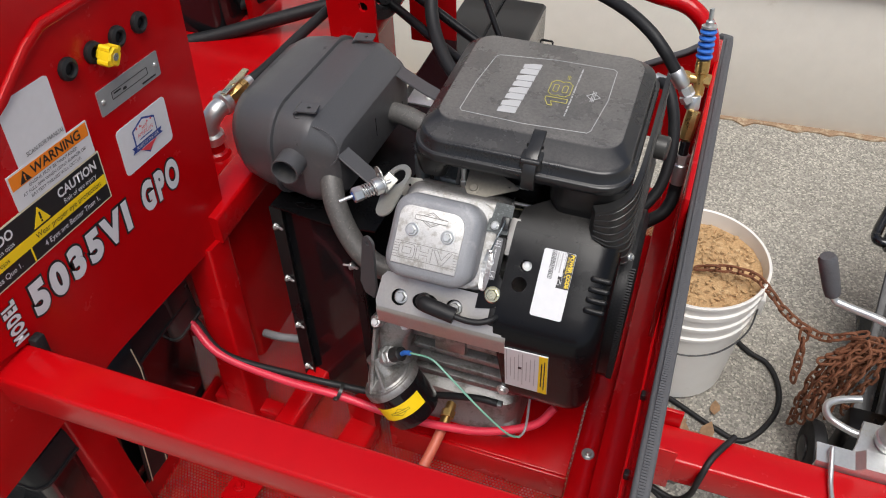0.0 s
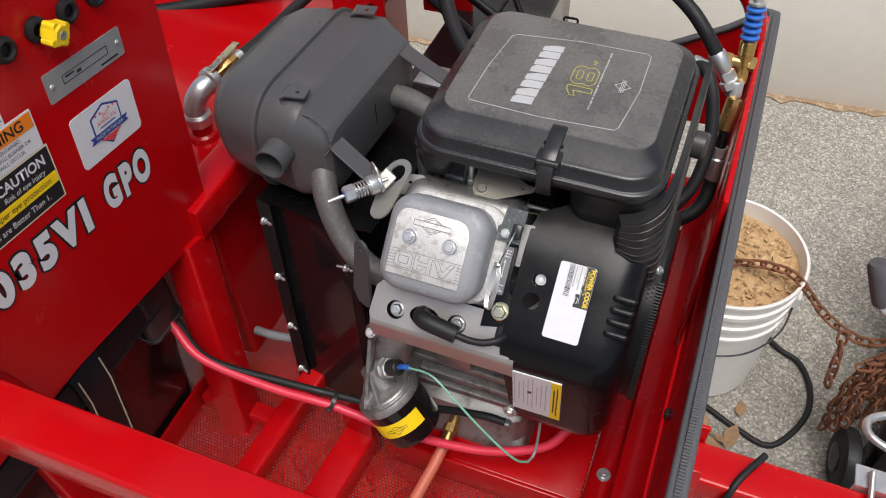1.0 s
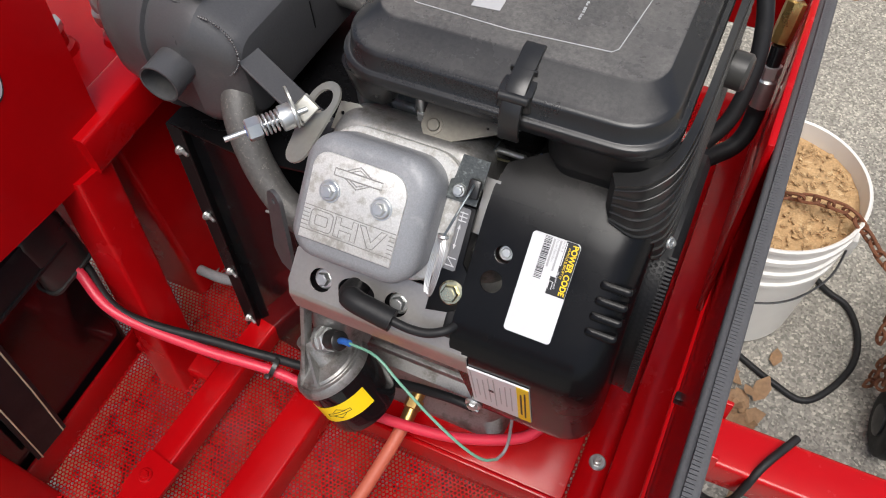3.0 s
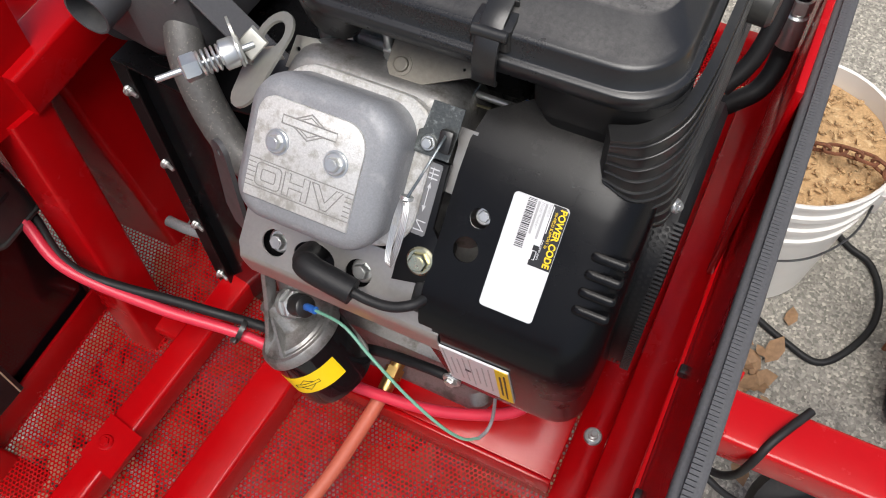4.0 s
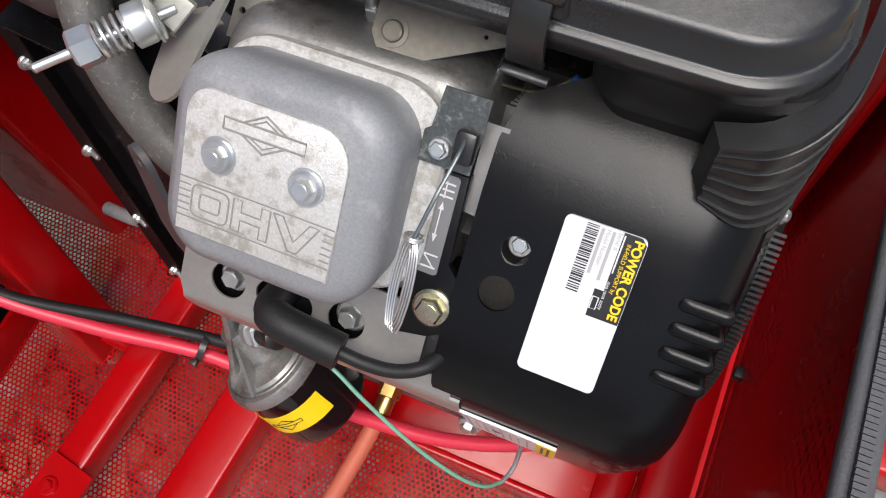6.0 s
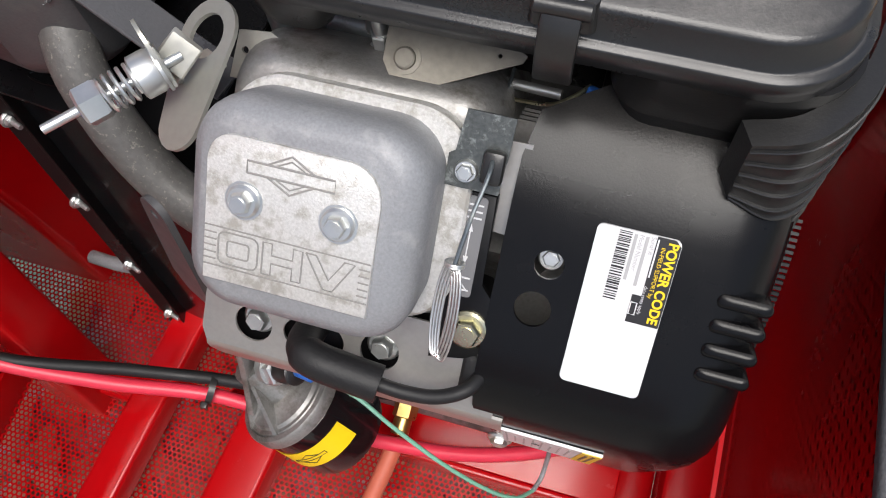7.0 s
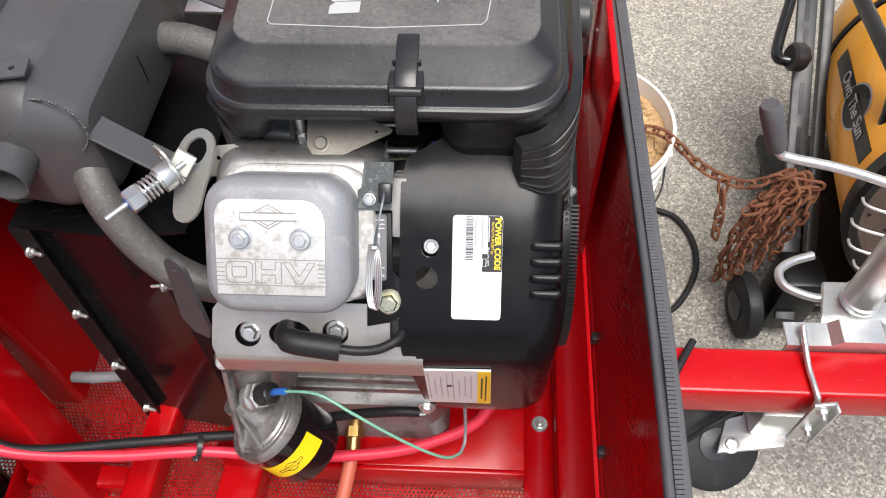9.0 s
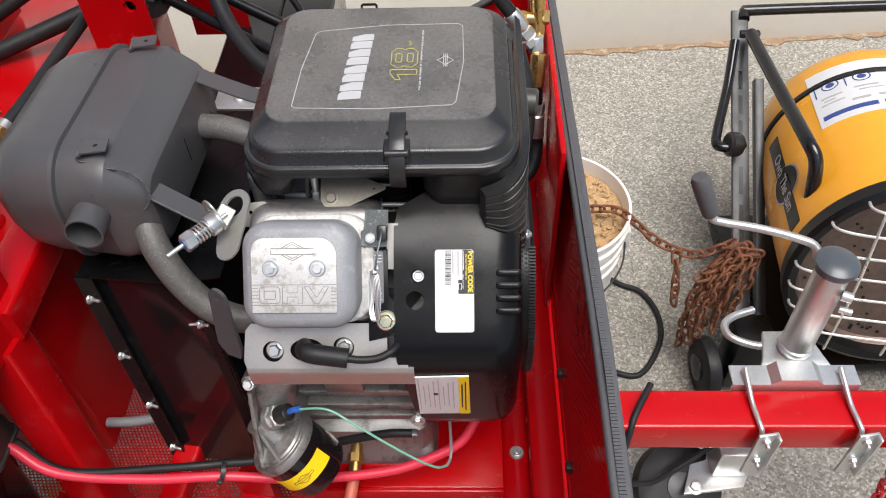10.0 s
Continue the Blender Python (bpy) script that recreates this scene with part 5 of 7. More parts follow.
    # wire clip at the back
    bm = B()
    sweep(bm, [(0.054, 0.331, 1.214), (0.054, 0.3315, 1.2345), (0.0555, 0.3315, 1.236), (0.0705, 0.3315, 1.236), (0.072, 0.3315, 1.2345), (0.072, 0.331, 1.214)], rrect(0, 0, 0.0013, 0.0013, 0.0006, 2))
    part("rear_clip", bm, BLACK_SATIN, lid)
    # the whole cleaner sits a little back and low
    for ob in set(engine.children) - first:
        for o in (ob, *ob.children_recursive):
            o.data.transform(Matrix.Translation((0, 0.016, -0.012)))
    # bowl below the lid, on the near corner over the head
    bm = B()
    rloft(bm, [(-0.026, 0.124, 0.010, 0.018, 0.008, 1.147), (-0.026, 0.122, 0.018, 0.025, 0.012, 1.150), (-0.025, 0.122, 0.0235, 0.030, 0.016, 1.164), (-0.020, 0.122, 0.032, 0.036, 0.02, 1.192)], I4, 6)
    part("intake_bowl", bm, BOOT, engine)
    # intake boot to the blower housing
    bm = B()
    rloft(bm, [(0.181, 0.142, 0.050, 0.058, 0.02, 1.10), (0.181, 0.142, 0.049, 0.057, 0.02, 1.1310), (0.181, 0.142, 0.043, 0.050, 0.02, 1.1325), (0.181, 0.142, 0.044, 0.051, 0.02, 1.152), (0.182, 0.144, 0.048, 0.057, 0.022, 1.1535), (0.184, 0.145, 0.051, 0.062, 0.025, 1.195)], I4, 6)
    part("intake_boot", bm, BOOT, engine, "stepped black intake boot", sharp=30)
    # side duct with ribs
    bm = B()
    sec = [(0.200, 0.066, 1.136), (0.222, 0.064, 1.134), (0.238, 0.080, 1.132), (0.245, 0.106, 1.130), (0.247, 0.16, 1.128), (0.247, 0.25, 1.126), (0.247, 0.34, 1.124)]
    top = [(0.200, 0.070, 1.172), (0.222, 0.072, 1.182), (0.238, 0.088, 1.192), (0.244, 0.112, 1.200), (0.246, 0.16, 1.205), (0.246, 0.25, 1.206), (0.246, 0.34, 1.204)]
    low = [(0.204, 0.070, 1.118), (0.225, 0.064, 1.098), (0.242, 0.080, 1.078), (0.248, 0.106, 1.058), (0.250, 0.16, 1.045), (0.250, 0.25, 1.040), (0.250, 0.34, 1.040)]
    sec, top, low = ([tuple(v) for v in smooth_path(q, 5)] for q in (sec, top, low))
    loops = [[Vector(p) for p in low] + [Vector((p[0] - 0.006, p[1] + 0.012, p[2])) for p in low[::-1]], [Vector(p) for p in sec] + [Vector((p[0] - 0.006, p[1] + 0.012, p[2])) for p in sec[::-1]], [Vector(p) for p in top] + [Vector((p[0] - 0.006, p[1] + 0.012, p[2])) for p in top[::-1]]]
    rings(bm, loops)
    du = part("side_duct", bm, BLACK_PLASTIC, engine, "black ribbed plastic side duct", sharp=50)
    for i in range(9):
        f = 0.05 + 0.90 * i / 8
        pts = [Vector(a).lerp(Vector(b), f * 2) if f < 0.5 else Vector(b).lerp(Vector(c), f * 2 - 1) for a, b, c in zip(low, sec, top)]
        bm = B()
        sweep(bm, [p + Vector((0.0004, -0.0004, 0)) for p in pts], rrect(0, 0, 0.0012, 0.0009, 0.0005, 1))
        part("duct_rib", bm, BLACK_PLASTIC, du)
    bm = B()
    cyl(bm, (0.246, 0.25, 1.150), (0.266, 0.248, 1.15), 0.017, 24, 0.003)
    part("duct_knob", bm, BLACK_PLASTIC, du)


air_cleaner()


def linkage():
    # governor lever, studs and small carburettor parts between head and lid
    m = basis((0.034, 0.095, 1.146), (1, 0.06, 0.02), (0, 1, 0.6))
    bm = B()
    plate(bm, [(-0.0115, -0.002), (-0.0065, -0.0105), (-0.006, -0.0145), (0.006, -0.0165), (0.009, -0.0145), (0.0585, 0.0055), (0.0605, 0.009), (0.057, 0.011), (0.03, 0.024), (-0.010, 0.03)], [ring(0.047, 0.0075, 0.0012, 8)], -0.001, 0.001, m)
    g = part("governor_lever", bm, DULL_ZINC, engine, "dull tan zinc governor lever")
    bm = B()
    lathe(bm, [(0.0082, 0.001), (0.0082, 0.0018), (0.0058, 0.0019), (0.0055, 0.0042), (0.0046, 0.0046)], m, 20)
    part("lever_pivot", bm, DULL_ZINC, g, smooth=False)
    bm = B()
    box(bm, (-0.005, -0.0175, -0.010), (0.0045, -0.0145, 0.0016), 0.001, m)
    part("lever_tab", bm, DULL_ZINC, g)
    bm = B()
    cyl(bm, (0.0156, 0.110, 1.10), (0.0156, 0.110, 1.165), 0.0042, 14)
    st = part("stud", bm, ZINC, engine, "zinc stud with stacked nuts")
    for z0, r, sides in ((1.116, 0.0092, 20), (1.121, 0.0078, 6), (1.133, 0.0060, 6)):
        bm = B()
        lathe(bm, [(r, 0.0), (r * 1.03, 0.001), (r * 1.03, 0.0095 if sides == 6 else 0.004), (r * 0.93, 0.0105 if sides == 6 else 0.0048)], Matrix.Translation((0.0156, 0.110, z0)), sides)
        part("nut", bm, ZINC, st, sharp=25)
    for p in ((0.062, 0.112, 1.105), (-0.040, 0.094, 1.128)):
        bm = B()
        hexbolt(bm, p, (0, -0.1, 1), 0.0048, 0.006, 0.0075)
        part("small_bolt", bm, ZINC, engine)
    # strut and rods behind the studs
    for a, c, r in (((-0.002, 0.128, 1.10), (0.008, 0.130, 1.18), 0.003), ((0.03, 0.135, 1.125), (0.10, 0.132, 1.130), 0.0022), ((0.055, 0.118, 1.112), (0.112, 0.112, 1.118), 0.0028)):
        bm = B()
        cyl(bm, a, c, r, 10)
        part("control_rod", bm, ZINC, engine)
    bm = B()
    pipe(bm, [(0.038, 0.112, 1.108), (0.065, 0.109, 1.11), (0.09, 0.106, 1.114), (0.108, 0.105, 1.118), (0.118, 0.108, 1.124), (0.126, 0.116, 1.126)], 0.0012, 6)
    part("link_wire", bm, YELLOW_ZINC, engine)
    # carburettor bits
    bm = B()
    rloft(bm, [(-0.01, 0.152, 0.03, 0.02, 0.01, 1.09), (-0.01, 0.152, 0.03, 0.02, 0.01, 1.14)], I4, 4)
    cyl(bm, (-0.028, 0.136, 1.112), (0.004, 0.134, 1.112), 0.010, 20, 0.002)
    part("carburettor", bm, DARK_ZINC, engine, "bluish zinc carburettor body")
    bm = B()
    cyl(bm, (-0.052, 0.128, 1.10), (-0.052, 0.128, 1.155), 0.010, 18, 0.002)
    part("bowl_drain", bm, DARK_ZINC, engine)
    bm = B()
    plate(bm, [(-0.064, -0.01), (-0.030, -0.01), (-0.030, 0.012), (-0.042, 0.018), (-0.060, 0.016)], [ring(-0.056, 0.006, 0.002, 10)], -0.001, 0.001, basis((0, 0.086, 1.126), (1, 0, 0), (0, 0.7, 0.7)))
    part("carb_bracket", bm, GALV, engine, "pale zinc bracket")
    bm = B()
    sweep(bm, [(-0.014, 0.135, 1.09), (-0.004, 0.140, 1.19)], rrect(0, 0, 0.004, 0.012, 0.001, 2), up=(1, 0, 0))
    part("intake_strut", bm, SHEET, engine)
    bm = B()
    rloft(bm, [(0.075, 0.158, 0.04, 0.016, 0.008, 1.09), (0.075, 0.158, 0.04, 0.016, 0.008, 1.128), (0.075, 0.160, 0.034, 0.012, 0.008, 1.134)], I4, 4)
    part("throttle_body", bm, BLACK_PLASTIC, engine, "black throttle housing")
    bm = B()
    box(bm, (-0.06, 0.16, 1.05), (0.2, 0.32, 1.13), 0.006)
    part("intake_manifold", bm, BLACK_SATIN, engine)
    bm = B()
    pipe(bm, [(0.126, 0.112, 1.126), (0.132, 0.110, 1.128), (0.138, 0.116, 1.128)], 0.0036, 10)
    part("vacuum_cap", bm, BLUE_PLASTIC, engine)
    # lifting eye
    L, W = Vector((0.03, 0.95, 0.31)).normalized(), Vector((0.9, -0.12, 0.38)).normalized()
    m = basis((-0.0695, 0.066, 1.142), L, W)
    out = [(-0.030 + 0.0150 * math.cos(radians(a)), 0.0150 * math.sin(radians(a))) for a in range(90, 271, 20)] + [(0.017 + 0.0205 * math.cos(radians(a)), 0.0205 * math.sin(radians(a))) for a in range(-110, 111, 15)]
    bm = B()
    plate(bm, out, [ring(0.017, 0, 0.0125, 24)], -0.0012, 0.0012, m)
    part("lifting_eye", bm, GALV, engine, "zinc lifting eye plate")
    # spring-loaded screw
    tip, d = Vector((-0.121, 0.006, 1.155)), Vector((0.66, 0.75, 0.02)).normalized()
    bm = B()
    cyl(bm, tip, tip + d * 0.075, 0.0026, 12)
    s = part("adjuster_screw", bm, ZINC, engine, "zinc adjusting screw with spring and nut")
    bm = B()
    lathe(bm, [(0.009, 0.02), (0.0105, 0.0215), (0.0105, 0.031), (0.0095, 0.033)], frame_to(tip, d), 6)
    part("nut", bm, ZINC, s)
    bm = B()
    lathe(bm, [(0.0055, 0.0195), (0.007, 0.0205), (0.004, 0.0195)], frame_to(tip, d), 12)
    part("thread_lock", bm, BLUE_PLASTIC, s, "blue thread locking paint")
    bm = B()
    coil(bm, tip + d * 0.033, tip + d * 0.050, 0.0088, 0.0011, 4.5, 16)
    part("spring", bm, ZINC, s)
    bm = B()
    lathe(bm, [(0.0095, 0.05), (0.0115, 0.051), (0.0115, 0.060), (0.0105, 0.062), (0.013, 0.0622), (0.013, 0.0638)], frame_to(tip, d), 24)
    part("collar", bm, ZINC, s)
    bm = B()
    q = basis(tip + d * 0.064, Vector((-0.5, 0.4, 0.75)), d.cross(Vector((-0.5, 0.4, 0.75))))
    plate(bm, [(0.012 * math.cos(radians(a)) + (0.013 if abs(a - 0) <= 90 else 0), 0.012 * math.sin(radians(a))) for a in range(-180, 180, 15)], [ring(0.013, 0, 0.005, 12)], -0.001, 0.001, q)
    box(bm, (-0.011, -0.009, 0.0), (0.011, 0.009, 0.002), 0.0008, q)
    part("ear_plate", bm, GALV, s)
    bm = B()
    p0 = tip + d * 0.066
    sweep(bm, smooth_path([p0 + Vector((0, 0, -0.004)), p0 + Vector((0.008, 0.014, 0.004)), Vector((-0.084, 0.058, 1.142)), Vector((-0.072, 0.084, 1.126))], 5), rrect(0, 0, 0.0085, 0.0012, 0.0008, 1), up=(0.4, -0.5, 0.8))
    part("lever_arm", bm, GALV, s)


linkage()


def muffler():
    M = basis((-0.249, 0.205, 1.130), (0.06, 1, 0), (0, 0, 1))   # x along the trailer's depth, y up, z across
    hy, hz = 0.132, 0.077
    bm = B()
    rloft(bm, [(0, 0, hy - 0.05, hz - 0.04, 0.03, -0.097), (0, 0, hy - 0.022, hz - 0.016, 0.05, -0.090), (0, 0, hy - 0.008, hz - 0.006, 0.056, -0.070), (0, 0, hy - 0.002, hz - 0.001, 0.058, -0.04), (0, 0, hy, hz, 0.058, -0.012)], M, 9)
    body = part("muffler", bm, MUFFLER, engine, "dark grey painted steel muffler with weld spatter", sharp=60)
    bm = B()
    rloft(bm, [(0, 0, hy + 0.001, hz + 0.001, 0.058, -0.014), (0, 0, hy + 0.0042, hz + 0.0042, 0.061, -0.013), (0, 0, hy + 0.0042, hz + 0.0042, 0.061, -0.008), (0, 0, hy + 0.001, hz + 0.001, 0.058, -0.007)], M, 9)
    part("seam", bm, MUFFLER, body, "rolled seam")
    bm = B()
    rloft(bm, [(0, 0, hy - 0.001, hz - 0.001, 0.057, -0.010), (0, 0, hy - 0.002, hz - 0.002, 0.042, 0.036), (0.002, 0, hy - 0.005, hz - 0.005, 0.034, 0.046), (0.002, -0.0006, hy - 0.007, hz - 0.0095, 0.032, 0.051), (0.004, -0.004, hy - 0.014, hz - 0.024, 0.026, 0.076), (0.004, -0.0042, hy - 0.017, hz - 0.0275, 0.025, 0.0805), (0.004, -0.004, hy - 0.022, hz - 0.032, 0.022, 0.084), (0.004, -0.004, hy - 0.035, hz - 0.042, 0.02, 0.086)], M, 9)
    part("shell", bm, MUFFLER, body, sharp=22)
    # weld beads
    rnd = random.Random(7)
    d = Vector((0.04, -0.99, 0.04)).normalized()
    root = Vector((-0.234, 0.085, 1.148))
    bm = B()
    lathe(bm, [(0.036, -0.016), (0.034, -0.004), (0.028, 0.004), (0.0235, 0.007)], frame_to(root, d), 28, True, False)
    part("outlet_boss", bm, MUFFLER, body, sharp=80)
    bm = B()
    lathe(bm, [(0.0200, -0.02), (0.0200, 0.040), (0.0182, 0.040), (0.0182, -0.02)], frame_to(root, d), 32, False, False)
    part("outlet_pipe", bm, MUFFLER, body, "open muffler outlet pipe")
    bm = B()
    for i in range(46):
        a = 2 * math.pi * i / 46 + rnd.uniform(-0.03, 0.03)
        q = frame_to(root + d * 0.006, d) @ Vector((0.0235 * math.cos(a), 0.0235 * math.sin(a), rnd.uniform(-0.001, 0.001)))
        bmesh.ops.create_icosphere(bm, subdivisions=1, radius=rnd.uniform(0.0014, 0.0026), matrix=Matrix.Translation(q))
    part("weld_bead", bm, MUFFLER, body)
    bm = B()
    for i in range(40):
        a = radians(-60 + 170 * i / 39)
        q = Vector((-0.205, 0.088, 1.165)) + Vector((0.035 * math.cos(a), 0.003, 0.03 * math.sin(a)))
        bmesh.ops.create_icosphere(bm, subdivisions=1, radius=rnd.uniform(0.0008, 0.0019), matrix=Matrix.Translation(q + Vector((0, 0.006 * math.sin(a), 0))))
    part("weld_bead", bm, MUFFLER, body)
    # bent tabs on top
    for y, x in ((0.114, -0.220), (0.302, -0.216)):
        bm = B()
        tm = basis((x, y, 1.2115), (0.98, 0.12, 0.05), (-0.12, 0.98, 0)) @ Matrix.Scale(0.82, 4)
        plate(bm, rrect(0, 0, 0.0175, 0.0125, 0.002, 2), [ring(0.002, 0.0, 0.0032, 12)], -0.0013, 0.0013, tm)
        sweep(bm, smooth_path([tm @ Vector(q) for q in ((-0.0165, 0, 0), (-0.0205, 0, -0.002), (-0.0215, 0, -0.006), (-0.0185, 0, -0.0105), (-0.010, 0, -0.0125))], 4), rrect(0, 0, 0.0125, 0.0013, 0.0006, 1), up=(0, 0, 1))
        part("tab", bm, MUFFLER, body, "folded steel tab")
    bm = B()
    for k in range(2):
        box(bm, (-0.1665, 0.20 + 0.012 * k, 1.112), (-0.1625, 0.202 + 0.012 * k, 1.145), 0.0005)
    part("pressed_slot", bm, BLACK_SATIN, body)
    # straps to the engine
    for pts, w in (([(-0.200, 0.109, 1.174), (-0.187, 0.108, 1.164), (-0.150, 0.100, 1.142), (-0.110, 0.090, 1.122), (-0.080, 0.083, 1.109)], 0.0135), ([(-0.178, 0.30, 1.178), (-0.163, 0.295, 1.168), (-0.11, 0.268, 1.165), (-0.05, 0.245, 1.16)], 0.0125)):
        bm = B()
        sweep(bm, smooth_path(pts, 4), rrect(0, 0, w, 0.0018, 0.001, 1), up=(0, 0, 1))
        part("strap", bm, MUFFLER, body, "flat steel muffler strap")
    bm = B()
    pipe(bm, [(-0.17, 0.26, 1.11), (-0.12, 0.25, 1.115), (-0.05, 0.23, 1.10), (0.0, 0.22, 1.07)], 0.016, 18)
    part("far_exhaust_pipe", bm, PIPE_STEEL, engine)
    bm = B()
    pipe(bm, [(-0.188, 0.118, 1.125), (-0.174, 0.082, 1.096), (-0.158, 0.064, 1.066), (-0.138, 0.051, 1.039), (-0.115, 0.042, 1.019), (-0.08, 0.035, 1.008), (-0.03, 0.04, 1.01)], 0.0165, 20)
    part("exhaust_pipe", bm, PIPE_STEEL, engine, "dull speckled steel exhaust pipe")
    body.location = (0.010, 0, -0.004)
    # lug beside the head
    m = basis((-0.084, -0.006, 1.052), Vector((0.0, -0.18, -0.98)), Vector((0.9, -0.4, 0.1)))
    bm = B()
    plate(bm, [(-0.042 + 0.011 * math.cos(radians(a)), 0.011 * math.sin(radians(a))) for a in range(90, 271, 20)] + [(0.03, -0.016), (0.045, -0.006), (0.045, 0.012), (0.03, 0.016)], [ring(-0.042, 0, 0.0032, 10)], -0.002, 0.002, m)
    part("support_lug", bm, MUFFLER, engine, "dark support lug plate")


muffler()


def oil_filter():
    d = Vector((0.57, -0.11, -0.815)).normalized()
    o = Vector((-0.0555, -0.0325, 0.834))
    m = frame_to(o, d)
    q = m.to_3x3()
    m = m @ Matrix.Scale(1.13, 4)
    bm = B()
    lathe(bm, [(0.036, 0.002), (0.0385, 0.005), (0.0385, 0.052), (0.036, 0.06), (0.026, 0.066), (0.012, 0.067)], m, 48)
    f = part("oil_filter", bm, BLACK_GLOSS, engine, "glossy black spin-on oil filter")
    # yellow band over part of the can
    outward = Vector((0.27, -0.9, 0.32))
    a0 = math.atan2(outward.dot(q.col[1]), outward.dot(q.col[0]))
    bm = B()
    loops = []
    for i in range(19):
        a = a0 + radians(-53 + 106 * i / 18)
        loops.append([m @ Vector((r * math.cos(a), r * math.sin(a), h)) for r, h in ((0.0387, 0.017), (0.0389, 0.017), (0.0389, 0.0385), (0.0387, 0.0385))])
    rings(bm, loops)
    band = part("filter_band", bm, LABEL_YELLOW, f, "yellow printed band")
    bm = B()

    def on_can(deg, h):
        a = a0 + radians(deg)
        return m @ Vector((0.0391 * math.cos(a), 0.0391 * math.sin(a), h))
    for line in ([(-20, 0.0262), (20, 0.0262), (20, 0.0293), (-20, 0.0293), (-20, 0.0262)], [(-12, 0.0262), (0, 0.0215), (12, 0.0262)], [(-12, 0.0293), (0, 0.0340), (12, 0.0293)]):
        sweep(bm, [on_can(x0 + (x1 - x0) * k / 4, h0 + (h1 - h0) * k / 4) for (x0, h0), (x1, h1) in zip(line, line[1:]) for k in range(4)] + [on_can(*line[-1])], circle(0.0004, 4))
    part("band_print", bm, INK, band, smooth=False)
    bm = B()
    lathe(bm, [(0.012, -0.045), (0.0135, -0.03), (0.0165, -0.0165), (0.024, -0.0125), (0.0305, -0.0105), (0.032, -0.008), (0.0345, -0.0078), (0.0355, -0.0062), (0.0365, -0.0078), (0.0395, -0.0068), (0.0405, -0.0045), (0.0405, 0.003), (0.0385, 0.004)], m, 48)
    ad = part("filter_adapter", bm, CAST, engine, "cast aluminium filter adapter with webs", sharp=30)
    # webs and neck to the block
    for a in (150, 200, 250, 300, 340):
        bm = B()
        w = m @ Matrix.Rotation(radians(a), 4, "Z")
        prism(bm, [(0.006, -0.045), (0.014, -0.036), (0.036, -0.0085), (0.036, -0.004), (0.006, -0.008)], -0.0016, 0.0016, w @ Matrix.Rotation(radians(90), 4, "X"), 0)
        part("web", bm, CAST, ad)
    bm = B()
    rloft(bm, [(-0.058, 0.016, 0.028, 0.034, 0.014, 0.842), (-0.063, 0.014, 0.026, 0.030, 0.014, 0.875), (-0.062, 0.016, 0.027, 0.026, 0.012, 0.915), (-0.056, 0.020, 0.030, 0.022, 0.010, 0.938), (-0.054, 0.024, 0.026, 0.018, 0.010, 0.948)])
    part("adapter_neck", bm, CAST, ad, sharp=60)
    for p0, p1, r in (((-0.078, 0.012, 0.936), (-0.080, -0.014, 0.944), 0.0105), ((-0.034, 0.014, 0.940), (-0.036, -0.008, 0.948), 0.0095), ((-0.070, 0.004, 0.872), (-0.066, -0.026, 0.868), 0.016)):
        bm = B()
        cyl(bm, p0, p1, r, 20, 0.003)
        part("adapter_boss", bm, CAST, ad)
    bm = B()
    sweep(bm, [(-0.080, -0.014, 0.934), (-0.082, -0.026, 0.890), (-0.078, -0.052, 0.842)], rrect(0, 0, 0.0028, 0.008, 0.0015, 2), up=(0, -1, 0.4))
    part("adapter_rib", bm, CAST, ad)
    for p in ((-0.080, -0.0145, 0.9445), (-0.036, -0.0085, 0.9485)):
        bm = B()
        hexbolt(bm, p, (0, -0.6, 0.8), 0.0052, 0.006, 0.0075)
        part("adapter_bolt", bm, ZINC, ad)
    # pressure switch with its wire
    sw = Vector((0.78, -0.10, 0.62)).normalized()
    p = Vector((-0.060, -0.0225, 0.882))
    bm = B()
    lathe(bm, [(0.0145, 0), (0.0145, 0.008), (0.0125, 0.0095)], frame_to(p, sw), 6)
    lathe(bm, [(0.0155, -0.008), (0.0155, 0.0)], frame_to(p, sw), 20)
    s = part("pressure_switch", bm, ZINC, engine, "small oil pressure switch")
    bm = B()
    lathe(bm, [(0.0115, 0.009), (0.0115, 0.017), (0.0108, 0.018), (0.0108, 0.027), (0.0085, 0.0285)], frame_to(p, sw), 20)
    part("switch_cap", bm, BLACK_PLASTIC, s)
    e = p + sw * 0.028
    bm = B()
    pipe(bm, [e, e + Vector((0.006, -0.002, 0.008)), e + Vector((0.016, -0.004, 0.014))], 0.0038, 10)
    part("blue_connector", bm, BLUE_PLASTIC, s)
    bm = B()
    pipe(bm, [e + Vector((0.014, -0.0035, 0.013)), (0.012, -0.034, 0.920), (0.045, -0.046, 0.905), (0.083, -0.057, 0.877), (0.118, -0.062, 0.845), (0.140, -0.059, 0.820), (0.152, -0.048, 0.803)], 0.0016, 8)
    part("green_wire", bm, GREEN_WIRE, s)
    bm = B()
    pipe(bm, [(0.152, -0.048, 0.803), (0.156, -0.036, 0.800), (0.157, -0.024, 0.812), (0.156, -0.012, 0.868)], 0.0019, 8)
    part("wire_sleeve", bm, GREY_HOSE, s)


oil_filter()


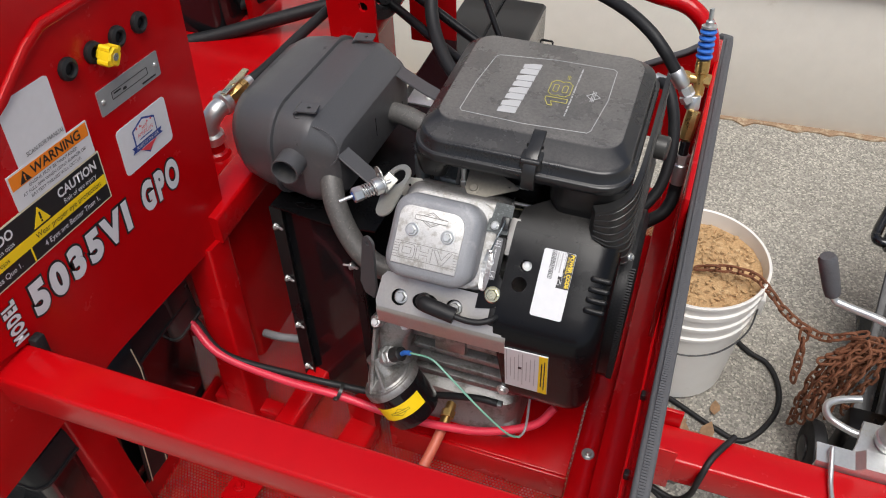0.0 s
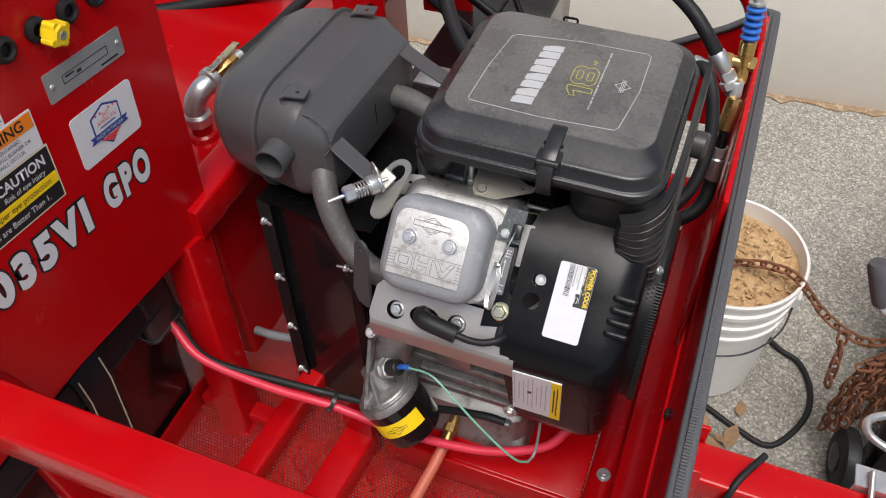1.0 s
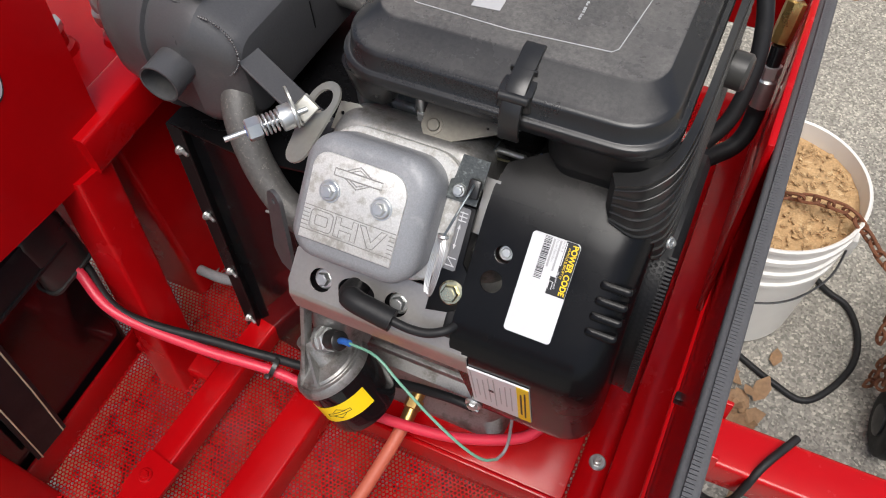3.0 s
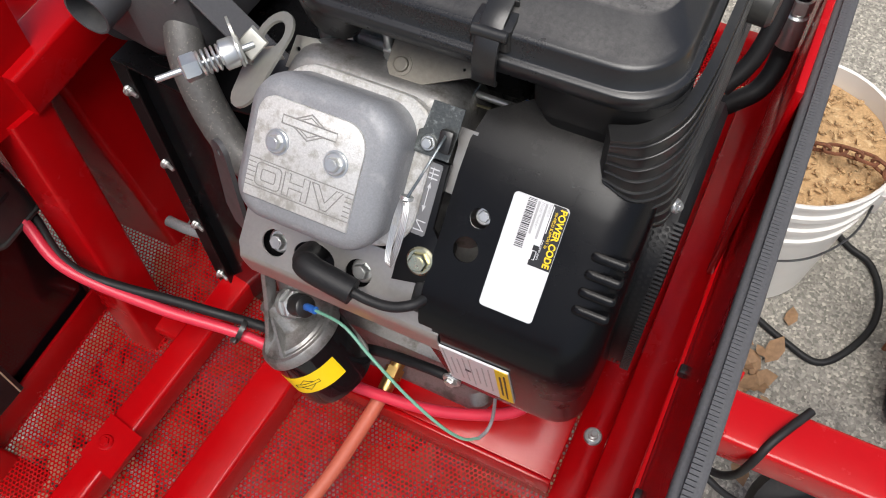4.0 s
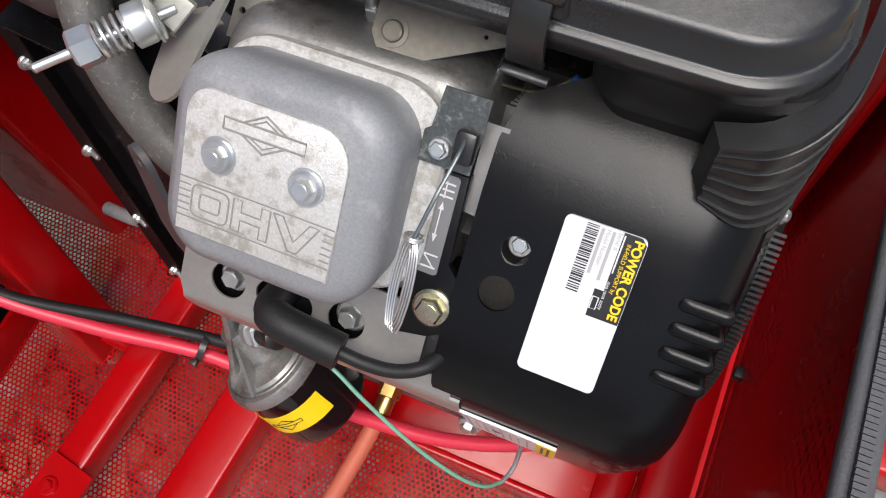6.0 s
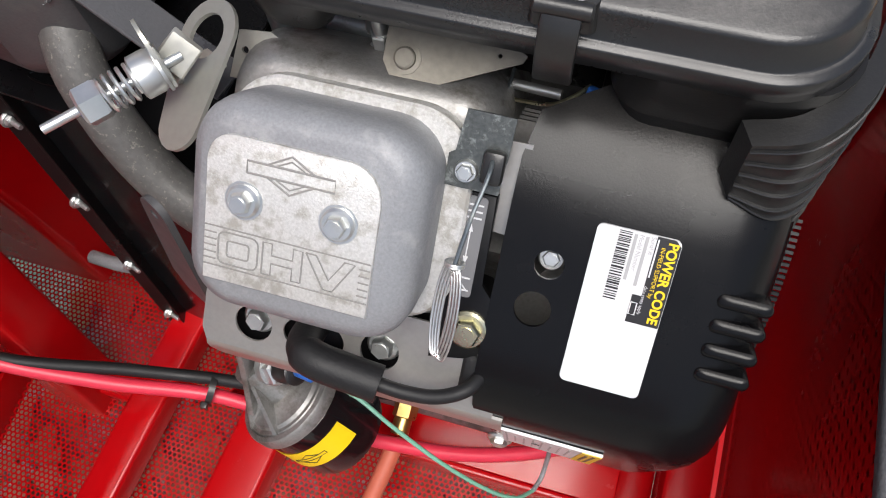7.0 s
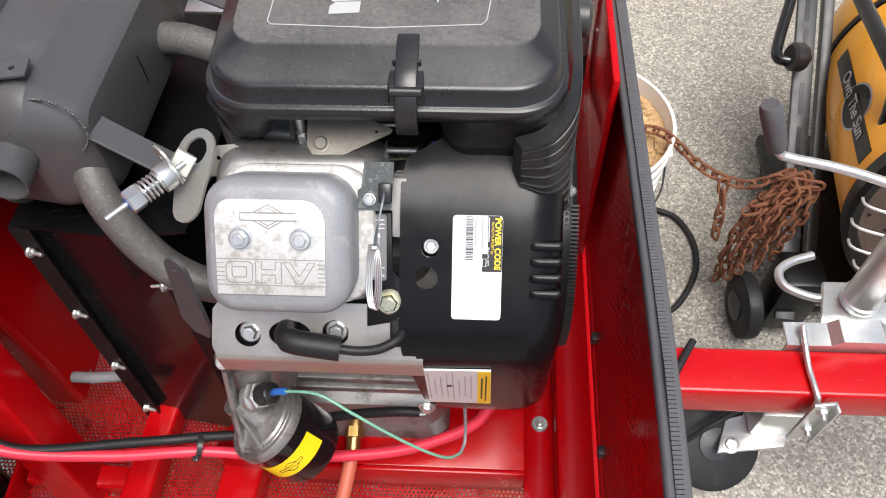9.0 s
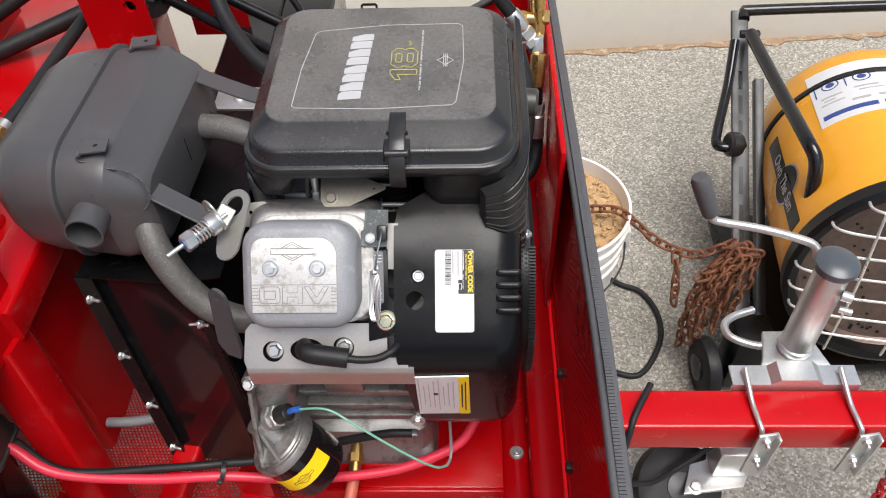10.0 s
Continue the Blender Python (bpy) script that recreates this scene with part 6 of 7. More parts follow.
def drain():
    bm = B()
    cyl(bm, (0.023, 0.02, 0.735), (0.022, -0.012, 0.728), 0.0085, 14)
    lathe(bm, [(0.0115, 0), (0.0115, 0.012), (0.010, 0.013)], frame_to((0.022, 0.004, 0.731), (0, -1, -0.2)), 6)
    lathe(bm, [(0.0088, 0), (0.0088, 0.014)], frame_to((0.022, -0.010, 0.729), (0, -1, -0.25)), 16)
    part("drain_fitting", bm, BRASS, engine, "brass oil drain fitting")
    single("drain_hose", pipe(B(), [(0.021, -0.030, 0.724), (0.014, -0.07, 0.708), (-0.002, -0.14, 0.682), (-0.03, -0.23, 0.662), (-0.07, -0.34, 0.652), (-0.1, -0.45, 0.66)], 0.0085, 14), PINK_HOSE, "faded red rubber oil drain hose over the deck", "hose")


drain()


# ---- things on the trailer ----
def belt_guard():
    g = thing("belt_guard", "glossy black sheet metal belt guard with zinc bolts", "guard")
    lo = [Vector(p) for p in ((-0.248, 0.041, 0.652), (-0.113, 0.022, 0.652), (-0.088, 0.345, 0.652), (-0.222, 0.355, 0.652))]
    hi = [Vector(p) for p in ((-0.277, 0.091, 1.03), (-0.141, 0.071, 1.03), (-0.115, 0.37, 1.03), (-0.255, 0.38, 1.03))]
    bm = B()
    rings(bm, [lo, hi])
    part("guard_box", bm, BLACK_GLOSS, g, smooth=False)
    # folded flanges down the near edges
    for a, b, w in ((lo[0], hi[0], 0.020), (lo[1], hi[1].lerp(lo[1], 0.12), 0.012)):
        bm = B()
        sweep(bm, [a + Vector((-0.003, -0.009, -0.012)), b + Vector((-0.003, -0.007, 0.0))], rrect(0, 0, w / 2, 0.0012, 0.0005, 1), up=(0.3, -1, 0.1))
        sweep(bm, [a + Vector((0.006, -0.006, -0.012)), b + Vector((0.006, -0.004, 0.0))], rrect(0, 0, 0.0012, 0.009, 0.0005, 1), up=(0.3, -1, 0.1))
        part("flange", bm, BLACK_SATIN, g, "black folded flange")
    d = (hi[0] - lo[0])
    for k in (0.903, 0.63, 0.357, 0.095):
        p = lo[0] + d * k + Vector((-0.002, -0.009, 0))
        bm = B()
        hexbolt(bm, p + Vector((-0.006, 0, 0)), (1, -0.35, 0.1), 0.0046, 0.005, 0.0066, 0.009)
        part("bolt", bm, ZINC, g)
    p = lo[1] + (hi[1] - lo[1]) * 0.85 + Vector((-0.009, -0.010, 0))
    bm = B()
    hexbolt(bm, p, (1, -0.3, 0.1), 0.0046, 0.005, 0.0066, 0.006)
    hexbolt(bm, p, (-1, -0.1, 0.0), 0.0036, 0.004, 0.005, 0.008)
    part("bolt", bm, ZINC, g)
    bm = B()
    prism(bm, [(-0.286, 0.080), (-0.175, 0.070), (-0.112, 0.078), (-0.09, 0.38), (-0.26, 0.39)], 1.031, 1.034, I4)
    part("top_plate", bm, BLACK_SATIN, g, "dusty black top plate")
    bm = B()
    for sx in (0.0,):
        pts = [(-0.234 + 0.016 * math.cos(radians(a)), 0.096 + 0.005 * math.sin(radians(a)), 1.0345) for a in range(0, 361, 20)]
        sweep(bm, pts, circle(0.0008, 6))
    part("slot_edge", bm, BLACK_SATIN, g)


belt_guard()


def cables():
    single("battery_cable", pipe(B(), [(-0.45, -0.058, 0.880), (-0.393, -0.056, 0.873), (-0.335, -0.076, 0.838), (-0.24, -0.062, 0.79), (-0.15, -0.041, 0.755), (-0.06, -0.040, 0.745), (0.03, -0.036, 0.748), (0.10, -0.026, 0.756), (0.165, -0.004, 0.775), (0.19, 0.02, 0.80)], 0.0066, 14), RED_CABLE, "thick red battery cable sagging past the oil filter", "cable")
    single("ground_cable", pipe(B(), [(-0.45, -0.02, 0.868), (-0.39, -0.045, 0.862), (-0.325, -0.072, 0.833), (-0.22, -0.044, 0.785), (-0.15, -0.028, 0.766), (-0.08, -0.018, 0.762), (0.0, 0.0, 0.772), (0.07, -0.002, 0.80), (0.105, -0.002, 0.802)], 0.0058, 12), BLACK_RUBBER, "black battery cable tied to the red one", "cable")
    bm = B()
    lathe(bm, [(0.013, -0.003), (0.0145, -0.003), (0.0145, 0.003), (0.013, 0.003), (0.013, -0.003)], frame_to((-0.152, -0.036, 0.760), (0.9, 0.1, -0.36)), 20, False, False)
    box(bm, (-0.155, -0.056, 0.760), (-0.148, -0.050, 0.766), 0.001)
    single("cable_tie", bm, BLACK_PLASTIC, "black nylon tie holding both battery cables", "cable tie")
    single("grey_hose", pipe(B(), [(-0.36, 0.07, 0.70), (-0.32, 0.068, 0.706), (-0.27, 0.072, 0.716), (-0.22, 0.09, 0.722)], 0.0075, 12), GREY_HOSE, "braided grey hose running under the belt guard", "hose")
    bm = B()
    box(bm, (0.097, -0.007, 0.798), (0.113, 0.004, 0.805), 0.002)
    single("cable_lug", bm, DARK_ZINC, "crimped metal cable lug at the engine block", "cable lug")


cables()


def battery_box():
    b = thing("battery_box", "black plastic battery box strapped under the red panel", "battery box")
    bm = B()
    rloft(bm, [(-0.505, -0.205, 0.085, 0.160, 0.02, 0.636), (-0.49, -0.205, 0.095, 0.172, 0.02, 0.93)], I4, 4)
    part("case", bm, BLACK_GLOSS, b)
    bm = B()
    rloft(bm, [(-0.487, -0.21, 0.1025, 0.178, 0.02, 0.916), (-0.487, -0.21, 0.1025, 0.178, 0.02, 0.920), (-0.487, -0.21, 0.100, 0.176, 0.02, 0.9205), (-0.487, -0.21, 0.099, 0.174, 0.02, 0.953), (-0.487, -0.21, 0.096, 0.171, 0.02, 0.963), (-0.487, -0.21, 0.085, 0.160, 0.02, 0.967)], I4, 4)
    part("lid", bm, BLACK_RUBBER, b, "matte black ribbed lid")
    bm = B()
    rloft(bm, [(-0.414, -0.062, 0.0315, 0.036, 0.012, 0.871), (-0.414, -0.062, 0.0315, 0.036, 0.012, 0.875), (-0.414, -0.062, 0.029, 0.034, 0.012, 0.876), (-0.414, -0.062, 0.028, 0.033, 0.012, 0.955), (-0.414, -0.062, 0.024, 0.029, 0.012, 0.968)], I4, 4)
    part("terminal_cover", bm, BLACK_PLASTIC, b)
    bm = B()
    sweep(bm, [(-0.46, -0.200, 0.970), (-0.390, -0.200, 0.967), (-0.384, -0.200, 0.96), (-0.381, -0.202, 0.92), (-0.388, -0.212, 0.80), (-0.402, -0.222, 0.68)], rrect(0, 0, 0.026, 0.0012, 0.0005, 1), up=(1, 0, 0.2))
    st = part("strap", bm, BLACK_RUBBER, b, "black webbing strap with pale stitched edges")
    for s in (-1, 1):
        bm = B()
        sweep(bm, [(-0.3820, -0.200 + s * 0.020, 0.962), (-0.3790, -0.202 + s * 0.020, 0.92), (-0.3860, -0.212 + s * 0.020, 0.80), (-0.4000, -0.222 + s * 0.020, 0.68)], rrect(0, 0, 0.0009, 0.0006, 0.0002, 1), up=(1, 0, 0.2))
        part("stitching", bm, CREAM, st)
    w = thing("plastic_tote", "black moulded plastic tote beside the trailer post", "tote")
    bm = B()
    rloft(bm, [(-0.60, -0.33, 0.11, 0.09, 0.03, 0.6345), (-0.60, -0.33, 0.12, 0.10, 0.03, 0.74), (-0.60, -0.33, 0.128, 0.107, 0.034, 0.742), (-0.60, -0.33, 0.128, 0.107, 0.034, 0.755), (-0.60, -0.33, 0.12, 0.10, 0.03, 0.758), (-0.60, -0.33, 0.1, 0.08, 0.03, 0.79), (-0.60, -0.33, 0.08, 0.06, 0.03, 0.793)], I4, 5)
    part("body", bm, BLACK_RUBBER, w)


battery_box()


def unloader():
    u = thing("pressure_valve", "brass pressure unloader valve with blue spring and hose fittings", "valve")
    o = Vector((0.287, 0.53, 1.083))
    up = Vector((-0.06, 0.2, 0.97)).normalized()
    m = frame_to(o, up)
    bm = B()
    lathe(bm, [(0.0085, -0.03), (0.0095, -0.022), (0.0095, 0.012), (0.0115, 0.014), (0.0115, 0.034), (0.009, 0.036)], m, 18)
    cyl(bm, o + Vector((-0.027, 0.0, 0.001)), o + Vector((0.014, 0.0, 0.0)), 0.0085, 18, 0.001)
    part("brass_body", bm, BRASS, u)
    for s0, s1 in ((-0.029, -0.018), (0.006, 0.0165)):
        bm = B()
        cyl(bm, o + Vector((s0, 0, 0.001)), o + Vector((s1, 0, 0)), 0.0108, 6, 0.001)
        part("end_nut", bm, BRASS, u)
    for i in range(5):
        bm = B()
        lathe(bm, [(0.0085, 0.0), (0.0128, 0.0014), (0.0138, 0.0038), (0.0128, 0.0062), (0.0085, 0.0076)], frame_to(o + up * (0.037 + 0.0102 * i), up), 22)
        part("blue_spring_ring", bm, BLUE_PLASTIC, u, "blue coated spring turn")
    bm = B()
    lathe(bm, [(0.0125, 0.088), (0.0125, 0.091), (0.007, 0.0912), (0.007, 0.098), (0.0055, 0.0995), (0.0038, 0.0995), (0.0038, 0.118)], m, 12)
    part("adjuster", bm, ZINC, u, "zinc washer, nut and stud")
    # steel tee below with the white-taped joint and brass nose
    tee = Vector((0.283, 0.508, 1.052))
    bm = B()
    lathe(bm, [(0.0125, 0), (0.0125, 0.022), (0.011, 0.024)], frame_to(tee + Vector((0.002, 0.004, -0.014)), up), 8)
    lathe(bm, [(0.012, 0), (0.012, 0.012), (0.0105, 0.013)], frame_to(tee + Vector((-0.006, 0, 0.0)), Vector((-0.55, 0.1, 0.8))), 6)
    part("steel_tee", bm, ZINC, u)
    fd = Vector((-0.62, 0.18, 0.78)).normalized()
    bm = B()
    lathe(bm, [(0.0112, 0.0), (0.0118, 0.0015), (0.0112, 0.004)], frame_to(tee + fd * 0.012, fd), 16)
    part("thread_tape", bm, LABEL_WHITE, u, "white thread tape")
    bm = B()
    lathe(bm, [(0.0122, 0.016), (0.0122, 0.028), (0.010, 0.03), (0.0105, 0.033)], frame_to(tee, fd), 6)
    lathe(bm, [(0.0105, 0.031), (0.0128, 0.034), (0.0128, 0.06), (0.0118, 0.062)], frame_to(tee, fd), 20)
    part("hose_ferrule", bm, ZINC, u, "crimped zinc hose ferrule")
    n0 = Vector((0.289, 0.502, 1.034))
    nd = (Vector((0.286, 0.482, 0.994)) - n0).normalized()
    bm = B()
    lathe(bm, [(0.0095, -0.006), (0.0122, -0.004), (0.0122, 0.03), (0.0118, 0.033), (0.0118, 0.042), (0.0108, 0.044), (0.006, 0.044), (0.003, 0.04)], frame_to(n0, nd), 8)
    part("brass_nose", bm, BRASS, u)
    f = tee + fd * 0.058
    single("pressure_hose", pipe(B(), [f, f + fd * 0.02, (0.222, 0.525, 1.128), (0.193, 0.54, 1.150), (0.147, 0.57, 1.164), (0.082, 0.61, 1.168), (0.0, 0.65, 1.165), (-0.10, 0.70, 1.15)], 0.0105, 16), BLACK_RUBBER, "black rubber pressure hose arching over the engine", "hose")
    bm = B()
    cyl(bm, (0.2875, 0.475, 0.996), (0.288, 0.465, 0.972), 0.0085, 14)
    single("short_hose", bm, BLACK_GLOSS, "short black hose stub under the brass nose", "hose")
    bm = B()
    lathe(bm, [(0.0125, 0), (0.0125, 0.014), (0.0105, 0.016), (0.0105, 0.02)], frame_to((0.288, 0.466, 0.975), (0.02, -0.2, -0.97)), 6)
    lathe(bm, [(0.0105, 0.018), (0.0122, 0.02), (0.0122, 0.056), (0.0115, 0.058)], frame_to((0.288, 0.466, 0.975), (0.02, -0.2, -0.97)), 18)
    single("hose_fitting", bm, ZINC, "zinc crimped hose fitting below the valve", "fitting")
    single("return_hose", pipe(B(), [(0.2885, 0.454, 0.92), (0.289, 0.45, 0.905), (0.287, 0.436, 0.888), (0.278, 0.42, 0.874), (0.258, 0.40, 0.868), (0.23, 0.37, 0.865)], 0.0115, 14), BLACK_RUBBER, "black rubber hose bending towards the pump", "hose")
    single("loop_hose", pipe(B(), [(0.225, 0.48, 1.100), (0.240, 0.468, 1.100), (0.254, 0.45, 1.082), (0.265, 0.43, 1.05), (0.270, 0.405, 1.011), (0.264, 0.375, 0.968), (0.245, 0.35, 0.94)], 0.0095, 14), BLACK_RUBBER, "black hose hanging behind the air cleaner", "hose")
    bm = B()
    lathe(bm, [(0.0105, 0), (0.0105, 0.018), (0.009, 0.019)], frame_to((0.218, 0.486, 1.100), (0.9, -0.4, 0.0)), 12)
    single("hose_clamp", bm, ZINC, "small steel clamp on the hanging hose", "hose clamp")


unloader()


def rear_gear():
    p = thing("hose_reel", "black hose reel hub with spokes on the red mast", "hose reel")
    c = Vector((-0.292, 0.56, 1.135))
    bm = B()
    lathe(bm, [(0.026, -0.008), (0.05, -0.008), (0.052, 0.0), (0.05, 0.008), (0.026, 0.008), (0.024, 0.0)], frame_to(c, (1, -0.4, 0.1)), 32, False, False)
    lathe(bm, [(0.022, -0.012), (0.022, 0.012), (0.008, 0.014)], frame_to(c, (1, -0.4, 0.1)), 20)
    part("hub", bm, BLACK_PLASTIC, p)
    for a, b, r in (((-0.285, 0.57, 1.11), (-0.06, 0.44, 1.07), 0.0085), ((-0.262, 0.60, 1.125), (-0.05, 0.52, 1.06), 0.0085), ((-0.20, 0.78, 1.12), (-0.07, 0.60, 1.03), 0.006)):
        bm = B()
        cyl(bm, a, b, r, 14)
        part("spoke", bm, BLACK_SATIN, p)
    single("reel_hose", pipe(B(), [(-0.235, 0.70, 1.25), (-0.21, 0.60, 1.17), (-0.18, 0.52, 1.115), (-0.13, 0.45, 1.085), (-0.08, 0.41, 1.07)], 0.012, 14), BLACK_RUBBER, "thick black hose running down behind the muffler", "hose")
    b = thing("black_cover", "glossy black sheet metal pump cover behind the engine", "cover")
    bm = B()
    rloft(bm, [(-0.15, 0.66, 0.09, 0.24, 0.006, 0.64), (-0.15, 0.66, 0.09, 0.24, 0.006, 0.96), (-0.15, 0.66, 0.086, 0.236, 0.006, 0.965)], Matrix.Rotation(radians(0), 4, "Z"), 3)
    part("cover_box", bm, BLACK_GLOSS, b)
    bm = B()
    box(bm, (-0.155, 0.42, 0.966), (-0.151, 0.90, 0.969), 0.0)
    part("fold_line", bm, BLACK_SATIN, b)
    bm = B()
    box(bm, (-0.19, 0.40, 1.02), (-0.11, 0.45, 1.025), 0.001)
    hexbolt(bm, (-0.155, 0.425, 1.025), (0, 0, 1), 0.006, 0.005, 0.009, 0.01)
    part("hinge_strap", bm, ZINC, b, "zinc strap with a stud")
    bm = B()
    box(bm, (-0.17, 0.38, 0.96), (-0.13, 0.44, 1.02), 0.003)
    part("riser", bm, BLACK_SATIN, b)
    e = thing("control_unit", "dark housing with bolts at the back of the red tank", "housing")
    bm = B()
    rloft(bm, [(-0.74, 0.62, 0.10, 0.09, 0.02, 0.993), (-0.74, 0.62, 0.10, 0.09, 0.02, 1.10), (-0.74, 0.62, 0.07, 0.06, 0.02, 1.13)], I4, 4)
    part("housing", bm, BLACK_GLOSS, e)
    bm = B()
    hexbolt(bm, (-0.60, 0.62, 1.05), (1, -0.3, 0.2), 0.008, 0.007, 0.012)
    part("bolt", bm, ZINC, e)
    bm = B()
    box(bm, (-0.62, 0.60, 0.993), (-0.605, 0.72, 1.12), 0.002)
    part("red_bracket", bm, RED, e)


rear_gear()


# ---- bucket ----
def bucket():
    b = thing("bucket", "white plastic pail full of damp sawdust on asphalt", "bucket", (0.388, 0.800, 0))
    b.scale = (1.12, 1.12, 1.12)
    bm = B()
    prof = [(0.124, 0.003), (0.130, 0.010), (0.142, 0.245), (0.147, 0.248), (0.147, 0.256), (0.1425, 0.259), (0.1435, 0.282), (0.149, 0.285), (0.149, 0.294), (0.1445, 0.297), (0.146, 0.322), (0.152, 0.325), (0.152, 0.336), (0.147, 0.339), (0.1475, 0.358), (0.153, 0.361), (0.1535, 0.369), (0.151, 0.372), (0.147, 0.370), (0.143, 0.30)]
    lathe(bm, prof, I4, 64, True, False)
    part("pail", bm, WHITE_PLASTIC, b, sharp=30)
    bm = B()
    n = 48
    rnd = random.Random(3)
    loops = []
    for r in (0.1445, 0.12, 0.09, 0.06, 0.03, 0.01):
        loops.append([Vector((r * math.cos(2 * math.pi * i / n), r * math.sin(2 * math.pi * i / n), 0.330 + (0.004 + 0.008 * noise.noise(Vector((r * 30 * math.cos(2 * math.pi * i / n), r * 30 * math.sin(2 * math.pi * i / n), 0)))) + 0.008 * (1 - r / 0.15))) for i in range(n)])
    rings(bm, loops, False, True)
    part("sawdust", bm, SAND, b, "damp tan sawdust fill")
    bm = B()
    for i in range(500):
        a, r = rnd.uniform(0, 6.283), 0.135 * math.sqrt(rnd.random())
        s = rnd.uniform(0.002, 0.006)
        q = pose(r * math.cos(a), r * math.sin(a), 0.343 + 0.006 * (1 - r / 0.15), rnd.uniform(-30, 30), rnd.uniform(-30, 30), rnd.uniform(0, 360))
        box(bm, (-s, -s * 0.4, -0.0008), (s, s * 0.4, 0.0008), 0, q)
    tagged(part("sawdust", bm, SAND, b, smooth=False), kind="stuff")
    bm = B()
    pipe(bm, [(0.150, -0.02, 0.29), (0.135, -0.085, 0.255), (0.08, -0.145, 0.235), (0.0, -0.170, 0.23), (-0.08, -0.145, 0.24), (-0.15, -0.02, 0.29)], 0.002, 8)
    part("bail", bm, DARK_METAL, b, "thin wire bail handle")
    bm = B()
    box(bm, (0.140, -0.035, 0.262), (0.158, 0.0, 0.312), 0.004)
    part("bail_ear", bm, WHITE_PLASTIC, b)


bucket()


# ---- chains ----
def link_mesh(L, W, r, mat):
    bm = B()
    pts = []
    for i in range(17):
        a = 2 * math.pi * i / 16
        x = W * math.cos(a)
        y = W * math.sin(a) + (L if math.sin(a) > 0.01 else (-L if math.sin(a) < -0.01 else 0))
        pts.append(Vector((x, y, 0)))
    n = 6
    loops = []
    for i in range(16):
        p0, p1, p2 = pts[i - 1 if i else 15], pts[i], pts[i + 1]
        d = (p2 - p0).normalized()
        s = Vector((d.y, -d.x, 0))
        loops.append([p1 + s * r * math.cos(2 * math.pi * k / n) + Vector((0, 0, r * math.sin(2 * math.pi * k / n))) for k in range(n)])
    loops.append(loops[0])
    rings(bm, loops, False, False)
    bmesh.ops.remove_doubles(bm, verts=bm.verts[:], dist=1e-6)
    me = mesh_of(bm)
    me.materials.append(mat)
    return me


def run_chain(parent, me, pts, step, seed=1, wild=12):
    rnd = random.Random(seed)
    line = smooth_path(pts, 16)
    want, acc, flip = 0.0, 0.0, 0
    for a, b in zip(line, line[1:]):
        d = b - a
        while want <= acc + d.length and d.length > 0:
            p = a + d * ((want - acc) / d.length)
            q = frame_to(p, d) @ pose(0, 0, 0, 90, 0, 0)
            q = frame_to(p, d) @ Matrix.Rotation(radians(90 * flip + rnd.uniform(-wild, wild)), 4, "Z") @ Matrix.Rotation(radians(90), 4, "X")
            ob = new("link", me)
            ob.matrix_world = q
            ob.parent = parent
            flip = 1 - flip
            want += step
        acc += d.length


def chains():
    c = thing("rusty_chain", "rust-brown steel safety chain draped from pail to heater", "chain")
    me = link_mesh(0.0085, 0.0095, 0.0034, RUST)
    main = [(0.40, 0.775, 0.40), (0.43, 0.77, 0.415), (0.475, 0.765, 0.428), (0.53, 0.755, 0.425), (0.61, 0.725, 0.365), (0.66, 0.70, 0.355), (0.70, 0.675, 0.37), (0.76, 0.665, 0.42)]
    run_chain(c, me, main, 0.0265, 1)
    run_chain(c, me, [(0.655, 0.685, 0.35), (0.66, 0.67, 0.31), (0.665, 0.662, 0.26), (0.67, 0.655, 0.20)], 0.0265, 2)
    rnd = random.Random(9)
    for k in range(9):
        x = 0.70 + 0.012 * k
        y = 0.655 + rnd.uniform(-0.03, 0.03)
        low = 0.07 + 0.022 * ((k * 5) % 4) + 0.012 * k
        run_chain(c, me, [(x + 0.06 - 0.004 * k, y + 0.02, 0.375 + rnd.uniform(-0.02, 0.02)), (x + 0.02, y, 0.32), (x, y - 0.01, 0.22), (x + 0.005, y - 0.015, low)], 0.0262, 10 + k, 25)
    for k in range(4):
        run_chain(c, me, [(0.71 + 0.015 * k, 0.64 + 0.012 * k, 0.33 + 0.012 * k), (0.76, 0.645 + 0.01 * k, 0.345 + 0.012 * k), (0.82, 0.66, 0.36 + 0.01 * k)], 0.0262, 30 + k, 25)
    r = thing("red_chain", "red painted safety chain hanging from the tongue", "chain")
    me = link_mesh(0.0075, 0.008, 0.0032, RED_CHAIN)
    for k in range(3):
        run_chain(r, me, [(0.925 + 0.02 * k, 0.15 - 0.01 * k, 0.47), (0.93 + 0.02 * k, 0.135, 0.40), (0.935 + 0.025 * k, 0.13, 0.32), (0.95 + 0.02 * k, 0.13, 0.22)], 0.0235, 50 + k, 20)


chains()


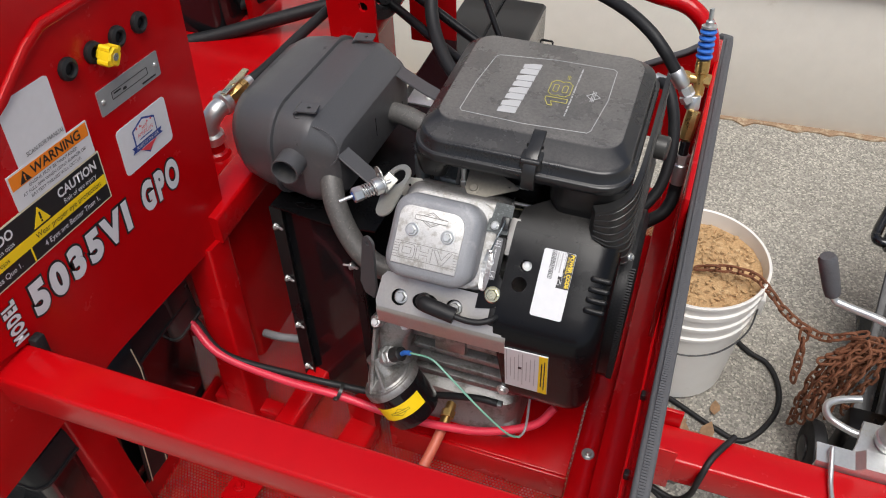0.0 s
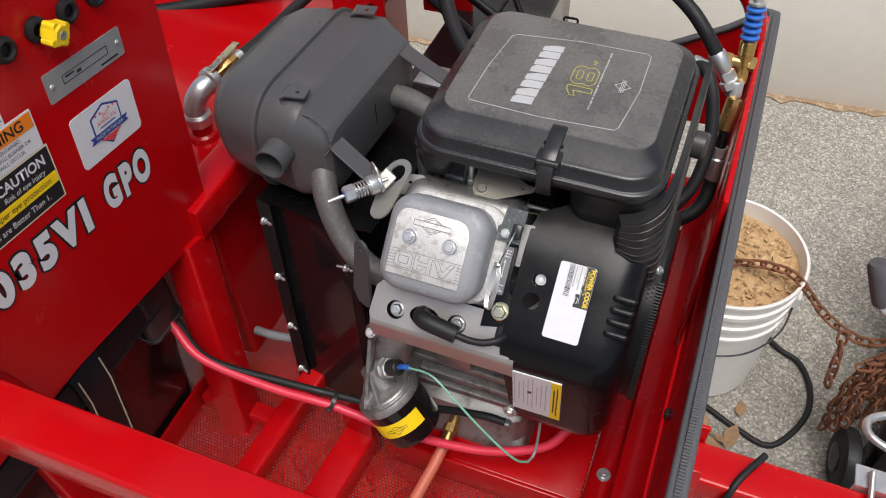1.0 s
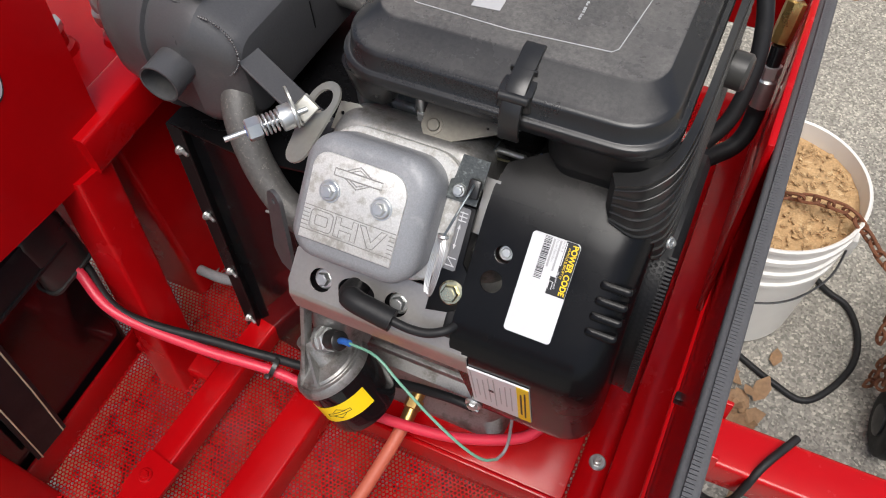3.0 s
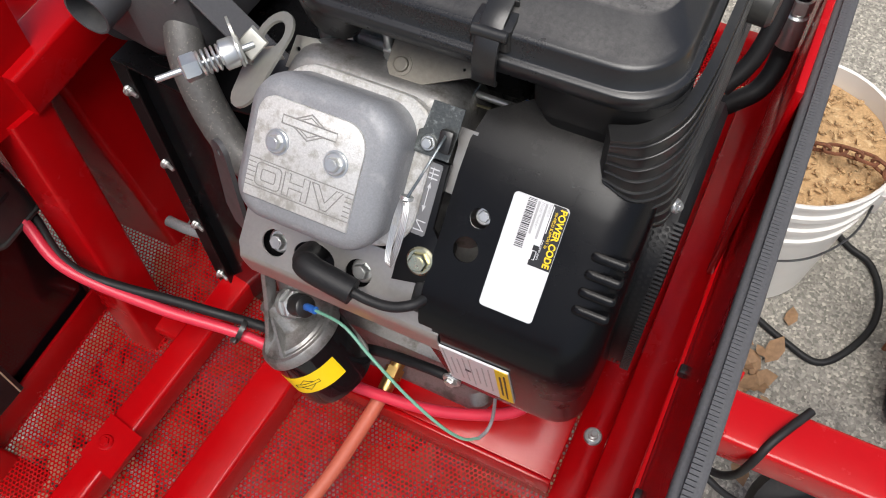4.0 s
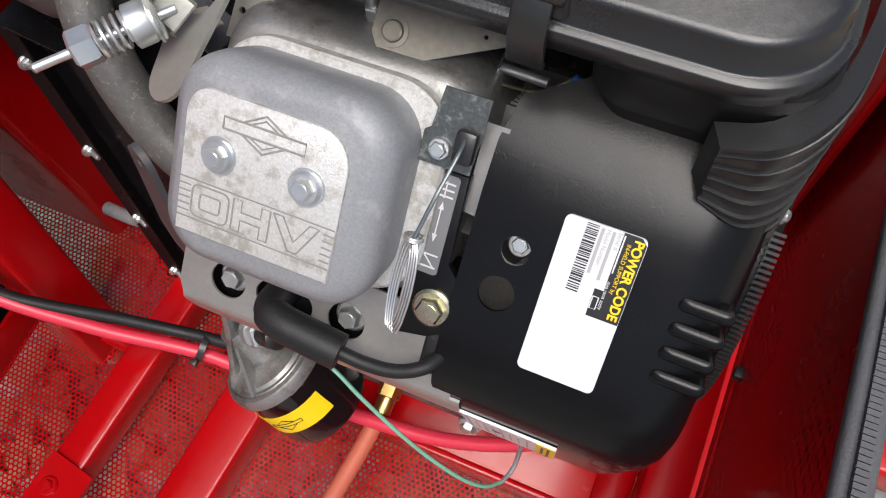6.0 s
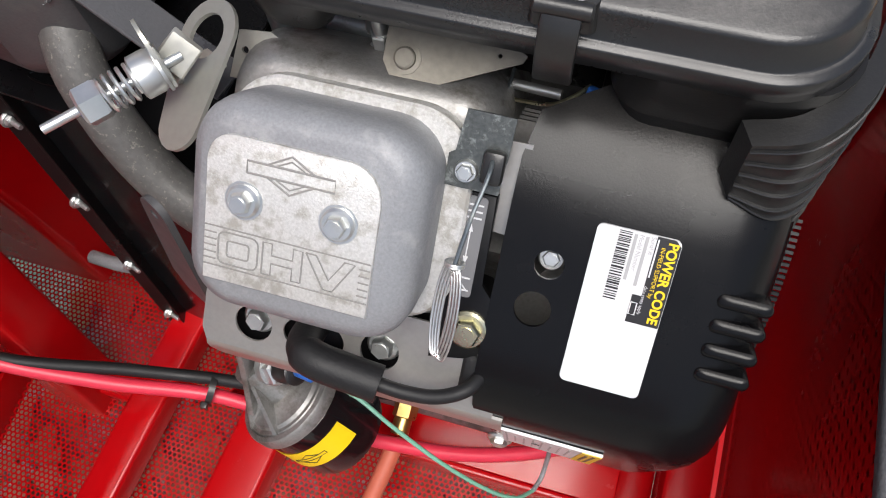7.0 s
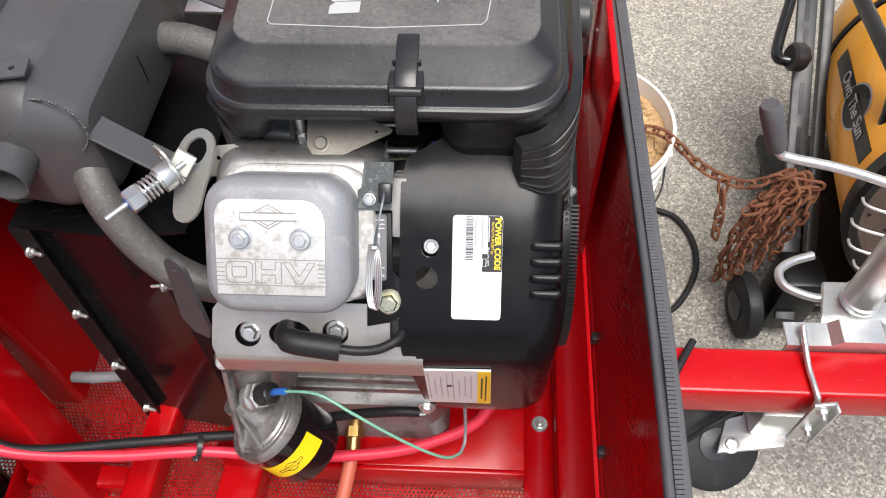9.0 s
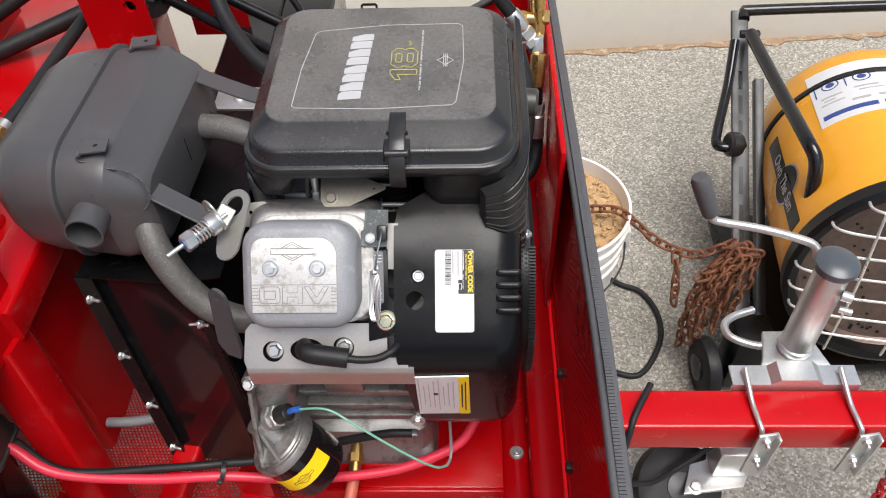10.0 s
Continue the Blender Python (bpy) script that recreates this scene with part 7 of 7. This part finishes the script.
# ---- jack ----
def jack():
    j = thing("tongue_jack", "zinc-plated swivel trailer jack clamped to red tongue", "jack")
    bm = B()
    cyl(bm, (0.777, 0.325, 0.40), (0.777, 0.33, 0.740), 0.0285, 36, 0.001)
    tube = part("tube", bm, ZINC, j, "shiny zinc jack tube")
    bm = B()
    lathe(bm, [(0.0345, 0.0), (0.036, 0.004), (0.035, 0.014), (0.025, 0.021), (0.008, 0.023)], frame_to((0.777, 0.33, 0.738), (0, 0.0, 1)), 32)
    part("cap", bm, CLEAR_CAP, j, "dark plastic jack cap")
    bm = B()
    lathe(bm, [(0.030, 0), (0.032, 0.003), (0.032, 0.014), (0.0295, 0.016)], frame_to((0.777, 0.327, 0.515), (0, 0, 1)), 32)
    part("collar", bm, ZINC, j)
    for p0, p1, r in (((0.792, 0.302, 0.70), (0.807, 0.295, 0.70), 0.009), ((0.799, 0.30, 0.665), (0.817, 0.292, 0.665), 0.006)):
        part("stud", cyl(B(), p0, p1, r, 14), ZINC, j)
    bm = B()
    pipe(bm, [(0.777, 0.355, 0.685), (0.776, 0.380, 0.698), (0.772, 0.395, 0.714), (0.75, 0.405, 0.722), (0.69, 0.430, 0.722), (0.627, 0.450, 0.719), (0.609, 0.455, 0.724), (0.602, 0.460, 0.745)], 0.0075, 14)
    part("crank_arm", bm, ZINC, j, "bent zinc crank arm")
    bm = B()
    g0, g1 = Vector((0.605, 0.459, 0.728)), Vector((0.570, 0.470, 0.811))
    lathe(bm, [(0.011, 0), (0.0145, 0.004), (0.0155, 0.02), (0.0165, 0.06), (0.0165, 0.084), (0.013, 0.091)], frame_to(g0, g1 - g0), 10)
    part("grip", bm, GREY_RUBBER, j, "grey ribbed plastic crank grip")
    # mounting plate, dished in the middle
    bm = B()
    pts = [(0.642, 0.528), (0.708, 0.528), (0.722, 0.542), (0.784, 0.542), (0.798, 0.528), (0.862, 0.528)]
    loops = [[Vector((x, y, z)) for y, z in ((0.2352, z0), (0.2352, z0 + 0.0045), (0.275, z0 + 0.0045), (0.275, z0))] for x, z0 in pts]
    rings(bm, loops)
    loops = [[Vector((x, y, z)) for y, z in ((0.2352, 0.44), (0.2352, z0), (0.2402, z0), (0.2402, 0.44))] for x, z0 in pts]
    rings(bm, loops)
    part("mount_plate", bm, ZINC, j, "bent zinc mounting plate")
    bm = B()
    prism(bm, [(0.705, 0.278), (0.838, 0.278), (0.826, 0.31), (0.812, 0.365), (0.73, 0.365), (0.718, 0.31)], 0.500, 0.510, I4, 0.002)
    part("swivel_plate", bm, ZINC, j)
    bm = B()
    pipe(bm, [(0.745, 0.340, 0.497), (0.71, 0.343, 0.497), (0.672, 0.362, 0.497), (0.668, 0.390, 0.496), (0.69, 0.410, 0.496), (0.730, 0.425, 0.496)], 0.0075, 14)
    part("pull_pin", bm, ZINC, j, "hooked zinc pull pin")
    for x in (0.665, 0.831):
        u = B()
        pipe(u, [(x, 0.262, 0.45), (x, 0.262, 0.535), (x, 0.250, 0.542), (x + 0.003, 0.20, 0.5275), (x + 0.006, 0.165, 0.527), (x + 0.010, 0.150, 0.515), (x + 0.016, 0.148, 0.44), (x + 0.016, 0.148, 0.42)], 0.0048, 10, 4)
        part("u_bolt", u, ZINC, j)
        bm = B()
        m = pose(x + 0.016, 0.147, 0.47, 0, 0, 8)
        box(bm, (-0.017, -0.008, -0.075), (0.017, -0.003, 0.058), 0.001, m)
        box(bm, (0.014, -0.02, -0.075), (0.018, -0.003, 0.058), 0.001, m)
        st = part("clamp_strap", bm, ZINC, j, "zinc clamp strap")
        for z in (0.042, -0.025):
            bm = B()
            hexbolt(bm, m @ Vector((-0.002, -0.008, z)), (0, -1, 0), 0.0085, 0.008, 0.011, 0.006)
            part("clamp_nut", bm, ZINC, st)
    # folded foot wheel below the tongue
    bm = B()
    lathe(bm, [(0.02, -0.024), (0.075, -0.024), (0.088, -0.018), (0.09, 0.0), (0.088, 0.018), (0.075, 0.024), (0.02, 0.024)], frame_to((0.60, 0.20, 0.20), (0.15, -0.5, 0.86)), 36)
    w = part("caster_wheel", bm, BLACK_RUBBER, j, "black rubber caster wheel")
    bm = B()
    lathe(bm, [(0.03, 0.024), (0.03, 0.027), (0.012, 0.03)], frame_to((0.60, 0.20, 0.20), (0.15, -0.5, 0.86)), 20)
    part("hub", bm, DARK_METAL, w)
    bm = B()
    prism(bm, [(0.60, 0.165), (0.72, 0.18), (0.76, 0.25), (0.72, 0.28), (0.64, 0.27)], 0.232, 0.240, I4, 0.002)
    box(bm, (0.66, 0.20, 0.238), (0.75, 0.27, 0.33), 0.008)
    cyl(bm, (0.767, 0.32, 0.40), (0.73, 0.26, 0.27), 0.024, 20)
    part("caster_fork", bm, ZINC, j, "zinc caster fork")
    hb = B()
    hexbolt(hb, (0.625, 0.18, 0.24), (0, -0.2, 1), 0.011, 0.008, 0.016)
    part("fork_bolt", hb, ZINC, j)


jack()


# ---- heater ----
HOT = surface("heat_stained_steel", (0.14, 0.10, 0.085), 0.5, 0.6, grain=60, vary=0.4, bump=0.1, wear=(0.2, 0.13, 0.09), wear_scale=10, wear_at=0.5)
WIRE = surface("bright_wire", (0.75, 0.74, 0.7), 0.35, 0.7)


def heater():
    h = thing("torpedo_heater", "orange-yellow drum heater on a black wheeled tube frame", "heater", (-0.045, 0, 0))
    back, front = Vector((1.211, 1.004, 0.366)), Vector((1.144, 0.552, 0.432))
    ax = (front - back).normalized()
    L = (front - back).length
    m = frame_to(back, ax)
    bm = B()
    lathe(bm, [(0.17, -0.135), (0.215, -0.128), (0.236, -0.105), (0.242, -0.07), (0.242, 0.0), (0.242, L - 0.012), (0.236, L)], m, 72, True, False)
    drum = part("drum", bm, YELLOW, h, "orange-yellow painted drum")
    bm = B()
    lathe(bm, [(0.242, 0.0), (0.2465, 0.003), (0.2465, 0.018), (0.242, 0.021)], m, 72, False, False)
    part("rear_band", bm, BLACK_SATIN, drum, "black rear band")
    bm = B()
    lathe(bm, [(0.242, L - 0.03), (0.248, L - 0.026), (0.249, L + 0.006), (0.238, L + 0.012), (0.222, L + 0.008), (0.218, L - 0.02)], m, 72, False, False)
    part("front_rim", bm, BLACK_SATIN, drum, "black front rim")
    bm = B()
    lathe(bm, [(0.222, L - 0.01), (0.21, L - 0.03), (0.12, L - 0.05), (0.02, L - 0.055)], m, 56, False, True)
    cone = part("burner_cone", bm, HOT, drum, "heat-stained perforated burner cone")
    bm = B()
    rnd = random.Random(2)
    for k in range(90):
        r, a = 0.05 + 0.15 * math.sqrt(rnd.random()), rnd.uniform(0, 6.28)
        z = L - 0.05 + 0.02 * (r / 0.21) + 0.001
        lathe(bm, [(0.004, z), (0.0035, z + 0.001)], m @ Matrix.Translation((r * math.cos(a), r * math.sin(a), 0)), 6)
    tagged(part("cone_holes", bm, BLACK_SATIN, cone, smooth=False), kind="stuff")
    # wire guard of level wires
    side = Vector((0, 0, 1)).cross(ax).normalized()
    upv = ax.cross(side)
    for i in range(7):
        z = 0.19 - 0.055 * i
        w = math.sqrt(max(0.0, 0.238 ** 2 - z * z))
        c = front + upv * z
        bm = B()
        pipe(bm, [c - side * w, c - side * (w * 0.95) + ax * 0.035, c - side * w * 0.5 + ax * 0.05, c + side * w * 0.5 + ax * 0.05, c + side * (w * 0.95) + ax * 0.035, c + side * w], 0.003, 8, 4)
        part("guard_wire", bm, WIRE, h)
    for s in (-0.12, 0.0, 0.12):
        bm = B()
        pipe(bm, [front + side * s + upv * 0.19 + ax * 0.045, front + side * s + ax * 0.056, front + side * s - upv * 0.20 + ax * 0.035], 0.003, 8, 4)
        part("guard_wire", bm, WIRE, h)
    # wrap-round label and the dark badge strip

    def on_drum(a, s, r=0.2428):
        return m @ Vector((r * math.cos(a), r * math.sin(a), s))
    up = m.inverted().to_3x3() @ Vector((0, 0, 1))
    a_top = math.atan2(up.y, up.x)
    lf = m.inverted().to_3x3() @ Vector((-1, 0, 0))
    sg = 1 if math.sin(math.atan2(lf.y, lf.x) - a_top) > 0 else -1

    def patch(name, t0, t1, s0, s1, mat, parent, r=0.2428):
        bm = B()
        loops = []
        for i in range(13):
            a = a_top + sg * radians(t0 + (t1 - t0) * i / 12)
            loops.append([on_drum(a, s0, r), on_drum(a, s1, r), on_drum(a, s1, r - 0.001), on_drum(a, s0, r - 0.001)])
        rings(bm, loops)
        return part(name, bm, mat, parent)
    lab = patch("drum_label", -40, 45.5, -0.045, 0.18, LABEL_WHITE, drum, 0.2432)
    lab["label"] = "white printed label wrapped over the drum"
    for k, (t0, t1, s, w) in enumerate(((41, 30, 0.075, 0.005), (40, 34, 0.088, 0.004), (42, 30, 0.101, 0.004), (24, 12, 0.070, 0.005), (22, 10, 0.084, 0.004), (27, 18, 0.118, 0.008), (14, 6, 0.116, 0.008), (43, 16, 0.150, 0.016), (13, -10, 0.150, 0.016), (43.2, 42.6, 0.035, 0.05), (27.2, 26.6, 0.03, 0.05))):
        patch("label_print", t0, t1, s - w / 2, s + w / 2, INK_BLUE if k > 6 else INK_GREY, lab, 0.2436)
    for t0 in (34.5, 18.5):
        for mat, k, r in ((INK_BLUE, 1.0, 0.2436), (LABEL_WHITE, 0.84, 0.2438), (INK_BLUE, 0.5, 0.2440)):
            bm = B()
            bm.faces.new([bm.verts.new(on_drum(a_top + sg * radians(t0 + 4.6 * k * math.cos(math.pi * i / 10)), 0.03 + 0.0195 * k * math.sin(math.pi * i / 10), r)) for i in range(20)])
            part("round_mark", bm, mat, lab)
    strip = patch("badge_strip", 71.5, 80.5, 0.07, 0.40, BLACK_SATIN, drum, 0.2434)
    strip["label"] = "black slanted badge strip with pale words"
    for mat, k, r in ((PRINT_SILVER, 1.0, 0.2436), (BLACK_SATIN, 0.90, 0.2440)):
        bm = B()
        rim = [on_drum(a_top + sg * radians(75 + 11 * k * math.cos(2 * math.pi * i / 28)), 0.25 + 0.056 * k * math.sin(2 * math.pi * i / 28), r) for i in range(28)]
        vs = [bm.verts.new(p) for p in rim]
        bm.faces.new(vs)
        part("badge_oval", bm, mat, strip)
    a = a_top + sg * radians(75.5)
    p = on_drum(a, 0.24, 0.2450)
    nrm = (p - m @ Vector((0, 0, 0.24))).normalized()
    text("badge_words", "Own The Sun", basis(p, ax, nrm.cross(ax)), 0.036, PRINT_SILVER, strip, bold=0.0006)
    # frame
    A, Bq = Vector((0.872, 0.52, 0.10)), Vector((0.917, 1.29, 0.600))
    bm = B()
    sweep(bm, [A, A.lerp(Bq, 0.35), Bq], rrect(0, 0, 0.021, 0.006, 0.003, 2), up=(0, 0, 1))
    part("side_arm", bm, DARK_METAL, h, "dark flat steel side arm")
    side_n = (Bq - A).normalized()
    am = basis(A, side_n, Vector((1, 0, 0)))
    for k, w in ((0.40, 0.05), (0.52, 0.035), (0.66, 0.024), (0.73, 0.024), (0.80, 0.024)):
        bm = B()
        c = (Bq - A).length * k
        for z in (-0.0068, 0.0062):
            box(bm, (c - w, -0.005, z), (c + w, 0.005, z + 0.0006), 0.0, am)
        part("arm_slot", bm, BLACK_SATIN, h)
    bm = B()
    box(bm, (-0.004, -0.006, -0.006), (0.045, 0.012, 0.006), 0.002, Matrix.Translation(Bq + Vector((0.0, -0.06, -0.028))))
    part("arm_tab", bm, DARK_METAL, h, "small dark steel stop tab")
    bm = B()
    sweep(bm, [(0.925, 0.56, 0.10), (0.968, 1.17, 0.475)], rrect(0, 0, 0.012, 0.012, 0.003, 2))
    part("side_tube", bm, DARK_METAL, h, "dark square steel tube")
    bm = B()
    pipe(bm, [(1.50, 1.31, 0.60), (1.30, 1.305, 0.60), (0.96, 1.295, 0.60), (0.93, 1.29, 0.597), (0.925, 1.265, 0.592)], 0.014, 14, 6)
    part("rear_handle", bm, BLACK_GLOSS, h, "glossy black tube handle")
    bm = B()
    pipe(bm, [(0.928, 1.207, 0.59), (0.937, 0.95, 0.602), (0.942, 0.79, 0.612), (0.954, 0.745, 0.595), (0.957, 0.718, 0.55), (0.960, 0.702, 0.48), (0.953, 0.700, 0.44)], 0.015, 14, 6)
    part("side_handle", bm, BLACK_GLOSS, h, "glossy black bent tube handle")
    bm = B()
    pipe(bm, [(0.90, 1.22, 0.56), (0.875, 1.12, 0.50), (0.835, 1.0, 0.45), (0.83, 0.965, 0.44), (0.85, 0.955, 0.44), (0.88, 0.96, 0.44)], 0.012, 12, 6)
    part("stay_tube", bm, BLACK_GLOSS, h)
    bm = B()
    lathe(bm, [(0.008, -0.03), (0.012, -0.02), (0.026, -0.016), (0.030, -0.008), (0.030, 0.012), (0.024, 0.018)], frame_to((0.868, 0.96, 0.445), (-1, -0.1, 0.2)), 24)
    part("knob", bm, BLACK_PLASTIC, h, "round black clamp knob")
    bm = B()
    box(bm, (0.90, 0.55, 0.07), (1.45, 1.05, 0.105), 0.01)
    part("base_pan", bm, BLACK_SATIN, h)
    for x, y in ((0.80, 0.565), (1.42, 0.565)):
        bm = B()
        lathe(bm, [(0.03, -0.02), (0.062, -0.02), (0.074, -0.014), (0.077, 0.0), (0.074, 0.014), (0.062, 0.02), (0.03, 0.02)], frame_to((x, y, 0.077), (1, 0.1, 0)), 36)
        w = part("wheel", bm, BLACK_RUBBER, h, "small black rubber wheel")
        bm = B()
        lathe(bm, [(0.033, -0.018), (0.033, -0.024), (0.014, -0.03)], frame_to((x, y, 0.077), (1, 0.1, 0)), 24)
        cyl(bm, (x, y, 0.077), (x + (0.13 if x < 1 else -0.13), y + 0.02, 0.085), 0.012, 12)
        part("hub", bm, DARK_METAL, w)
    bm = B()
    box(bm, (0.84, 0.53, 0.03), (0.93, 0.62, 0.22), 0.01)
    part("leg", bm, BLACK_SATIN, h)
    for x in (0.93, 1.40):
        bm = B()
        box(bm, (x, 0.95, 0.0), (x + 0.03, 1.02, 0.09), 0.004)
        part("foot", bm, BLACK_SATIN, h)


heater()


# ---- ground clutter ----
single("extension_cord", pipe(B(), [(0.30, 0.70, 0.008), (0.44, 0.64, 0.008), (0.53, 0.60, 0.008), (0.61, 0.585, 0.008), (0.675, 0.68, 0.008), (0.685, 0.77, 0.008), (0.65, 0.85, 0.008), (0.58, 0.89, 0.008), (0.45, 1.02, 0.008)], 0.0075, 10), BLACK_RUBBER, "black rubber cord looped on the asphalt", "cord")
single("trailer_wire", pipe(B(), [(0.50, 0.24, 0.527), (0.465, 0.18, 0.528), (0.452, 0.15, 0.50), (0.445, 0.145, 0.44), (0.42, 0.15, 0.40), (0.36, 0.17, 0.40)], 0.006, 10), BLACK_RUBBER, "black wiring harness wrapped round the tongue", "cable")
single("trailer_wire", pipe(B(), [(0.36, 0.17, 0.40), (0.45, 0.14, 0.36), (0.52, 0.16, 0.30), (0.58, 0.20, 0.27), (0.66, 0.24, 0.30)], 0.0055, 10), BLACK_RUBBER, "black wire running under the tongue", "cable")


def leaves():
    rnd = random.Random(12)
    verts, faces = [], []

    def leaf(x, y, z, s):
        m = pose(x, y, z, rnd.uniform(-25, 25), rnd.uniform(-25, 25), rnd.uniform(0, 360))
        k = len(verts)
        for px, py, pz in ((-1, 0, 0.1), (-0.4, 0.5, 0), (0.3, 0.55, 0.15), (1, 0, 0.3), (0.3, -0.5, 0.1), (-0.4, -0.45, -0.05)):
            verts.append(tuple(m @ Vector((px * s, py * s, pz * s))))
        faces.append(tuple(range(k, k + 6)))
    for i in range(900):
        leaf(rnd.uniform(-0.8, 0.32), rnd.uniform(-0.6, 0.35), rnd.uniform(0.01, 0.05), rnd.uniform(0.015, 0.045))
    for i in range(40):
        leaf(0.40 + rnd.gauss(0.06, 0.05), 0.50 + rnd.gauss(0, 0.06), rnd.uniform(0.005, 0.03), rnd.uniform(0.015, 0.035))
    for p in ((0.60, 0.12), (0.75, 0.05), (0.52, 0.30), (0.9, 0.0)):
        leaf(p[0], p[1], 0.015, 0.03)
    me = bpy.data.meshes.new("leaves")
    me.from_pydata(verts, [], faces)
    me.materials.append(LEAF)
    tagged(new("dead_leaves", me), "brown dead leaves and litter under the trailer", "leaves", kind="stuff")


leaves()


def running_gear():
    # what carries the trailer: axle and wheels under the far deck
    tube_frame((-0.95, -0.45, 0.60), (-0.95, 0.80, 0.60), T, T, "rear_cross_beam", trailer)
    for y in (-0.60, 1.05):
        bm = B()
        lathe(bm, [(0.12, -0.08), (0.28, -0.085), (0.315, -0.06), (0.32, 0.0), (0.315, 0.06), (0.28, 0.085), (0.12, 0.08)], frame_to((-1.25, y, 0.32), (0, 1, 0)), 40)
        w = part("wheel", bm, BLACK_RUBBER, trailer, "black trailer tyre")
        bm = B()
        lathe(bm, [(0.19, -0.075), (0.17, -0.05), (0.05, -0.04)], frame_to((-1.25, y, 0.32), (0, 1, 0)), 32)
        part("rim", bm, ZINC, w)
    tube_frame((-1.25, -0.55, 0.32), (-1.25, 1.0, 0.32), T, T, "axle", trailer)
    for y in (-0.43, 0.76):
        tube_frame((-1.6, y, 0.575), (0.33, y, 0.575), T, 0.076, "side_beam", trailer)
    for y in (-0.43, 0.76):
        tube_frame((-1.25, y, 0.34), (-1.25, y, 0.54), T, T, "spring_hanger", trailer, up=(0, 1, 0))
    tube_frame((0.33, -0.455, 0.60), (0.33, 0.785, 0.60), T, 0.076, "nose_beam", trailer)


running_gear()
